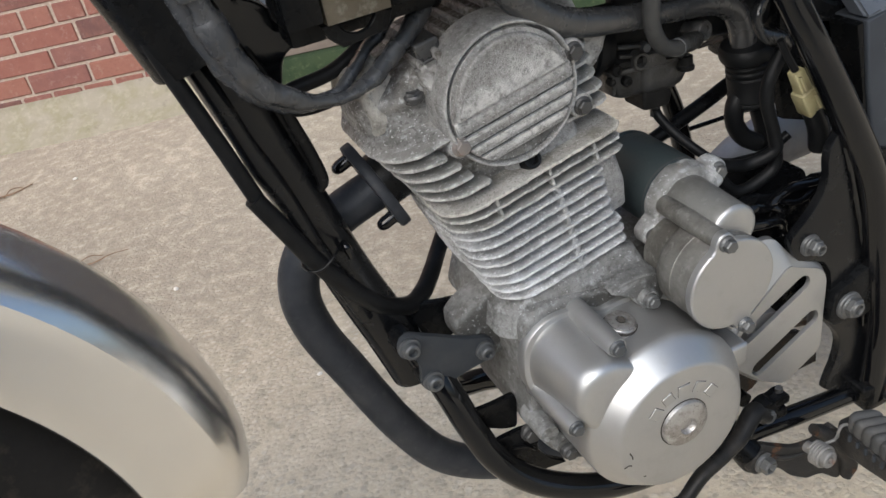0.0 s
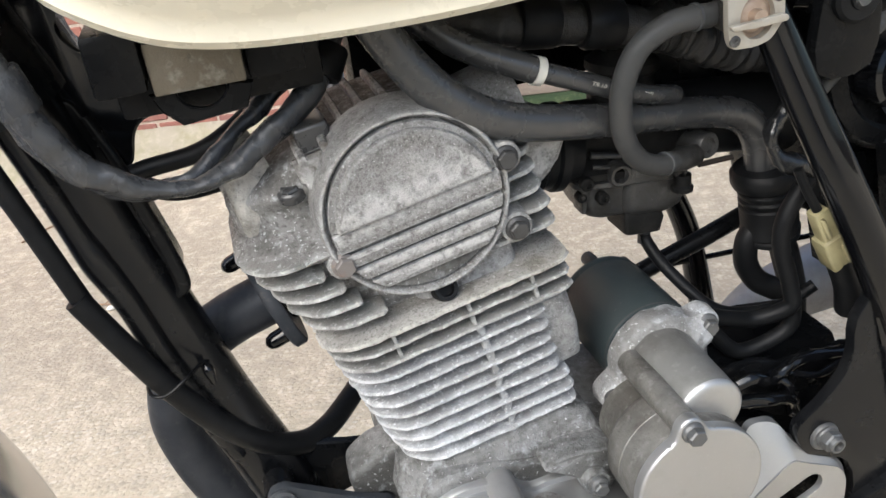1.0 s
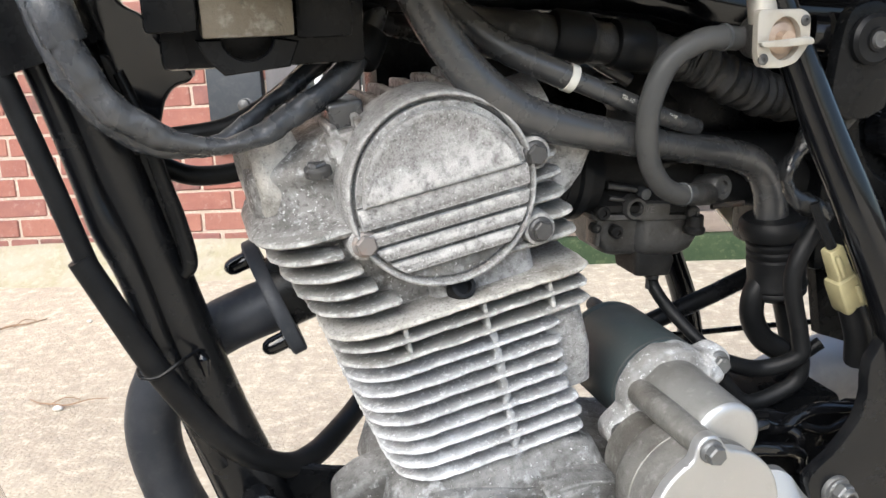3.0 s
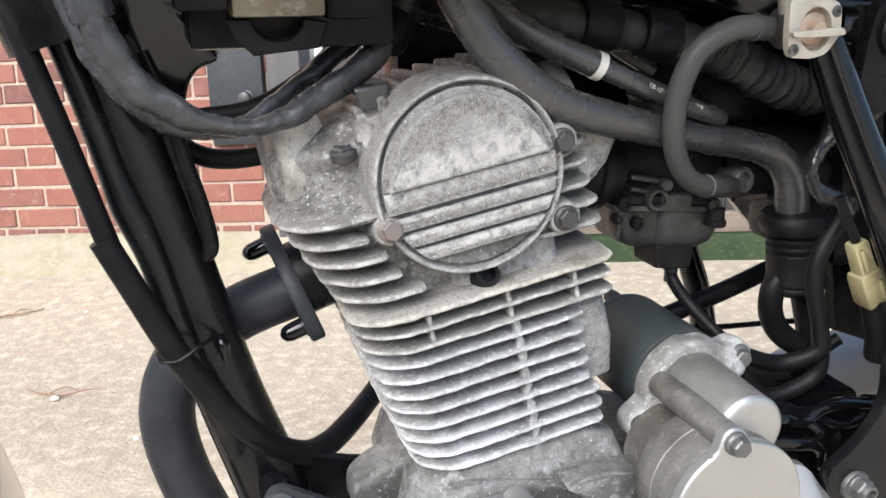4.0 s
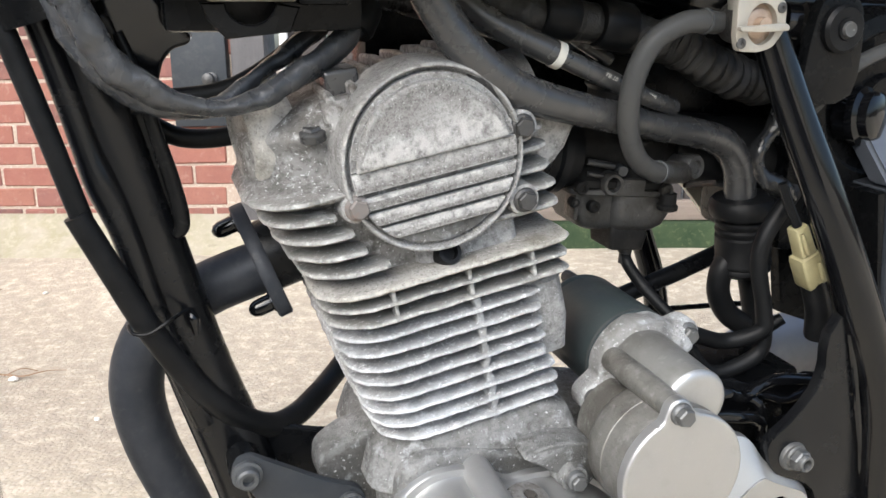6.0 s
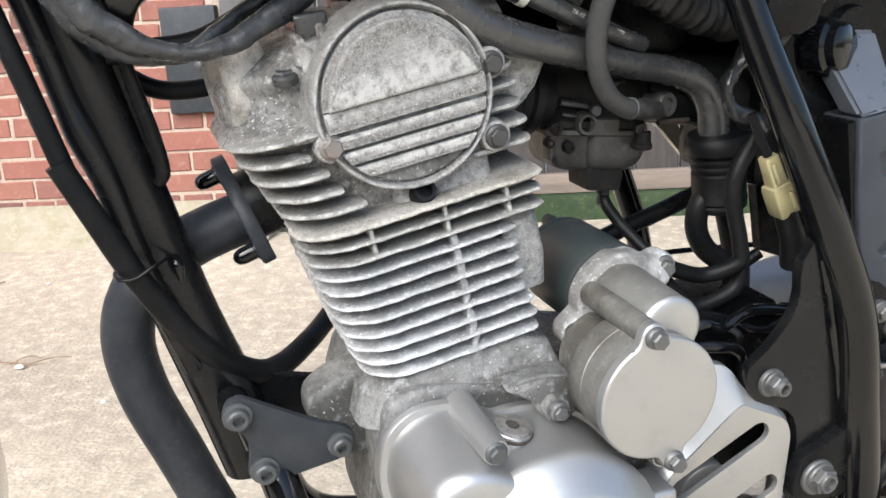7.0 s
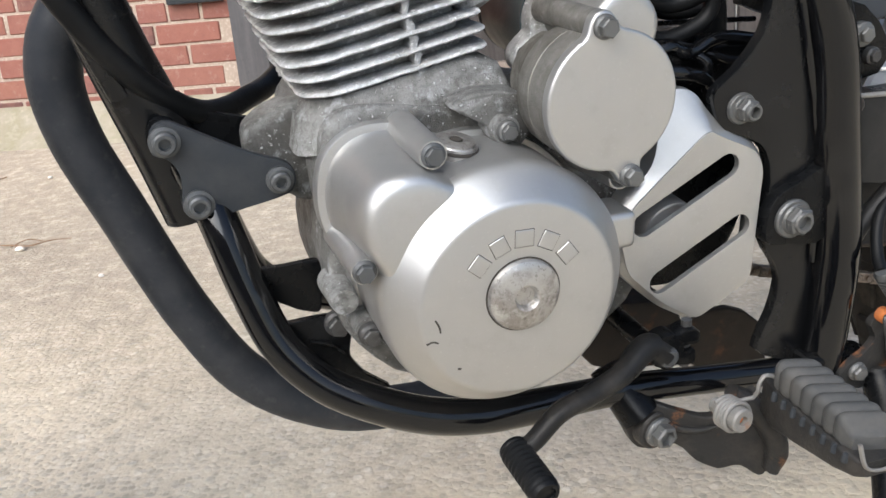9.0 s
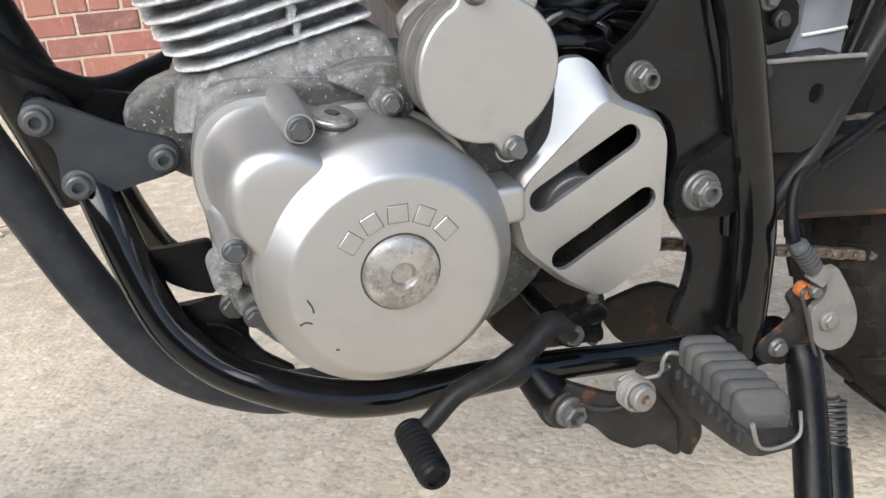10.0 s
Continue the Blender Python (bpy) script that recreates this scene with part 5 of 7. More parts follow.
# swing arm, chain, rear wheel
bm = bmesh.new()
prism(bm, [(0.20, 0.02), (0.285, 0.0), (0.62, -0.03), (0.64, -0.09), (0.60, -0.11), (0.40, -0.075), (0.295, -0.06), (0.22, -0.045)], 0.08, 0.108, 0.004, 2, 0)
swing = part("swing_arm", bm, dusty_black, bike, "black box-section swing arm with rust on its lower seam")
bm = bmesh.new()
tube(bm, [(0.25, 0.082, -0.052), (0.40, 0.082, -0.074), (0.6, 0.082, -0.108)], 0.003, 8)
part("lower_seam", bm, rusty_steel, swing, "rusty lower seam")
bm = bmesh.new()
lathe(bm, (0.70, MID, -0.09), (0, 1, 0), ((-0.05, 0.215), (-0.054, 0.26), (-0.047, 0.292), (-0.02, 0.308), (0.02, 0.308), (0.047, 0.292), (0.054, 0.26), (0.05, 0.215)), 64)
rear_wheel = part("rear_wheel", bm, tread_rubber, bike, "knobbly rear tyre")
for k in range(44):
    for lat in (-1, 0, 1):
        a = 2 * math.pi * (k + 0.5 * (lat == 0)) / 44
        if math.cos(a) > 0.2:
            continue
        bm = bmesh.new()
        box(bm, -0.013, 0.013, -0.012, 0.012, -0.006, 0.009, 0.0015, 1)
        m = Matrix.Translation((0.70, MID, -0.09)) @ Matrix.Rotation(-a, 4, "Y") @ Matrix.Translation(Vector((0.3035 if lat == 0 else 0.288, lat * 0.038, 0))) @ Matrix.Rotation(radians(90), 4, "Y") @ Matrix.Rotation(-lat * radians(38), 4, "X")
        bmesh.ops.transform(bm, matrix=m, verts=bm.verts)
        part("tread_block", bm, tread_rubber, rear_wheel)
bm = bmesh.new()
box(bm, -0.0075, 0.0075, -0.0035, 0.0035, -0.0045, 0.0045, 0.002, 2)
link_mesh = None
for row, (xa, za, xb, zb) in enumerate(((0.135, 0.002, 0.66, -0.03), (0.14, -0.058, 0.66, -0.194))):
    n = 38
    for i in range(n):
        t = i / n
        x, z = xa + (xb - xa) * t, za + (zb - za) * t
        if link_mesh is None:
            b = bm
            lathe(b, (-0.0045, 0.005, 0), (0, -1, 0), ((0, 0.0028), (0.0098, 0.0028), (0.0104, 0.002)), 10)
            lathe(b, (0.0045, 0.005, 0), (0, -1, 0), ((0, 0.0028), (0.0098, 0.0028), (0.0104, 0.002)), 10)
            ob = part("chain_link", b, chain_steel, swing, "oily rust-brown chain link")
            link_mesh = ob.data
        else:
            ob = new("chain_link", link_mesh)
            ob.parent = swing
        ob.location = (x, 0.118 + 0.002 * (i % 2), z)
        ob.rotation_euler = (0, math.atan2(za - zb, xb - xa), 0)

# dark link plate behind the gear lever
bm = bmesh.new()
prism(bm, [(0.205, -0.156), (0.226, -0.147), (0.258, -0.144), (0.291, -0.165), (0.302, -0.207), (0.246, -0.200), (0.220, -0.187)], 0.168, 0.175, 0.0015, 1, 2)
part("link_plate", bm, rusty_steel, bike, "rusty brown linkage plate")

bm = bmesh.new()
prism(bm, [(0.092, -0.110), (0.129, -0.095), (0.183, -0.109), (0.187, -0.137), (0.178, -0.155), (0.146, -0.155), (0.112, -0.144)], 0.13, 0.20, 0.004, 2, 2)
roughen(bm, 0.0015, 70)
part("sump", bm, rusty_steel, bike, "oily dark underside of the gearbox")

# side stand with spring and switch plate
bm = bmesh.new()
tube(bm, [(0.2880, 0.036, -0.1400), (0.2862, 0.029, -0.1480), (0.2790, 0.010, -0.1781), (0.2633, -0.020, -0.2188), (0.2360, -0.072, -0.290), (0.2090, -0.124, -0.362)], (0.0118, 0.0122, 0.0124, 0.0124, 0.0124, 0.0122), 22)
stand = part("side_stand", bm, satin_black, bike, "black side stand leg")
bm = bmesh.new()
lathe(bm, (0.2885, 0.037, -0.1385), (-0.13, -0.42, -0.9), ((-0.004, 0.006), (-0.002, 0.0105), (0.004, 0.0112), (0.007, 0.0106)), 24)
part("leg_collar", bm, rust_black, stand, "rust-stained collar of the stand leg")
bm = bmesh.new()
prism(bm, corners([(-0.028, -0.020), (0.022, -0.016), (0.030, 0.004), (0.020, 0.020), (-0.022, 0.018)], 0.008), -0.004, 0.004, 0.001, 2)
bmesh.ops.transform(bm, matrix=pose(0.2060, -0.128, -0.3680, 90, 0, 0), verts=bm.verts)
part("foot_plate", bm, rust_black, stand, "worn steel foot of the stand")
bm = bmesh.new()
prism(bm, corners([(0.2935, -0.0760), (0.3025, -0.0745), (0.3135, -0.0930), (0.3235, -0.1110), (0.3260, -0.1230), (0.3240, -0.1340), (0.3160, -0.1415), (0.3020, -0.1405), (0.2910, -0.1320), (0.2845, -0.1050), (0.2965, -0.0950)], 0.006, 4), 0.0270, 0.0325, 0.0012, 2)
part("pivot_tab", bm, dusty_steel, stand, "dusty grey side stand tab")
bm = bmesh.new()
prism(bm, corners([(0.2515, -0.1330), (0.2600, -0.1245), (0.2720, -0.1180), (0.2800, -0.1090), (0.2720, -0.0960), (0.2780, -0.0900), (0.2890, -0.0930), (0.2990, -0.1180), (0.3065, -0.1410), (0.2990, -0.1465), (0.2799, -0.1437), (0.2735, -0.1489), (0.2566, -0.1421)], 0.004, 3), 0.0345, 0.0400, 0.0015, 2)
part("stand_bracket", bm, rust_black, stand, "black stand bracket with rust")
bm = bmesh.new()
prism(bm, corners([(0.230, -0.118), (0.262, -0.122), (0.288, -0.126), (0.300, -0.136), (0.285, -0.150), (0.235, -0.150)], 0.006, 3), 0.041, 0.062, 0.003, 2)
part("bracket_root", bm, satin_black, stand)
bolt((0.2663, 0.0345, -0.1315), stand, zinc, 0.0058, 0.0070, 0.006)
bolt((0.3004, 0.0265, -0.1150), stand, dusty_steel, 0.0056, 0.0078, 0.004)
bm = bmesh.new()
lathe(bm, (0.2810, 0.036, -0.0900), (0, -1, 0), ((0, 0.0055), (0.008, 0.0055), (0.009, 0.004), (0.009, 0.001)), 16)
part("hook_pin", bm, orange_rust, stand, "rusty orange spring pin")
bolt((0.2855, 0.0275, -0.0892), stand, zinc, 0.0044, 0.0050, 0.0045)
bm = bmesh.new()
tube(bm, [(0.2790, 0.0262, -0.0850), (0.2735, 0.0245, -0.0870), (0.2752, 0.0240, -0.0950), (0.2807, 0.0240, -0.1102), (0.2860, 0.0235, -0.1280), (0.2902, 0.0220, -0.1426), (0.2911, 0.0175, -0.1600), (0.2950, 0.0150, -0.1690), (0.3020, 0.0145, -0.1718), (0.3075, 0.0150, -0.1720)], 0.0014, 8, 5)
part("spring_hook", bm, dark_bolt, stand, "dark spring hook")
bm = bmesh.new()
axis_a, axis_b = Vector((0.2990, 0.0140, -0.1725)), Vector((0.2915, 0.0, -0.2005))
axis_d = (axis_b - axis_a).normalized()
axis_s = axis_d.cross(Vector((0, 1, 0))).normalized()
axis_u = axis_d.cross(axis_s)
coil = []
for i in range(97):
    a = i / 96 * 2 * math.pi * 8
    coil.append(axis_a + (axis_b - axis_a) * (i / 96) + 0.0098 * (math.cos(a) * axis_s + math.sin(a) * axis_u))
tube(bm, coil, 0.0016, 6, 1)
part("spring", bm, dark_bolt, stand, "coiled return spring")
bm = bmesh.new()
tube(bm, [(0.2915, 0.0, -0.2005), (0.2850, -0.0105, -0.2125), (0.2787, -0.0215, -0.2260), (0.2560, -0.062, -0.285)], (0.0128, 0.0132, 0.0132, 0.0132), 22)
part("spring_sleeve", bm, satin_black, stand, "black sleeve below the spring")
bm = bmesh.new()
plug_a, plug_b = Vector((0.2655, 0.026, -0.0500)), Vector((0.2885, 0.026, -0.0800))
prof = [(0, 0.0045)]
for k in range(6):
    prof += [(0.003 + 0.0036 * k, 0.0066), (0.0048 + 0.0036 * k, 0.0066), (0.0052 + 0.0036 * k, 0.0056), (0.0064 + 0.0036 * k, 0.0056)]
lathe(bm, plug_a, plug_b - plug_a, prof + [(0.0260, 0.0062), (0.0262, 0.0050)], 18)
block = part("switch_boot", bm, zinc_dark, stand, "ribbed grey boot of the stand switch")
bm = bmesh.new()
box(bm, -0.0058, 0.0058, -0.0048, 0.0048, -0.0065, 0.0065, 0.0012, 2)
bmesh.ops.transform(bm, matrix=pose(0.2868, 0.026, -0.0768, 0, 37, 0), verts=bm.verts)
part("switch_block", bm, dusty_steel, block, "small grey switch block")
bm = bmesh.new()
tube(bm, [(0.300, 0.056, -0.010), (0.2850, 0.052, -0.0180), (0.2765, 0.046, -0.0300), (0.2700, 0.036, -0.0440), (0.2660, 0.027, -0.0510)], 0.0040, 12)
part("switch_cable", bm, rubber, stand)

# foot peg and its bracket
def leaning(q):
    """The bracket comes forward towards the rear."""
    return Vector((q.x, q.y + 0.052 - (q.x - 0.105) * 0.42, q.z))


bm = bmesh.new()
prism(bm, [(0.0963, -0.1415), (0.1022, -0.1319), (0.1140, -0.1278), (0.1274, -0.1325), (0.1442, -0.1381), (0.1607, -0.1332), (0.1749, -0.1170), (0.1856, -0.1381), (0.1887, -0.1558), (0.1936, -0.1672), (0.1874, -0.1786), (0.1810, -0.1869), (0.1687, -0.1775), (0.1551, -0.1805), (0.1412, -0.1733), (0.1275, -0.1602), (0.1086, -0.1635), (0.1001, -0.1565)], 0.0, 0.007, 0.002, 3, 3, (), leaning)
roughen(bm, 0.0007, 90)
peg_bracket = part("peg_bracket", bm, rust_black, bike, "black foot peg bracket with rust specks")
bm = bmesh.new()
tube(bm, [(0.1190, 0.0450, -0.1405), (0.1300, 0.0405, -0.1465), (0.1420, 0.0355, -0.1475), (0.1520, 0.0310, -0.1440)], (0.0016, 0.0024, 0.0022, 0.0012), 10)
part("pressed_rib", bm, rust_black, peg_bracket)
bm = bmesh.new()
tube(bm, [(0.092, 0.075, -0.108), (0.097, 0.066, -0.122), (0.106, 0.054, -0.138)], (0.0125, 0.0125, 0.0145), 18)
part("bracket_lug", bm, satin_black, peg_bracket)
bm = bmesh.new()
lathe(bm, (0.1150, 0.0500, -0.1475), (0.12, -1, 0), ((-0.004, 0.0150), (0.003, 0.0145), (0.0045, 0.013), (0.0045, 0.004)), 24)
part("bolt_boss", bm, rust_black, peg_bracket)
bolt((0.1155, 0.0450, -0.1475), peg_bracket, zinc, 0.0085, 0.0108, 0.010, (0.12, -1, 0), 0.0058)
bm = bmesh.new()
tube(bm, [(0.159, 0.030, -0.1180), (0.170, 0.026, -0.1270), (0.182, 0.017, -0.1440), (0.186, 0.013, -0.1600), (0.183, 0.013, -0.1760)], (0.0075, 0.0105, 0.0110, 0.0100, 0.0070), 16, 6, 0.7)
roughen(bm, 0.0006, 90)
part("peg_yoke", bm, rust_black, peg_bracket, "worn black yoke holding the peg")
PIN = Vector((0.1385, -0.0100, -0.1105))
pin_d = Vector((0.10, -1.0, 0.10)).normalized()
bm = bmesh.new()
lathe(bm, PIN - pin_d * 0.026, pin_d, ((0, 0.0050), (0.019, 0.0062), (0.0195, 0.0080), (0.0250, 0.0080), (0.0260, 0.0070), (0.0260, 0.0032), (0.022, 0.0028), (0.022, 0.0003)), 22)
pin = part("peg_pin", bm, dusty_steel, peg_bracket, "grey pivot pin with a drilled end")
bm = bmesh.new()
lathe(bm, PIN - pin_d * 0.0038, pin_d, ((0, 0.0027), (0.0004, 0.0025), (0.0004, 0.0002)), 12)
part("rust_core", bm, orange_rust, pin, "rusty centre of the pin")
bm = bmesh.new()
ps = pin_d.cross(Vector((0, 0, 1))).normalized()
pu_ = pin_d.cross(ps)
coil = []
for i in range(61):
    a = i / 60 * 2 * math.pi * 4.5 + 2.4
    coil.append(PIN - pin_d * (0.005 + 0.012 * i / 60) + 0.0096 * (math.cos(a) * ps + math.sin(a) * pu_))
coil += [PIN + Vector(q) for q in ((0.0150, 0.012, 0.006), (0.0165, 0.010, 0.016), (0.0195, 0.010, 0.0215), (0.0250, 0.010, 0.0205), (0.0300, 0.010, 0.0180))]
tube(bm, coil, 0.0014, 8, 2)
part("peg_spring", bm, dusty_steel, peg_bracket, "grey wire return spring")
# the peg: serrated steel shell with a ribbed rubber on top
pa, pb_ = Vector((0.1785, 0.006, -0.0915)), Vector((0.1750, -0.0775, -0.0925))
pd = (pb_ - pa).normalized()
pw = pd.cross(Vector((0, 0, 1))).normalized() * -1
pu = pd.cross(pw) * -1
if pu.z < 0:
    pu = -pu


def peg_ring(s, w, h0, h1, r=0.006, slant=0.0):
    o = pa + pd * s
    return [o + pw * a + pu * b + pd * a * slant for a, b in rounded(-w, w, h0, h1, (r,) * 4, 4)]


L = (pb_ - pa).length
bm = bmesh.new()
rings = []
for i in range(45):
    s = 0.006 + (L * 0.93 - 0.006) * i / 44
    ph = (i % 6)
    dip = (0.0026, 0.0012, 0.0004, 0.0, 0.0002, 0.0010)[ph]
    w = 0.0140 * min(1, 0.72 + i * 0.06) * (1 - 0.25 * max(0, (i - 40) / 4) ** 2)
    drop = 0.011 * max(0, (i - 36) / 8) ** 2
    rings.append(peg_ring(s, w - dip * 0.6, -0.009, 0.0125 - dip - drop, 0.0055 - 0.002 * (drop > 0.004), 0.32))
bridge(bm, rings)
peg = part("foot_peg", bm, peg_rubber, bike, "ribbed black rubber foot peg")
bm = bmesh.new()
bridge(bm, [peg_ring(s, w + 0.0010, -h, -0.007, 0.003) for s, w, h in ((-0.006, 0.009, 0.034), (0.010, 0.0125, 0.036), (L * 0.4, 0.0136, 0.031), (L * 0.8, 0.0140, 0.024), (L * 0.97, 0.0130, 0.020), (L + 0.003, 0.0105, 0.017))])
shell = part("steel_shell", bm, rust_black, peg, "rust-edged steel peg shell")
for k in range(8):
    for sgn in (-1, 1):
        bm = bmesh.new()
        o = pa + pd * (0.012 + 0.0090 * k) + pw * (0.0148 * sgn)
        lathe(bm, o - pu * 0.013, pu, ((0, 0.0022), (0.004, 0.002), (0.0055, 0.0014), (0.006, 0.0005)), 8)
        part("tooth", bm, bracket_grey, peg)
bm = bmesh.new()
tube(bm, [pb_ + pw * 0.0145 + pu * 0.004, pb_ + pd * 0.004 + pw * 0.0125 - pu * 0.008, pb_ + pd * 0.005 - pu * 0.012, pb_ + pd * 0.004 - pw * 0.0115 - pu * 0.009, pb_ - pw * 0.0145 + pu * 0.004], 0.0015, 8, 6, 0.7)
part("end_lip", bm, dusty_steel, peg, "bare rubbed steel lip")

# gear lever
lever_black = surface("rubbed_black_lever_paint", (0.014, 0.014, 0.014), 0.36, 0.1, (((0.045, 0.041, 0.036), 30, 0.45, 0.66, 0.7, N3), ((0.16, 0.13, 0.1), 260, 0.66, 0.74, 0.5, N3)), 0.25, 320, 0.12)
bm = bmesh.new()
tube(bm, [(0.1165, 0.0480, -0.0890), (0.1062, 0.0470, -0.0808), (0.0968, 0.0440, -0.0825), (0.0809, 0.0380, -0.0905), (0.0580, 0.0330, -0.0955), (0.0339, 0.0290, -0.1005), (0.0165, 0.0272, -0.1145), (0.0060, 0.0270, -0.1200)], (0.0105, 0.0098, 0.0090, 0.0080, 0.0074, 0.0070, 0.0066, 0.0062), 20, 8, 0.9)
lever = part("gear_lever", bm, lever_black, bike, "black gear lever with a ribbed rubber end")
bm = bmesh.new()
ga, gb = Vector((0.0035, 0.0300, -0.1185)), Vector((0.0062, -0.0105, -0.1228))
gd = (gb - ga).normalized()
prof = []
gl = (gb - ga).length
for i in range(41):
    s = gl * i / 40
    prof.append((s, 0.0091 + (0.0008 if (i // 2) % 2 == 0 else -0.0007) if 2 < i < 38 else 0.0093))
prof += [(gl + 0.002, 0.008), (gl + 0.002, 0.006), (gl, 0.0055), (gl, 0.0005)]
lathe(bm, ga, gd, [(0, 0.006)] + prof, 24)
part("toe_rubber", bm, rubber, lever, "ribbed black toe rubber")
bm = bmesh.new()
prism(bm, [(0.1300, -0.0835), (0.1395, -0.0835), (0.1405, -0.0755), (0.1335, -0.0720)] + arc(0.1185, -0.0855, 0.0125, 62, 298, 14) + [(0.1335, -0.0985), (0.1385, -0.0965), (0.1375, -0.0875), (0.1300, -0.0875)], 0.042, 0.056, 0.0018, 2, 3)
part("clamp", bm, satin_black, lever, "split clamp of the gear lever")
bolt((0.1170, 0.0425, -0.0882), lever, zinc_dark, 0.0066, 0.0070, 0.004)
bm = bmesh.new()
tube(bm, [(0.134, 0.049, -0.068), (0.134, 0.049, -0.102)], 0.0036, 10)
part("clamp_bolt", bm, dark_bolt, lever)
bm = bmesh.new()
tube(bm, [(0.1153, 0.11, -0.0896), (0.1153, 0.07, -0.0896)], 0.007, 12)
part("shaft_cover", bm, satin_black, lever)

# ---- hoses, looms and cables ----


def hose(name, pts, r, material, label, n=14, steps=7, rough=0.0, flat=1.0):
    b = bmesh.new()
    tube(b, pts, r, n, steps, flat)
    if rough:
        roughen(b, rough, 75)
        roughen(b, rough * 0.35, 210, 3.0)
    return part(name, b, material, bike, label, 60)


cable = hose("breather_hose", [(-0.2990, 0.1510, 0.4700), (-0.2858, 0.1499, 0.4154), (-0.2685, 0.1478, 0.3452), (-0.2503, 0.1445, 0.2781), (-0.2370, 0.1430, 0.2270), (-0.2300, 0.1420, 0.2090)], 0.0057, rubber, "thin black hose beside the down tube")
bm = bmesh.new()
tube(bm, [(-0.2403, 0.1419, 0.2324), (-0.2261, 0.1420, 0.2004), (-0.2107, 0.1458, 0.1651), (-0.1880, 0.1527, 0.1241), (-0.1659, 0.1618, 0.0955), (-0.1429, 0.1763, 0.0764), (-0.1247, 0.1931, 0.0711), (-0.1064, 0.2149, 0.0718), (-0.0881, 0.2403, 0.0735), (-0.0700, 0.2570, 0.0840), (-0.0480, 0.2660, 0.1050)], (0.0068, 0.0070, 0.0072, 0.0075, 0.0078, 0.0080, 0.0080, 0.0078, 0.0076, 0.0076, 0.0076), 18)
part("sleeve", bm, rubber, cable, "black rubber sleeve sagging under the cylinder")
bm = bmesh.new()
tube(bm, [(-0.1850, 0.1540, 0.1690), (-0.1890, 0.1500, 0.1710), (-0.1980, 0.1365, 0.1715), (-0.2095, 0.1345, 0.1655), (-0.2180, 0.1375, 0.1650), (-0.2205, 0.1500, 0.1655), (-0.2120, 0.1620, 0.1640), (-0.1990, 0.1640, 0.1650)], 0.0011, 8, 5)
part("wire_clip", bm, satin_black, cable, "black wire clip")
bm = bmesh.new()
tube(bm, [(-0.1880, 0.1520, 0.1690), (-0.1860, 0.1495, 0.1650), (-0.1850, 0.1500, 0.1560)], (0.0022, 0.0034, 0.0020), 10)
part("clip_tab", bm, gloss_black, cable)

loom = hose("wiring_loom", [(-0.2460, 0.1213, 0.4400), (-0.2410, 0.1226, 0.3888), (-0.2355, 0.1219, 0.3606), (-0.2290, 0.1221, 0.3345), (-0.2144, 0.1233, 0.3079), (-0.2009, 0.1236, 0.2987), (-0.1877, 0.1232, 0.2911), (-0.1679, 0.1243, 0.2871), (-0.1477, 0.1282, 0.2901), (-0.1309, 0.1343, 0.2981), (-0.1087, 0.1417, 0.3102), (-0.0898, 0.1507, 0.3255), (-0.0751, 0.1640, 0.3519)],
            (0.0088, 0.0088, 0.009, 0.0096, 0.0092, 0.0082, 0.0066, 0.0056, 0.0066, 0.0082, 0.0088, 0.0085, 0.008), vinyl, "grey-black vinyl-sleeved wiring loom", 26, 14, 0.0017, 0.78)
bm = bmesh.new()
tube(bm, [(-0.2500, 0.138, 0.385), (-0.2360, 0.138, 0.335), (-0.2220, 0.137, 0.3085), (-0.2050, 0.137, 0.2930), (-0.1860, 0.136, 0.2850), (-0.1640, 0.138, 0.2880), (-0.1430, 0.149, 0.3010), (-0.1210, 0.158, 0.3140), (-0.0930, 0.165, 0.3350)], (0.0095, 0.0098, 0.0095, 0.0085, 0.0066, 0.0056, 0.0062, 0.0072, 0.0072), 24, 12, 0.8)
roughen(bm, 0.0017, 70, 4.0)
roughen(bm, 0.0007, 210)
part("second_strand", bm, vinyl, loom)
for at, d, rr_ in (((-0.2330, 0.1220, 0.350), (0.25, 0, -0.95), 0.0102), ((-0.2400, 0.1225, 0.385), (0.15, 0, -0.97), 0.0112)):
    bm = bmesh.new()
    lathe(bm, at, d, ((-0.011, rr_ - 0.001), (-0.009, rr_), (0.009, rr_), (0.011, rr_ - 0.001)), 20)
    part("tape_wrap", bm, vinyl if d[0] < 0.3 else hose_grey, loom)
bm = bmesh.new()
lathe(bm, (-0.0870, 0.1530, 0.3300), (0.45, 0.35, 0.75), ((-0.009, 0.0105), (-0.007, 0.0115), (0.007, 0.0115), (0.009, 0.0105)), 20)
part("band", bm, rubber, loom, "black rubber band")
hose("throttle_cable", [(-0.22, 0.19, 0.29), (-0.20, 0.2, 0.269), (-0.18, 0.2, 0.259), (-0.15, 0.2, 0.26), (-0.12, 0.2, 0.27)], 0.0058, rubber, "thin black cable behind the head")
hose("thin_cable", [(-0.21, 0.165, 0.284), (-0.189, 0.168, 0.287), (-0.162, 0.168, 0.290), (-0.14, 0.167, 0.3), (-0.118, 0.168, 0.316), (-0.1, 0.17, 0.335)], 0.0052, rubber, "thin black cable")

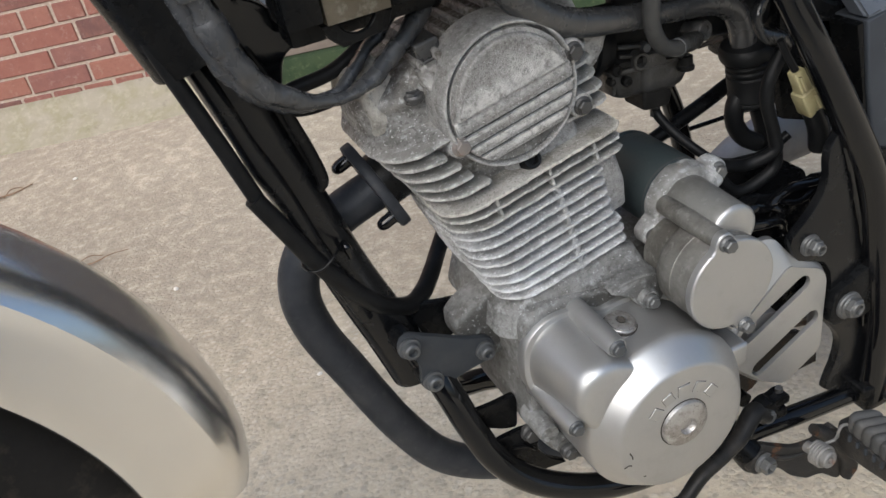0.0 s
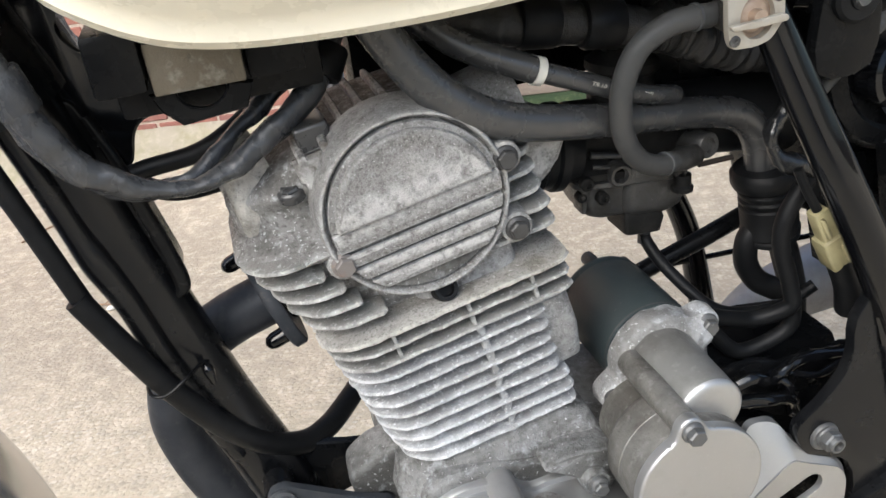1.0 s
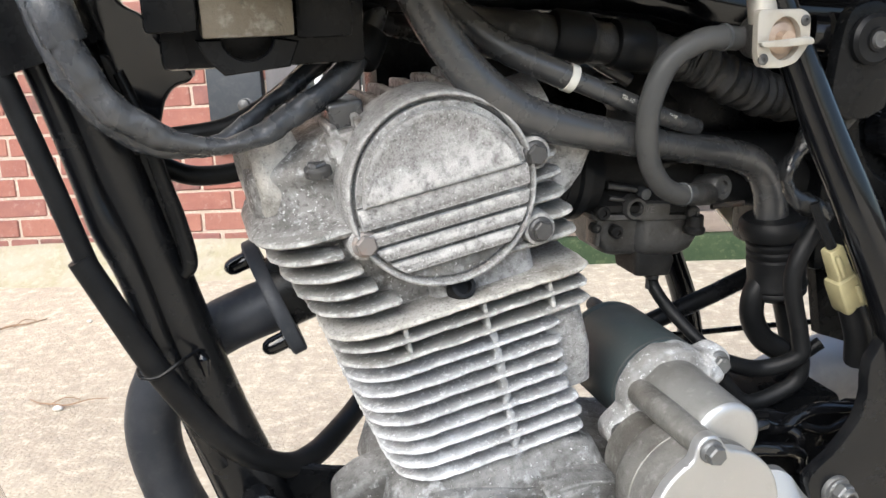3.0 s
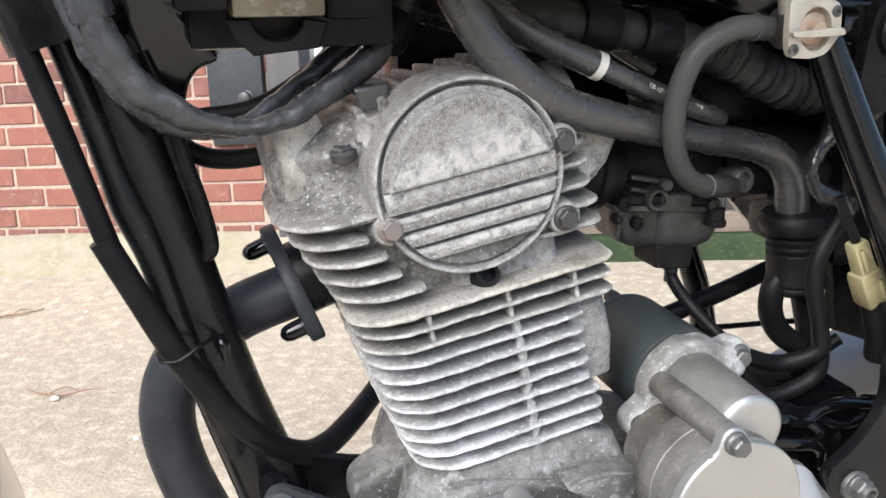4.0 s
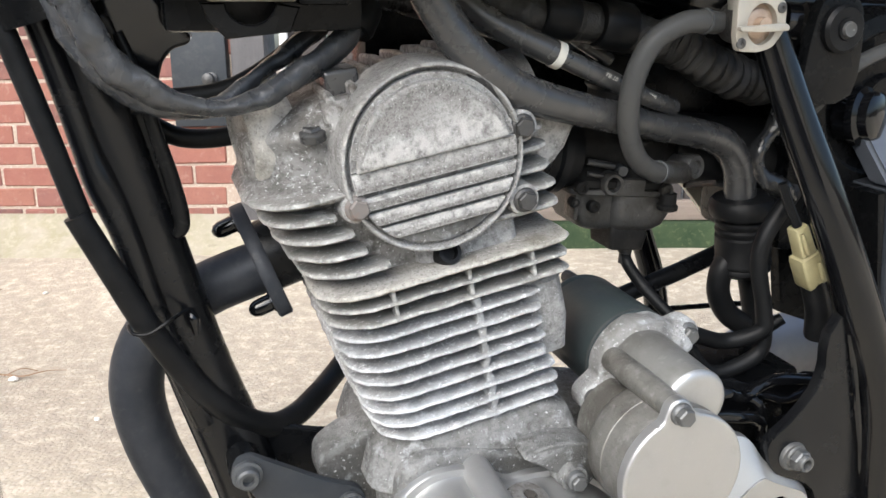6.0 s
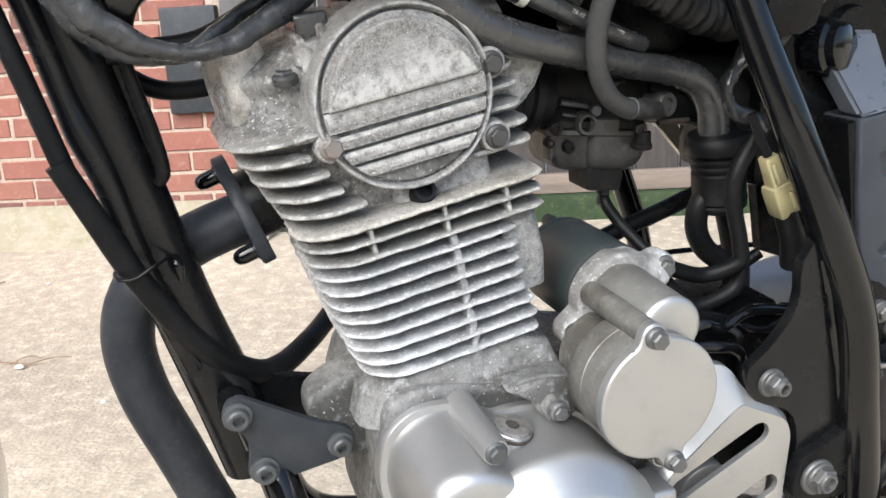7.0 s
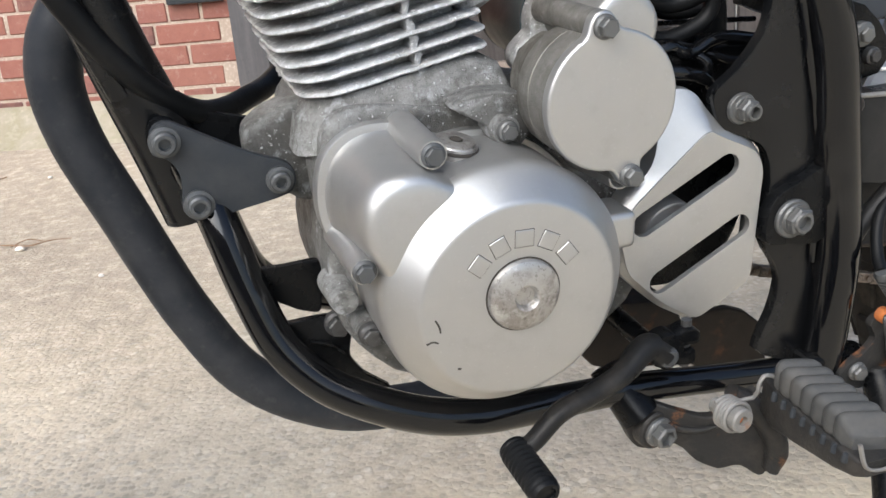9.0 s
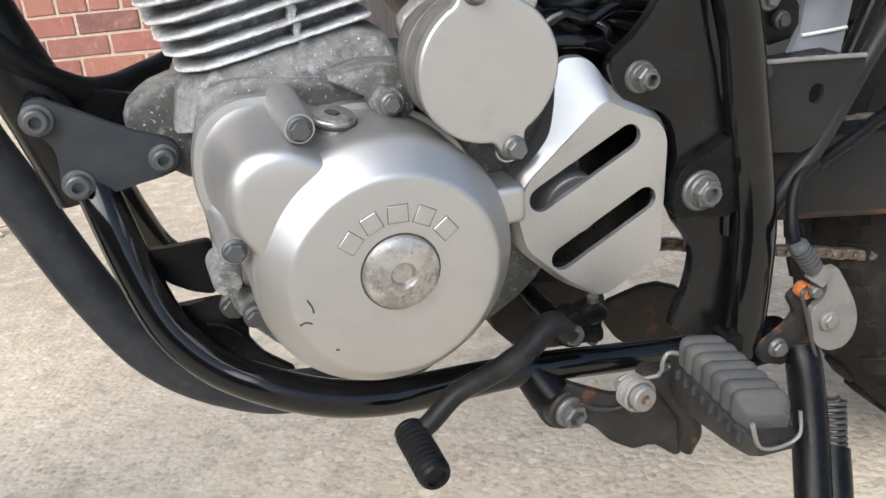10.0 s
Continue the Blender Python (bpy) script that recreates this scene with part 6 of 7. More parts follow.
vent = hose("crankcase_breather", [(-0.0763, 0.1147, 0.3751), (-0.0545, 0.1119, 0.3352), (-0.0324, 0.1103, 0.3088), (-0.0032, 0.1127, 0.2912), (0.0441, 0.1231, 0.2777), (0.1031, 0.1425, 0.2635), (0.1430, 0.1530, 0.2546), (0.1675, 0.1570, 0.2448), (0.1800, 0.1570, 0.2260), (0.1835, 0.1560, 0.2000)], (0.0105, 0.0105, 0.0108, 0.0105, 0.0098, 0.0095, 0.0098, 0.0105, 0.0108, 0.011), hose_grey, "grey rubber breather hose into a bellows", 20)
bm = bmesh.new()
prof = [(0, 0.011), (0.001, 0.0208), (0.004, 0.0232), (0.0105, 0.0234), (0.0135, 0.0222), (0.0145, 0.0195)]
for k in range(3):
    prof += [(0.0165 + 0.0055 * k, 0.0178), (0.018 + 0.0055 * k, 0.0192), (0.0202 + 0.0055 * k, 0.0192)]
prof += [(0.034, 0.0192), (0.046, 0.0190), (0.0475, 0.0198), (0.0495, 0.0198), (0.051, 0.0185), (0.0525, 0.0194), (0.0545, 0.0192), (0.0580, 0.015), (0.059, 0.010), (0.059, 0.001)]
lathe(bm, (0.1855, 0.156, 0.2100), (0.12, 0, -1), prof, 40)
part("bellows", bm, rubber, vent, "black ribbed rubber bellows")
cool = hose("vacuum_hose", [(-0.05, 0.15, 0.36), (-0.02, 0.136, 0.331), (0.022, 0.125, 0.310)], 0.0076, hose_grey, "grey hose with a white band and printed code", 18)
bm = bmesh.new()
tube(bm, [(0.021, 0.1252, 0.3105), (0.062, 0.125, 0.293), (0.088, 0.131, 0.283), (0.112, 0.142, 0.275)], (0.0058, 0.0056, 0.0056, 0.0054), 16)
part("inner_hose", bm, hose_grey, cool)
bm = bmesh.new()
lathe(bm, (0.021, 0.1252, 0.3105), (0.92, 0.0, -0.39), ((-0.0024, 0.0079), (0.0024, 0.0079), (0.0026, 0.0074)), 22)
part("white_band", bm, white_mark, cool, "white paint band")


def hose_print(text, at, right, up, size, parent, material=None, name="printed_code"):
    """Small printed characters on a hose, as a flat mesh."""
    cu = bpy.data.curves.new("print", "FONT")
    cu.body, cu.size, cu.align_x, cu.align_y = text, size, "CENTER", "CENTER"
    tmp = bpy.data.objects.new("print", cu)
    me = bpy.data.meshes.new_from_object(tmp)
    bpy.data.objects.remove(tmp)
    bpy.data.curves.remove(cu)
    me.materials.append(material or white_mark)
    ob = new(name, me)
    r, u = Vector(right).normalized(), Vector(up)
    u = (u - r * u.dot(r)).normalized()
    m = Matrix((r, u, r.cross(u))).transposed().to_4x4()
    m.translation = Vector(at)
    ob.parent, ob.matrix_local = parent, m
    return ob


hose_print("T8-10", (0.0535, 0.1188, 0.2978), (0.92, 0.0, -0.39), (0.3, -0.35, 0.9), 0.0038, cool)
hose_print("0408", (0.0855, 0.1243, 0.2854), (0.9, 0.18, -0.36), (0.3, -0.35, 0.9), 0.0034, cool)
line = smooth_points([(-0.05, 0.165, 0.345), (0.008, 0.15, 0.333), (0.049, 0.146, 0.327), (0.091, 0.141, 0.318), (0.112, 0.141, 0.311)], 26)
bm = bmesh.new()
tube(bm, line, [0.0118 + 0.0009 * ((i % 7) / 7.0) + 0.0008 * math.sin(i * 0.31) for i in range(len(line))], 20, 1)
roughen(bm, 0.0013, 90)
harness = part("taped_harness", bm, tape_black, bike, "tape-wrapped black harness under the tank", 60)
for x, z, y in ((0.03, 0.331, 0.147), (0.066, 0.325, 0.143)):
    bm = bmesh.new()
    lathe(bm, (x, y, z), (1, 0, -0.15), ((-0.011, 0.0135), (-0.009, 0.0148), (0.009, 0.0148), (0.011, 0.0135)), 20)
    part("rubber_strap", bm, rubber, harness)
fuel = hose("fuel_hose", [(0.1083, 0.1010, 0.3290), (0.0961, 0.0989, 0.3300), (0.0839, 0.0999, 0.3284), (0.0681, 0.1029, 0.3177), (0.0611, 0.1077, 0.2952), (0.0653, 0.1156, 0.2679), (0.0785, 0.1240, 0.2476), (0.0950, 0.1310, 0.2375), (0.1100, 0.1390, 0.2345)], 0.0064, fuel_rubber, "grey fuel hose looping to the carburettor", 18)
for at, d in (((0.0990, 0.0995, 0.3300), (1, 0.15, -0.05)), ((0.1010, 0.1345, 0.2360), (1, 0.5, -0.2))):
    bm = bmesh.new()
    lathe(bm, at, d, ((-0.0011, 0.0066), (-0.0008, 0.0074), (0.0008, 0.0074), (0.0011, 0.0066)), 18)
    part("clamp", bm, zinc_dark, fuel, "wire hose clamp")
bm = bmesh.new()
lathe(bm, (0.1050, 0.1005, 0.3295), (1, 0.15, 0), ((0, 0.006), (0.012, 0.006), (0.013, 0.0045), (0.03, 0.0045)), 14)
part("spigot", bm, dark_bolt, fuel)
for nm, pts, r in (("drain_hose", [(0.190, 0.112, 0.225), (0.180, 0.11, 0.213), (0.169, 0.11, 0.194), (0.167, 0.11, 0.175), (0.176, 0.11, 0.143), (0.176, 0.11, 0.128), (0.155, 0.12, 0.119), (0.126, 0.12, 0.129)], 0.0056),
                   ("drain_hose", [(0.172, 0.113, 0.165), (0.177, 0.112, 0.143), (0.180, 0.112, 0.114), (0.163, 0.115, 0.101), (0.143, 0.118, 0.099), (0.126, 0.12, 0.118)], 0.0054),
                   ("drain_hose", [(0.180, 0.156, 0.165), (0.174, 0.156, 0.155), (0.174, 0.156, 0.139), (0.183, 0.156, 0.123), (0.199, 0.156, 0.111)], 0.0082),
                   ("drain_hose", [(0.200, 0.158, 0.155), (0.204, 0.16, 0.147), (0.214, 0.16, 0.112), (0.217, 0.16, 0.085), (0.221, 0.16, 0.05)], 0.0098),
                   ("overflow_hose", [(0.1110, 0.182, 0.171), (0.1120, 0.180, 0.160), (0.119, 0.162, 0.144), (0.138, 0.14, 0.122), (0.166, 0.14, 0.110), (0.19, 0.135, 0.112), (0.21, 0.13, 0.125)], 0.0043)):
    hose(nm, pts, r, rubber, "black rubber drain hose")
hose("wrinkled_sleeve", [(0.178, 0.118, 0.279), (0.1700, 0.116, 0.2640), (0.1600, 0.114, 0.2540), (0.1570, 0.112, 0.2440), (0.1610, 0.111, 0.2350), (0.1710, 0.111, 0.2285), (0.1830, 0.114, 0.2225), (0.1900, 0.119, 0.2120)], (0.0085, 0.0088, 0.0075, 0.0052, 0.0062, 0.0085, 0.0088, 0.0075), black_sleeve, "wrinkled black vinyl sleeve folded in a loop", 24, 12, 0.0024, 0.7)
bm = bmesh.new()
tube(bm, [(0.115, 0.2, 0.124), (0.134, 0.2, 0.130), (0.171, 0.2, 0.141), (0.215, 0.2, 0.156)], 0.0068, 16)
part("cross_tube", bm, satin_black, bike, "black cross tube behind the engine")
bm = bmesh.new()
tube(bm, [(0.16, 0.27, 0.082), (0.211, 0.27, 0.079), (0.271, 0.27, 0.076), (0.337, 0.27, 0.072)], 0.0024, 8)
part("far_rod", bm, satin_black, bike, "thin black rod on the far side")

# dark clutter under the tank on the far side
for nm, pts, r in (("far_cable", [(-0.09, 0.23, 0.36), (0.0, 0.235, 0.34), (0.1, 0.24, 0.31), (0.2, 0.25, 0.29)], 0.010), ("far_cable", [(-0.1, 0.2, 0.35), (0.0, 0.21, 0.325), (0.08, 0.215, 0.305), (0.16, 0.22, 0.30)], 0.008),
                   ("far_cable", [(0.02, 0.19, 0.36), (0.06, 0.192, 0.32), (0.09, 0.184, 0.30)], 0.005)):
    hose(nm, pts, r, hose_grey, "dusty black cable on the far side of the head")
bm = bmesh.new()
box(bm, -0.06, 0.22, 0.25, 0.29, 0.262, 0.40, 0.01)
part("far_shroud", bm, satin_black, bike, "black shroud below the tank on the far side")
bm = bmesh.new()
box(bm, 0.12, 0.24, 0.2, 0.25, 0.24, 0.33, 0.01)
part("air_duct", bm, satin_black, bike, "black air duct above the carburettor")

# corrugated sleeve
bm = bmesh.new()
line = smooth_points([(0.098, 0.1405, 0.3180), (0.108, 0.1405, 0.3140), (0.133, 0.142, 0.3020), (0.160, 0.148, 0.2920), (0.193, 0.158, 0.284)], 22)
tube(bm, line, [0.0128 + (0.0012 if (i // 3) % 2 else -0.0009) + 0.0006 * math.sin(i * 0.7) for i in range(len(line))], 22, 1)
roughen(bm, 0.0016, 85, 2.0)
part("corrugated_sleeve", bm, tape_black, bike, "black corrugated cable sleeve", 60)

# cable connector
bm = bmesh.new()
cd = Vector((0.42, 0.0, -0.9)).normalized()


def block_ring(s, w, d, o=Vector((0.172, 0.086, 0.208))):
    sd = Vector((0.9, 0, 0.42))
    return [o + cd * s + sd * a + Vector((0, 1, 0)) * b for a, b in rounded(-w, w, -d, d, (0.0015,) * 4, 3)]


bridge(bm, [block_ring(s, w, d) for s, w, d in ((0, 0.0045, 0.0045), (0.001, 0.0051, 0.005), (0.02, 0.0056, 0.0054), (0.021, 0.0074, 0.0068), (0.024, 0.0080, 0.0073), (0.041, 0.0079, 0.0073), (0.043, 0.0072, 0.0064))])
connector = part("wire_connector", bm, connector_nylon, bike, "yellowed nylon wire connector")
bm = bmesh.new()
tube(bm, [Vector((0.172, 0.086, 0.208)) + cd * 0.04, Vector((0.172, 0.087, 0.208)) + cd * 0.065, (0.205, 0.09, 0.13)], (0.0075, 0.0085, 0.009), 12)
part("boot", bm, rubber, connector)
for s0, s1, off in ((0.003, 0.018, -0.002), (0.026, 0.039, 0.003)):
    bm = bmesh.new()
    bridge(bm, [block_ring(s, w, 0.002, Vector((0.172 + off, 0.0803 if s0 < 0.02 else 0.0784, 0.208 + off * 0.4))) for s, w in ((s0, 0.001), (s0 + 0.001, 0.0016), (s1 - 0.001, 0.0016), (s1, 0.001))])
    part("latch_rib", bm, connector_nylon, connector)
bm = bmesh.new()
tube(bm, [(0.160, 0.09, 0.235), (0.165, 0.088, 0.222), (0.172, 0.086, 0.208)], 0.003, 8)
part("lead", bm, rubber, connector)

# ---- carburettor ----
def K(a, y, c):
    """Carburettor axes (rearward, across, up) to the bike's own axes."""
    return Vector((0.0555 + 0.9957 * a + 0.0925 * c, y, 0.2215 - 0.0925 * a + 0.9957 * c))


def k_block(rows, r, n=4):
    """Rounded block lofted upwards through rows of (c, a0, a1, y0, y1)."""
    b = bmesh.new()
    bridge(b, [[K(a, y, c) for a, y in rounded(a0, a1, y0, y1, (r,) * 4, n)] for c, a0, a1, y0, y1 in rows])
    return b


bm = bmesh.new()
lathe(bm, K(-0.012, 0.190, 0.024), K(1, 0, 0) - K(0, 0, 0), ((0, 0.017), (0.014, 0.017), (0.016, 0.0215), (0.06, 0.0215), (0.066, 0.024), (0.080, 0.024), (0.084, 0.021), (0.094, 0.021)), 32)
roughen(bm, 0.0006, 80)
carb = part("carburettor", bm, carb_grime, bike, "grimy grey carburettor with an oily black body")
part("flange_plate", k_block([(-0.0045, 0.001, 0.0775, 0.163, 0.222), (-0.0038, 0.0, 0.0785, 0.162, 0.223), (-0.0008, 0.0, 0.0785, 0.162, 0.223), (-0.0002, 0.0012, 0.0772, 0.1632, 0.222)], 0.006), carb_alloy, carb, "float bowl flange")
part("body_flange", k_block([(0.0004, 0.0012, 0.0765, 0.1635, 0.222), (0.0010, 0.0004, 0.0775, 0.1625, 0.223), (0.0052, 0.0004, 0.0775, 0.1625, 0.223), (0.0075, 0.003, 0.074, 0.166, 0.22), (0.016, 0.010, 0.068, 0.171, 0.214)], 0.006), carb_grime, carb)
part("float_bowl", k_block([(-0.0040, 0.0345, 0.0825, 0.1640, 0.219), (-0.0170, 0.0347, 0.0820, 0.1642, 0.218), (-0.0245, 0.0357, 0.0792, 0.1655, 0.216), (-0.0290, 0.0380, 0.0740, 0.1685, 0.213), (-0.0315, 0.0425, 0.0670, 0.1730, 0.208), (-0.0322, 0.044, 0.058, 0.178, 0.203)][::-1], 0.0095, 6), carb_alloy, carb, "rounded grey float bowl")
part("bowl_step", k_block([(-0.0302, 0.020, 0.045, 0.1745, 0.205), (-0.0275, 0.0140, 0.045, 0.1715, 0.21), (-0.0220, 0.0110, 0.045, 0.1700, 0.214), (-0.0042, 0.0055, 0.043, 0.1690, 0.216)], 0.006, 5), carb_alloy, carb)
part("bowl_rib", k_block([(-0.0215, 0.0062, 0.0092, 0.1655, 0.18), (-0.0045, 0.0045, 0.0090, 0.1640, 0.18)], 0.001, 2), carb_alloy, carb)
part("drain_block", k_block([(-0.0440, 0.0410, 0.0650, 0.170, 0.198), (-0.0432, 0.0400, 0.0662, 0.169, 0.199), (-0.0330, 0.0380, 0.0675, 0.168, 0.2), (-0.0270, 0.0390, 0.0655, 0.170, 0.198)], 0.003), carb_grime, carb, "oily drain block under the bowl")
bm = bmesh.new()
lathe(bm, K(0.060, 0.182, -0.043), K(0, 0, -1) - K(0, 0, 0), ((0, 0.0052), (0.006, 0.0050), (0.007, 0.0038), (0.014, 0.0036)), 18)
part("drain_nipple", bm, dark_bolt, carb)
bm = bmesh.new()
lathe(bm, K(0.0285, 0.172, 0.0040), (0, -1, 0), ((0, 0.0080), (0.012, 0.0078), (0.0135, 0.0068), (0.0135, 0.0050), (0.006, 0.0046), (0.006, 0.0004)), 24)
part("screw_boss", bm, carb_alloy, carb, "hollow screw boss")
part("name_tag", k_block([(-0.0016, 0.0325, 0.0540, 0.1604, 0.166), (0.0070, 0.0325, 0.0540, 0.1608, 0.166), (0.0078, 0.0332, 0.0532, 0.1616, 0.166)], 0.0008, 2), carb_alloy, carb)
hose_print("VE", K(0.0385, 0.1600, 0.0030), (0.9957, 0, -0.0925), (0.0925, 0.0, 0.9957), 0.0064, carb, zinc, "cast_letters")
for a, c, r, y, mt in ((0.0055, -0.010, 0.0036, 0.1700, carb_grime), (0.020, -0.0125, 0.0042, 0.1690, carb_grime), (0.0705, 0.0012, 0.0046, 0.1640, carb_alloy), (0.006, 0.0010, 0.0046, 0.1640, carb_grime)):
    bm = bmesh.new()
    lathe(bm, K(a, y, c), (0, -1, 0), ((0, r), (0.005, r), (0.006, r * 0.8), (0.006, r * 0.45), (0.0045, r * 0.4), (0.0045, 0.0002)), 16)
    part("bowl_screw", bm, mt, carb)
for pts, r, mt in (([K(0.010, 0.166, 0.0175), K(0.024, 0.165, 0.0160), K(0.030, 0.165, 0.0150)], 0.0023, carb_alloy), ([K(0.012, 0.166, 0.0095), K(0.025, 0.164, 0.0082)], 0.0017, carb_alloy), ([K(0.045, 0.170, 0.030), K(0.058, 0.170, 0.0310)], 0.0032, carb_alloy), ([K(0.066, 0.170, 0.035), K(0.067, 0.170, 0.0220)], 0.0016, carb_alloy)):
    bm = bmesh.new()
    tube(bm, pts, r, 10)
    part("linkage_rod", bm, mt, carb)
bm = bmesh.new()
lathe(bm, K(0.0365, 0.170, 0.0125), (0, -1, 0), ((0, 0.0042), (0.006, 0.0042), (0.0072, 0.0034), (0.0072, 0.0003)), 18)
part("idle_screw", bm, zinc_dark, carb, "grey idle screw")
bm = bmesh.new()
tube(bm, [(0.1040, 0.1360, 0.2355), (0.1165, 0.1420, 0.2330), (0.1300, 0.1500, 0.2300)], (0.0062, 0.0074, 0.0066), 16)
roughen(bm, 0.0006, 160)
part("fuel_inlet", bm, carb_alloy, carb, "corroded fuel inlet")
bm = bmesh.new()
lathe(bm, K(0.0840, 0.158, 0.0185), (0.25, -1, 0.1), ((-0.02, 0.0085), (0.004, 0.0085), (0.0055, 0.0076), (0.0055, 0.0046), (0.0035, 0.0042), (0.0035, 0.0004)), 22)
part("inlet_boss", bm, carb_alloy, carb)
bm = bmesh.new()
lathe(bm, K(0.0725, 0.160, -0.0005), K(0.05, 0, -1) - K(0, 0, 0), ((0, 0.0055), (0.007, 0.0058), (0.0085, 0.0072), (0.0115, 0.0070), (0.0125, 0.005)), 16)
part("mixture_knob", bm, carb_grime, carb, "black ribbed knob")
bm = bmesh.new()
tube(bm, [K(0.080, 0.155, 0.0062), K(0.104, 0.155, 0.0085)], 0.0019, 8)
part("choke_rod", bm, rusty_steel, carb, "rusty choke rod")
bm = bmesh.new()
lathe(bm, (0.016, 0.178, 0.248), (0.97, 0, -0.12), ((0, 0.0235), (0.008, 0.0255), (0.014, 0.0285), (0.018, 0.0285), (0.020, 0.0262), (0.026, 0.0262), (0.028, 0.0282), (0.0335, 0.0282), (0.035, 0.024), (0.044, 0.023)), 36)
part("inlet_rubber", bm, rubber, carb, "black rubber inlet with clamp")
bm = bmesh.new()
lathe(bm, K(0.040, 0.190, 0.040), K(0, 0, 1) - K(0, 0, 0), ((0, 0.021), (0.022, 0.021), (0.025, 0.0235), (0.030, 0.0235), (0.034, 0.018), (0.046, 0.014)), 28)
part("slide_top", bm, carb_grime, carb)
bm = bmesh.new()
lathe(bm, K(0.078, 0.190, 0.026), K(1, 0, -0.02) - K(0, 0, 0), ((0, 0.0245), (0.05, 0.0255), (0.1, 0.030)), 28)
part("air_boot", bm, rubber, carb, "black air filter boot")
# ---- fuel tap, coil, covers, tank ----
bm = bmesh.new()
hole = [(0.1205 + 0.0098 * math.cos(radians(a)), 0.3294 + 0.0112 * math.sin(radians(a))) for a in range(0, 360, 15)]
prism(bm, corners([(0.1032, 0.3444), (0.1310, 0.3440), (0.1356, 0.3404), (0.1363, 0.3264), (0.1287, 0.3164), (0.1194, 0.3142), (0.1065, 0.3149), (0.1042, 0.3220)], 0.003, 3), 0.080, 0.0845, 0.0009, 2, 0, (hole,))
tap = part("fuel_tap", bm, petcock_metal, bike, "pale metal fuel tap plate with a copper dial")
tap.location += Vector((0.0022, 0, 0))
bm = bmesh.new()
lathe(bm, (0.1205, 0.0875, 0.3294), (0, -1, 0), ((0, 0.0118), (0.003, 0.0116), (0.0035, 0.009), (0.0042, 0.0086), (0.0048, 0.0078), (0.0048, 0.0005)), 28)
part("dial", bm, copper, tap, "worn copper dial")
bm = bmesh.new()
prism(bm, corners([(0.1020, 0.3284), (0.1135, 0.3290), (0.1328, 0.3302), (0.1351, 0.3284), (0.1346, 0.3261), (0.1155, 0.3255), (0.1035, 0.3257)], 0.0015, 2), 0.0745, 0.0775, 0.0009, 2, 0)
part("lever", bm, petcock_metal, tap)
bm = bmesh.new()
lathe(bm, (0.1205, 0.084, 0.3294), (0, -1, 0), ((0, 0.004), (0.007, 0.004)), 14)
part("lever_pin", bm, copper, tap)
for x, z in ((0.1323, 0.3382), (0.1079, 0.3192)):
    bm = bmesh.new()
    lathe(bm, (x, 0.0805, z), (0, -1, 0), ((0, 0.003), (0.001, 0.003), (0.0014, 0.0024), (0.0014, 0.0012), (0.0006, 0.001), (0.0006, 0.0002)), 14)
    part("screw", bm, dark_bolt, tap)
bm = bmesh.new()
lathe(bm, (0.1205, 0.105, 0.3294), (0, -1, 0), ((0, 0.012), (0.018, 0.013)), 24)
part("tap_body", bm, carb_alloy, tap)
bm = bmesh.new()
tube(bm, [(0.118, 0.095, 0.335), (0.116, 0.1, 0.365), (0.115, 0.11, 0.4)], 0.008, 12)
part("tap_stem", bm, petcock_metal, tap)
bm = bmesh.new()
box(bm, -0.171, -0.129, 0.105, 0.14, 0.340, 0.364, 0.0015)
roughen(bm, 0.0006, 100)
coil_ob = part("ignition_coil", bm, coil_metal, bike, "corroded laminated ignition coil")
bm = bmesh.new()
box(bm, -0.196, -0.1725, 0.102, 0.145, 0.343, 0.372, 0.003)
part("coil_body", bm, satin_black, coil_ob)
bm = bmesh.new()
box(bm, -0.1275, -0.1, 0.11, 0.15, 0.338, 0.366, 0.003)
part("coil_end", bm, satin_black, coil_ob)
bm = bmesh.new()
prism(bm, [(-0.174, 0.339)] + [(-0.150 + 0.012 * math.cos(radians(a)), 0.339 + 0.0105 * math.sin(radians(a))) for a in range(180, 361, 20)] + [(-0.126, 0.337), (-0.131, 0.325), (-0.162, 0.322), (-0.170, 0.33)], 0.113, 0.117, 0.0008, 1)
part("coil_bracket", bm, satin_black, coil_ob, "black bracket with a half-round notch")
# black block put behind the bracket to stand for the dark in its notch
bm = bmesh.new()
box(bm, -0.19, -0.09, 0.13, 0.16, 0.324, 0.372, 0.004)
part("coil_mount_backing", bm, satin_black, coil_ob)

# side cover and round filter housing behind the rear tube
bm = bmesh.new()
prism(bm, [(0.2470, 0.2235), (0.2790, 0.2295), (0.330, 0.236), (0.356, 0.100), (0.318, 0.103), (0.272, 0.095), (0.2650, 0.112), (0.2560, 0.160)], 0.0905, 0.125, 0.003, 3, 0, ([(0.2695, 0.1985), (0.2745, 0.2010), (0.310, 0.2010), (0.310, 0.1800), (0.2920, 0.1780), (0.2735, 0.1850)], [(0.2790, 0.1290), (0.2850, 0.1235), (0.310, 0.1430), (0.310, 0.1570), (0.2960, 0.1500)]))
side_cover = part("side_cover", bm, panel_plastic, bike, "blue-grey plastic side cover with pressed recesses")
bm = bmesh.new()
prism(bm, [(0.264, 0.210), (0.316, 0.210), (0.326, 0.115), (0.276, 0.113)], 0.0955, 0.1005, 0.0008, 1)
part("recess_floor", bm, panel_plastic, side_cover)
# black strip that stands for the shadow gap along the cover
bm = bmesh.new()
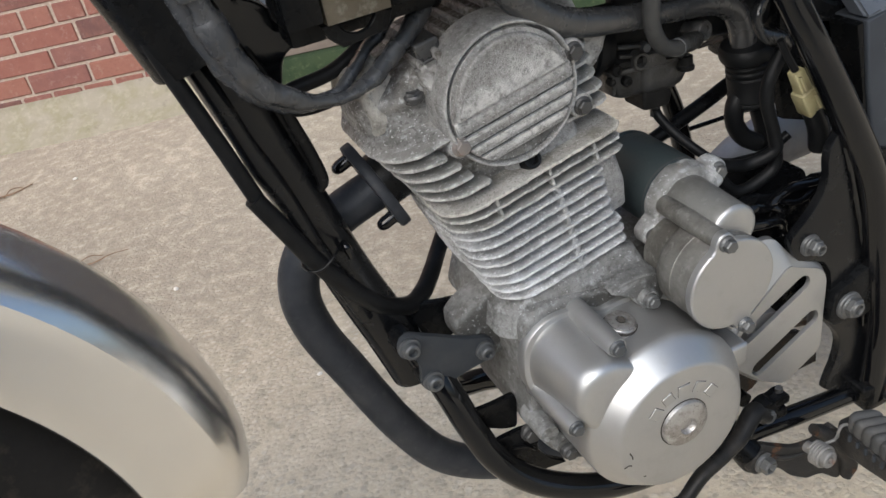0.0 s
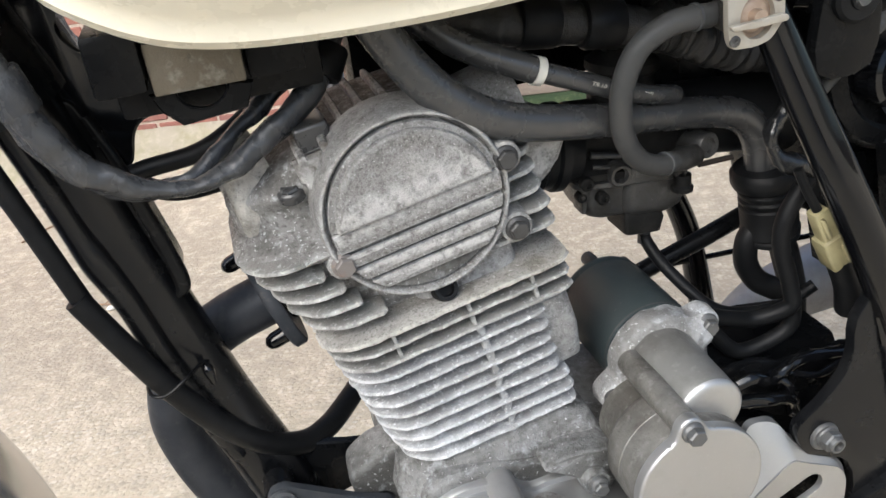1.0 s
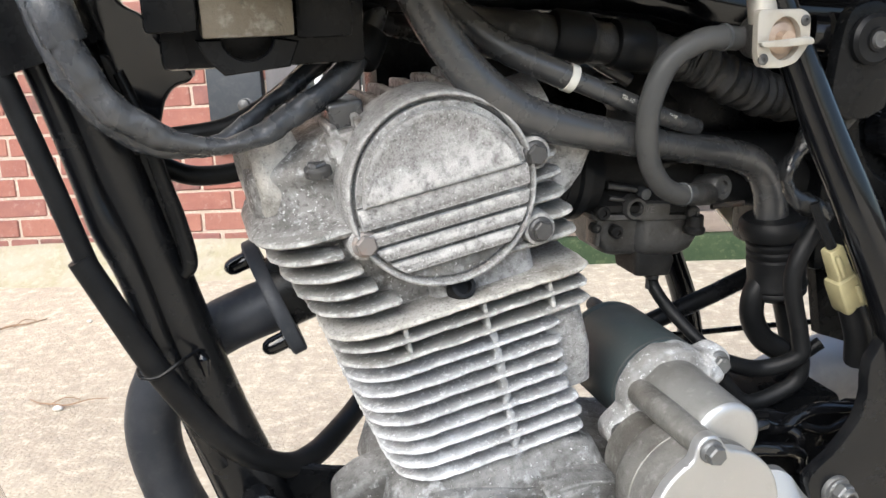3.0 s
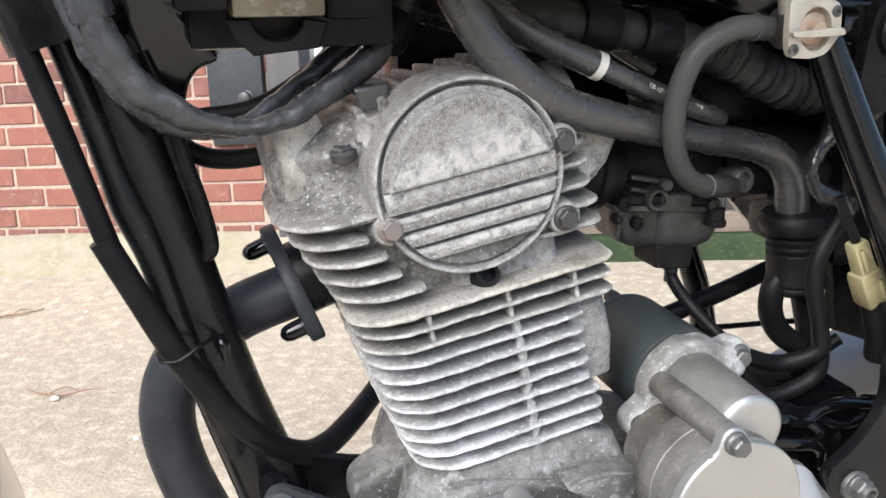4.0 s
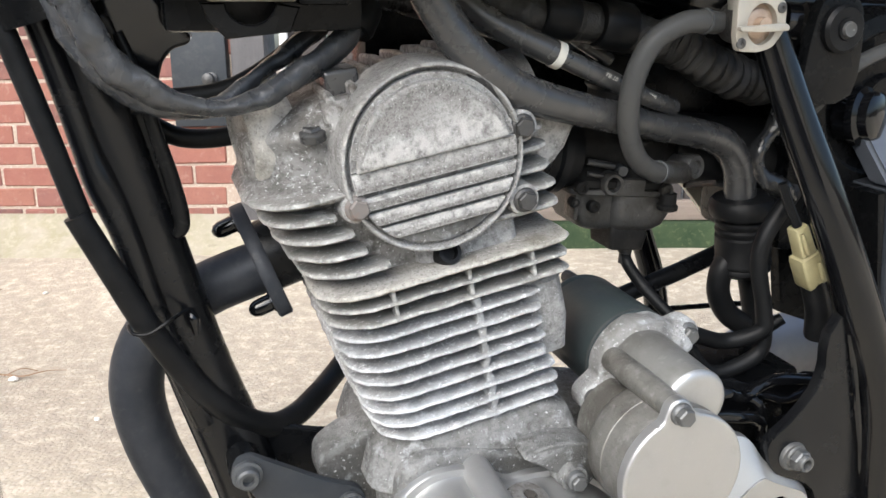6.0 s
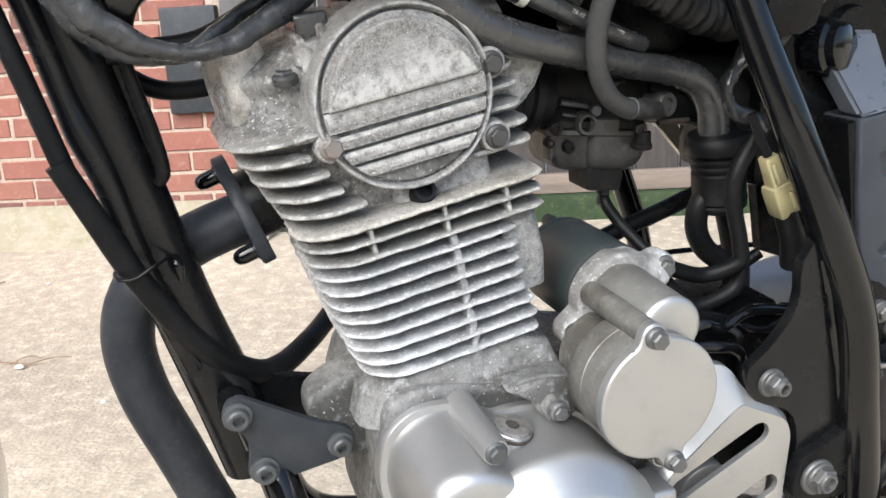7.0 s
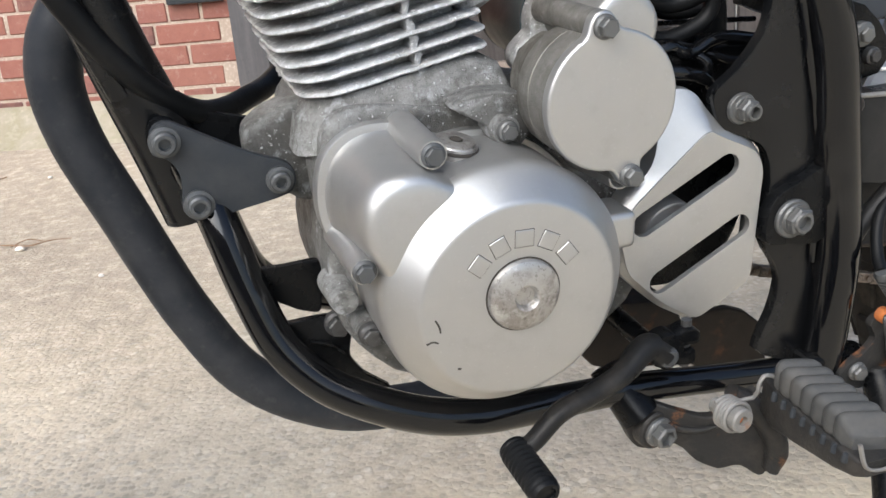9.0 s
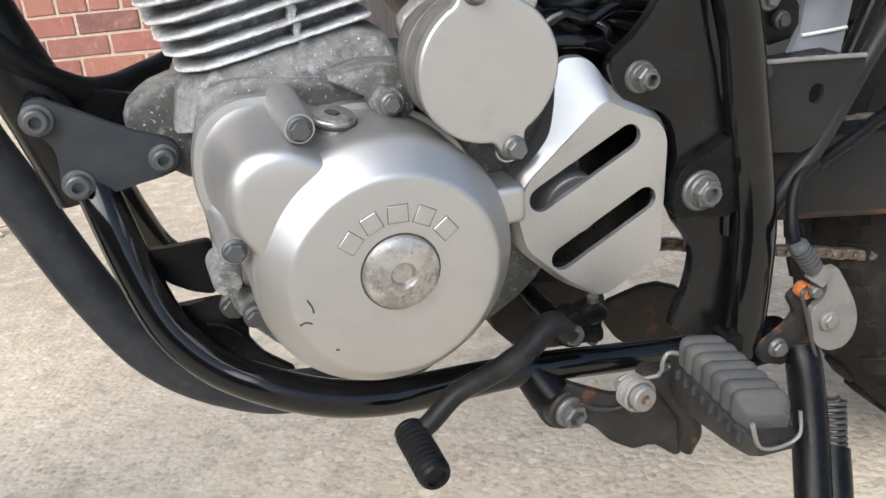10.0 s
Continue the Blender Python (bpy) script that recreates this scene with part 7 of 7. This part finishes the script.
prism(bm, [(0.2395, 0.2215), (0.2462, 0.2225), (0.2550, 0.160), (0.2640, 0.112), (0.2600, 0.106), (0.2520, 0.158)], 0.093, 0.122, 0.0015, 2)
part("shadow_gap_strip", bm, satin_black, side_cover, "black strip standing for the shadow gap at the cover's edge")
# sloping panel: its sky reflection is put into a paler colour
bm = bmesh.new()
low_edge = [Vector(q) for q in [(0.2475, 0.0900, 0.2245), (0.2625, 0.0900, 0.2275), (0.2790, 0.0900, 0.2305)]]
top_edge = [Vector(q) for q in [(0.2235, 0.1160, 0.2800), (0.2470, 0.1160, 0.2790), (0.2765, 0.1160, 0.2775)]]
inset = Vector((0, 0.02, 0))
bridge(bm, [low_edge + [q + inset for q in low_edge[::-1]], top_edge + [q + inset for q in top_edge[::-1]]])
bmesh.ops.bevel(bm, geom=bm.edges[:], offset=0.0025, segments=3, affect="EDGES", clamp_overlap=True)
part("upper_panel", bm, sky_lit_plastic, side_cover, "blue-grey sloping panel, coloured paler for its sky reflection")
bolt((0.255, 0.06, 0.099), side_cover, zinc, 0.0052, 0.0078, 0.006, (0, -1, 0))
bolt((0.270, 0.066, 0.083), side_cover, dark_bolt, 0.0042, 0.0058, 0.005)
bm = bmesh.new()
prism(bm, [(0.236, 0.118), (0.262, 0.115), (0.285, 0.09), (0.280, 0.07), (0.25, 0.07), (0.238, 0.09)], 0.068, 0.075, 0.0015, 2, 2)
part("mount_tab", bm, satin_black, side_cover)
# bottom of the cover, its lit look put into a paler colour
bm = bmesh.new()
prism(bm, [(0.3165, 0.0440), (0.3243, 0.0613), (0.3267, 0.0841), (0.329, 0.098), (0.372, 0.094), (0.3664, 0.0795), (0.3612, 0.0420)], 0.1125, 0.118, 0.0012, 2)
part("lower_panel", bm, lit_plastic, side_cover, "blue-grey lower panel, coloured paler as if lit")
bm = bmesh.new()
tube(bm, [(0.3250, 0.1115, 0.0590), (0.3430, 0.1112, 0.0594), (0.3625, 0.1115, 0.0600)], 0.0013, 8, 4)
part("panel_edge", bm, pipe_white, side_cover, "white raised edge")
bm = bmesh.new()
tube(bm, [(0.3820, 0.0985, 0.1000), (0.3712, 0.0985, 0.0789), (0.3577, 0.0985, 0.0463), (0.350, 0.0985, 0.030)], 0.0066, 16)
part("strut", bm, satin_black, side_cover)
bm = bmesh.new()
lathe(bm, (0.262, 0.16, 0.275), (0, -1, 0), ((0, 0.062), (0.03, 0.062), (0.036, 0.058), (0.038, 0.048), (0.034, 0.045), (0.034, 0.02), (0.04, 0.018), (0.04, 0.001)), 44)
airbox = part("air_box", bm, satin_black, bike, "round black air filter housing")
bm = bmesh.new()
box(bm, 0.215, 0.36, 0.15, 0.25, 0.165, 0.34, 0.012)
part("air_box_body", bm, satin_black, airbox)
bm = bmesh.new()
prism(bm, [(0.245, 0.34), (0.60, 0.36), (0.62, 0.10), (0.42, 0.082), (0.30, 0.085), (0.262, 0.10), (0.25, 0.16)], 0.19, 0.2, 0.003, 2)
part("inner_mudguard", bm, satin_black, airbox, "black inner panel below the seat")
bm = bmesh.new()
prism(bm, [(0.174, 0.285), (0.176, 0.333), (0.186, 0.345), (0.202, 0.345), (0.212, 0.330), (0.210, 0.285)], 0.098, 0.106, 0.003, 2, 3)
part("rubber_mount_tab", bm, satin_black, airbox)
bolt((0.1941, 0.0925, 0.3253), airbox, zinc, 0.0042, 0.0048, 0.003)
bm = bmesh.new()
lathe(bm, (0.1941, 0.1, 0.3253), (0, -1, 0), ((0, 0.0145), (0.005, 0.0145), (0.007, 0.0125), (0.007, 0.0068), (0.0085, 0.0064), (0.0085, 0.005)), 28)
part("grommet", bm, rubber, airbox, "black rubber grommet")
bm = bmesh.new()
tube(bm, [(0.1880, 0.114, 0.2690), (0.1955, 0.110, 0.2803), (0.2044, 0.110, 0.2900), (0.2165, 0.110, 0.2995), (0.2320, 0.112, 0.3060), (0.256, 0.116, 0.312)], 0.0048, 16)
part("seat_cable", bm, fuel_rubber, airbox, "grey cable arching behind the rear tube")
for at, d, r in (((0.2395, 0.118, 0.2680), (0.35, -0.9, 0.1), 0.0165), ((0.1865, 0.122, 0.3265), (0.9, -0.35, -0.1), 0.0115)):
    bm = bmesh.new()
    lathe(bm, at, d, ((-0.012, r), (-0.004, r), (-0.002, r * 1.18), (0.003, r * 1.18), (0.005, r * 0.98), (0.011, r * 0.98), (0.013, r * 0.8), (0.013, r * 0.1)), 30)
    part("mount_ring", bm, gloss_black, airbox, "glossy black rubber mount")
bm = bmesh.new()
prism(bm, corners([(0.188, 0.226), (0.226, 0.226), (0.2233, 0.1985), (0.2352, 0.1756), (0.2439, 0.1592), (0.2345, 0.1640), (0.2265, 0.1725), (0.2125, 0.1880), (0.198, 0.200)], 0.002, 2), 0.262, 0.268, 0.001, 2)
part("far_cover", bm, cream_paint, airbox, "cream painted cover on the far side")
# dark cluttered tray above the gearbox
bm = bmesh.new()
prism(bm, [(0.118, 0.098), (0.136, 0.101), (0.155, 0.097), (0.176, 0.095), (0.198, 0.092), (0.222, 0.095), (0.228, 0.056), (0.20, 0.046), (0.165, 0.05), (0.140, 0.068)], 0.1, 0.104, 0.0012, 2, 2, ([(0.192 + 0.0046 * math.cos(radians(a)), 0.067 + 0.003 * math.sin(radians(a))) for a in range(0, 360, 24)],))
roughen(bm, 0.0034, 55)
roughen(bm, 0.0012, 160, 5.0)
tray = part("battery_tray", bm, cradle_black, bike, "crumpled black tray with a small oval hole")
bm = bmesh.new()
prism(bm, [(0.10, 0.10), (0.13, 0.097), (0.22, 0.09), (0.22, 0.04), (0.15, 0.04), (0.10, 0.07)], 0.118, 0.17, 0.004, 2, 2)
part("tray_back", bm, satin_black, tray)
for pts, r in (([(0.120, 0.088, 0.094), (0.134, 0.086, 0.100), (0.150, 0.088, 0.094), (0.172, 0.09, 0.101), (0.205, 0.092, 0.096)], 0.0042), ([(0.125, 0.085, 0.086), (0.145, 0.082, 0.083), (0.163, 0.086, 0.076), (0.170, 0.09, 0.06)], 0.0046),
               ([(0.150, 0.092, 0.096), (0.160, 0.084, 0.088), (0.163, 0.086, 0.076)], 0.003), ([(0.165, 0.092, 0.092), (0.185, 0.088, 0.086), (0.208, 0.092, 0.091)], 0.0026)):
    bm = bmesh.new()
    tube(bm, pts, r, 10)
    roughen(bm, 0.0007, 160)
    part("cable", bm, gloss_black, tray)

# fuel tank
EDGE = ((-0.262, 0.50), (-0.235, 0.458), (-0.219, 0.435), (-0.207, 0.414), (-0.195, 0.400), (-0.169, 0.384), (-0.142, 0.376), (-0.104, 0.372), (-0.045, 0.371), (0.017, 0.374), (0.08, 0.381), (0.16, 0.395), (0.24, 0.42))
bm = bmesh.new()
rings = []
for k, (x, zb) in enumerate(EDGE):
    f = min(1.0, 0.35 + 0.16 * k) * (1.0 if k < 9 else 1 - 0.14 * (k - 9))
    top = zb + (0.66 - zb) * (0.35 + 0.65 * min(1, k / 5))
    zb -= 0.0105
    left = [(0.150, zb + 0.02), (0.105, zb + 0.016), (0.082, zb + 0.004), (0.069, zb - 0.001), (0.063, zb + 0.003), (0.062, zb + 0.009), (0.058, zb + 0.014), (0.046, zb + 0.024), (0.026, zb + 0.050), (0.012, zb + 0.085), (0.014, zb + 0.15), (0.06, top - 0.02), (MID, top)]
    half = [(MID - (MID - y) * (0.75 + 0.25 * f), min(z, top)) for y, z in left]
    rings.append([(x, y, z) for y, z in half] + [(x, 2 * MID - y, z) for y, z in half[-2::-1]])
rows = [smooth_points([r[i] for r in rings], 4) for i in range(len(rings[0]))]
bridge(bm, [[row[j] for row in rows] for j in range(len(rows[0]))])
tank = part("fuel_tank", bm, cream_paint, bike, "cream enamelled fuel tank with a rolled bottom edge")

# unseen seat behind the tank, added to keep sky light off the parts below
bm = bmesh.new()
rings = []
for x, w, zb, zt in ((0.20, 0.085, 0.405, 0.47), (0.26, 0.115, 0.40, 0.485), (0.40, 0.135, 0.40, 0.475), (0.60, 0.125, 0.42, 0.49), (0.80, 0.10, 0.45, 0.53), (0.86, 0.07, 0.47, 0.52)):
    rings.append([Vector((x, MID + a, b)) for a, b in rounded(-w, w, zb, zt, (0.02, 0.02, 0.03, 0.03), 5)])
rows = [smooth_points([r[i] for r in rings], 4) for i in range(len(rings[0]))]
bridge(bm, [[row[j] for row in rows] for j in range(len(rows[0]))])
part("seat", bm, satin_black, bike, "unseen plain black seat behind the tank, added to block light from above")

# front wheel and mudguard
FW = Vector((-0.69, 0.175, -0.07))
FC = Vector((-0.667, 0.175, 0.0))
bm = bmesh.new()
lathe(bm, FW, (0, 1, 0), ((-0.036, 0.235), (-0.045, 0.27), (-0.043, 0.30), (-0.034, 0.322), (-0.016, 0.335), (0.016, 0.335), (0.034, 0.322), (0.043, 0.30), (0.045, 0.27), (0.036, 0.235)), 80)
front = part("front_wheel", bm, tread_rubber, bike, "front tyre under the mudguard")
bm = bmesh.new()
lathe(bm, FW, (0, 1, 0), ((-0.032, 0.24), (-0.036, 0.235), (-0.032, 0.222), (0, 0.215), (0.032, 0.222), (0.036, 0.235), (0.032, 0.24)), 64)
part("rim", bm, chrome, front, "chromed rim")
bm = bmesh.new()
rings = []
for i in range(61):
    a = radians(-1.5 + 150 * i / 60)
    e = max(0.0, 1 - i / 5) ** 2
    w = 0.060 * (1 - 0.35 * e)
    out = [(-w, 0.289 + 0.035 * e), (-w - 0.0012, 0.300 + 0.03 * e), (-w, 0.3125 + 0.02 * e), (-w * 0.985, 0.316 + 0.02 * e), (-w * 0.95, 0.336), (-w * 0.875, 0.3495), (-w * 0.72, 0.3595), (-w * 0.45, 0.3665), (-w * 0.2, 0.3692), (0, 0.370)]
    out = out + [(-y, r) for y, r in out[-2::-1]]
    inn = [(y * 0.965, r - 0.0022) for y, r in out[::-1]]
    rings.append([FC + Vector((math.cos(a) * (r - 0.012 * e), y, math.sin(a) * (r - 0.012 * e))) for y, r in out + inn])
bridge(bm, rings)
part("mudguard", bm, fender_paint, front, "metallic silver front mudguard", 24)
bm = bmesh.new()
tube(bm, [(-0.30, 0.165, 0.50), (-0.245, 0.165, 0.33)], 0.03, 24)
part("steering_head", bm, satin_black, bike)
for y in (0.075, 0.265):
    bm = bmesh.new()
    tube(bm, [(-0.62, y, -0.04), (-0.42, y, 0.4), (-0.36, y, 0.55)], 0.018, 20)
    part("fork_leg", bm, satin_black, front, "black fork leg")

# ---- litter on the ground ----
bark = surface("dry_twig", (0.2, 0.125, 0.075), 0.8, 0.0, (((0.3, 0.2, 0.13), 60, 0.45, 0.65, 0.6, N3),))
pale_stone = surface("pale_pebble", (0.75, 0.72, 0.66), 0.7, 0.0, (((0.6, 0.56, 0.5), 80, 0.45, 0.65, 0.6, N3),))


def litter(pts, r):
    b = bmesh.new()
    o = Vector((pts[0][0], pts[0][1], 0))
    tube(b, [Vector((x, y, ground_height(x, y) + z)) - o for x, y, z in pts], r, 6, 4)
    ob = tagged(finish("twig", b, bark), "thin dry twig lying on the concrete", "twig", "litter on the ground")
    ob.location = o
    return ob


litter([(-1.315, 1.478, 0.004), (-1.27, 1.445, 0.007), (-1.225, 1.428, 0.01), (-1.19, 1.432, 0.006), (-1.15, 1.46, 0.009), (-1.112, 1.482, 0.004)], (0.0012, 0.002, 0.0026, 0.0024, 0.0016, 0.001))
litter([(-1.24, 1.435, 0.004), (-1.215, 1.468, 0.011), (-1.18, 1.475, 0.004)], 0.0014)
litter([(-1.80, 1.95, 0.004), (-1.75, 2.05, 0.008), (-1.70, 2.08, 0.006), (-1.66, 2.13, 0.004)], (0.003, 0.0034, 0.0026, 0.0016))
litter([(-1.73, 2.06, 0.003), (-1.72, 2.1, 0.012), (-1.69, 2.12, 0.003)], 0.0016)
for x, y, s in ((-1.205, 1.414, 0.011), (-1.02, 2.3, 0.009), (-1.5, 2.1, 0.008), (-0.9, 1.2, 0.006), (-0.5, 0.75, 0.005)):
    bm = bmesh.new()
    bmesh.ops.create_icosphere(bm, subdivisions=2, radius=s)
    for v in bm.verts:
        v.co.z *= 0.6
    roughen(bm, s * 0.25, 60, x)
    p = tagged(finish("pebble", bm, pale_stone), "small pale pebble on the concrete", "pebble", "litter on the ground")
    p.location = (x, y, ground_height(x, y) + s * 0.45)

# ---- bricks ----


def brick_material():
    m, nodes, links, bsdf = node_material("handmade_red_brick")
    rnd = nodes.new("ShaderNodeObjectInfo").outputs["Random"]
    coord = nodes.new("ShaderNodeTexCoord").outputs["Object"]
    shift = nodes.new("ShaderNodeVectorMath")
    shift.operation = "ADD"
    links.new(coord, shift.inputs[0])
    comb = nodes.new("ShaderNodeCombineXYZ")
    links.new(times(nodes, links, rnd, 0.999), comb.inputs[0])
    links.new(times(nodes, links, rnd, 0.73), comb.inputs[2])
    links.new(comb.outputs[0], shift.inputs[1])
    v = shift.outputs[0]
    r = nodes.new("ShaderNodeValToRGB")
    e = r.color_ramp.elements
    e[0].position, e[0].color = 0.0, (0.101, 0.048, 0.043, 1)
    e[1].position, e[1].color = 1.0, (0.242, 0.100, 0.069, 1)
    for pos, c in ((0.3, (0.183, 0.073, 0.056, 1)), (0.6, (0.211, 0.080, 0.059, 1)), (0.85, (0.148, 0.066, 0.059, 1))):
        k = e.new(pos)
        k.color = c
    links.new(rnd, r.inputs["Fac"])
    col = mix(nodes, links, times(nodes, links, ramp(nodes, links, noise_node(nodes, links, v, 18, 5), 0.4, 0.65), 0.45), r.outputs["Color"], (0.25, 0.112, 0.08))
    col = mix(nodes, links, times(nodes, links, ramp(nodes, links, noise_node(nodes, links, v, 90, 6, 0.75), 0.52, 0.7), 0.45), col, (0.13, 0.055, 0.045))
    col = mix(nodes, links, times(nodes, links, ramp(nodes, links, noise_node(nodes, links, v, 30, 6, 0.75), 0.55, 0.72), 0.45), col, (0.34, 0.25, 0.20))
    links.new(col, bsdf.inputs["Base Color"])
    bsdf.inputs["Roughness"].default_value = 0.88
    b = nodes.new("ShaderNodeBump")
    b.inputs["Strength"].default_value, b.inputs["Distance"].default_value = 0.5, 0.003
    links.new(noise_node(nodes, links, v, 110, 6, 0.75), b.inputs["Height"])
    links.new(b.outputs["Normal"], bsdf.inputs["Normal"])
    return m


brick_mat = brick_material()


def brick_mesh(w, h, seed):
    b = bmesh.new()
    box(b, -w / 2, w / 2, -0.001, 0.03, -h / 2, h / 2, 0.004, 1)
    roughen(b, 0.0032, 30, seed)
    me = bpy.data.meshes.new("brick")
    b.to_mesh(me)
    b.free()
    me.materials.append(brick_mat)
    return me


COURSE, STRETCH, JOINT, BASE = 0.0763, 0.242, 0.010, 0.1285
stretchers = [brick_mesh(STRETCH - JOINT, COURSE - JOINT, s) for s in range(4)]
headers = [brick_mesh(STRETCH / 2 - JOINT, COURSE - JOINT, s + 9) for s in range(4)]
rng = random.Random(4)
for c in range(14):
    header = c % 4 == 0
    pitch = STRETCH / 2 if header else STRETCH
    shift = (-1.50, -1.568, -1.447, -1.559)[c % 4]
    i0 = math.floor((-3.3 - shift) / pitch)
    i = i0
    while shift + pitch * (i + 1) <= BRICK_END + 0.07:
        x = shift + pitch * (i + 0.5)
        ob = new("brick", rng.choice(headers if header else stretchers))
        ob.parent = wall_back
        ob.location = (x + rng.uniform(-0.002, 0.002), WALL_Y + rng.uniform(-0.002, 0.002), BASE + COURSE * (c + 0.5) + rng.uniform(-0.001, 0.001))
        ob.rotation_euler = (0, radians(rng.uniform(-0.4, 0.4)), 0)
        i += 1
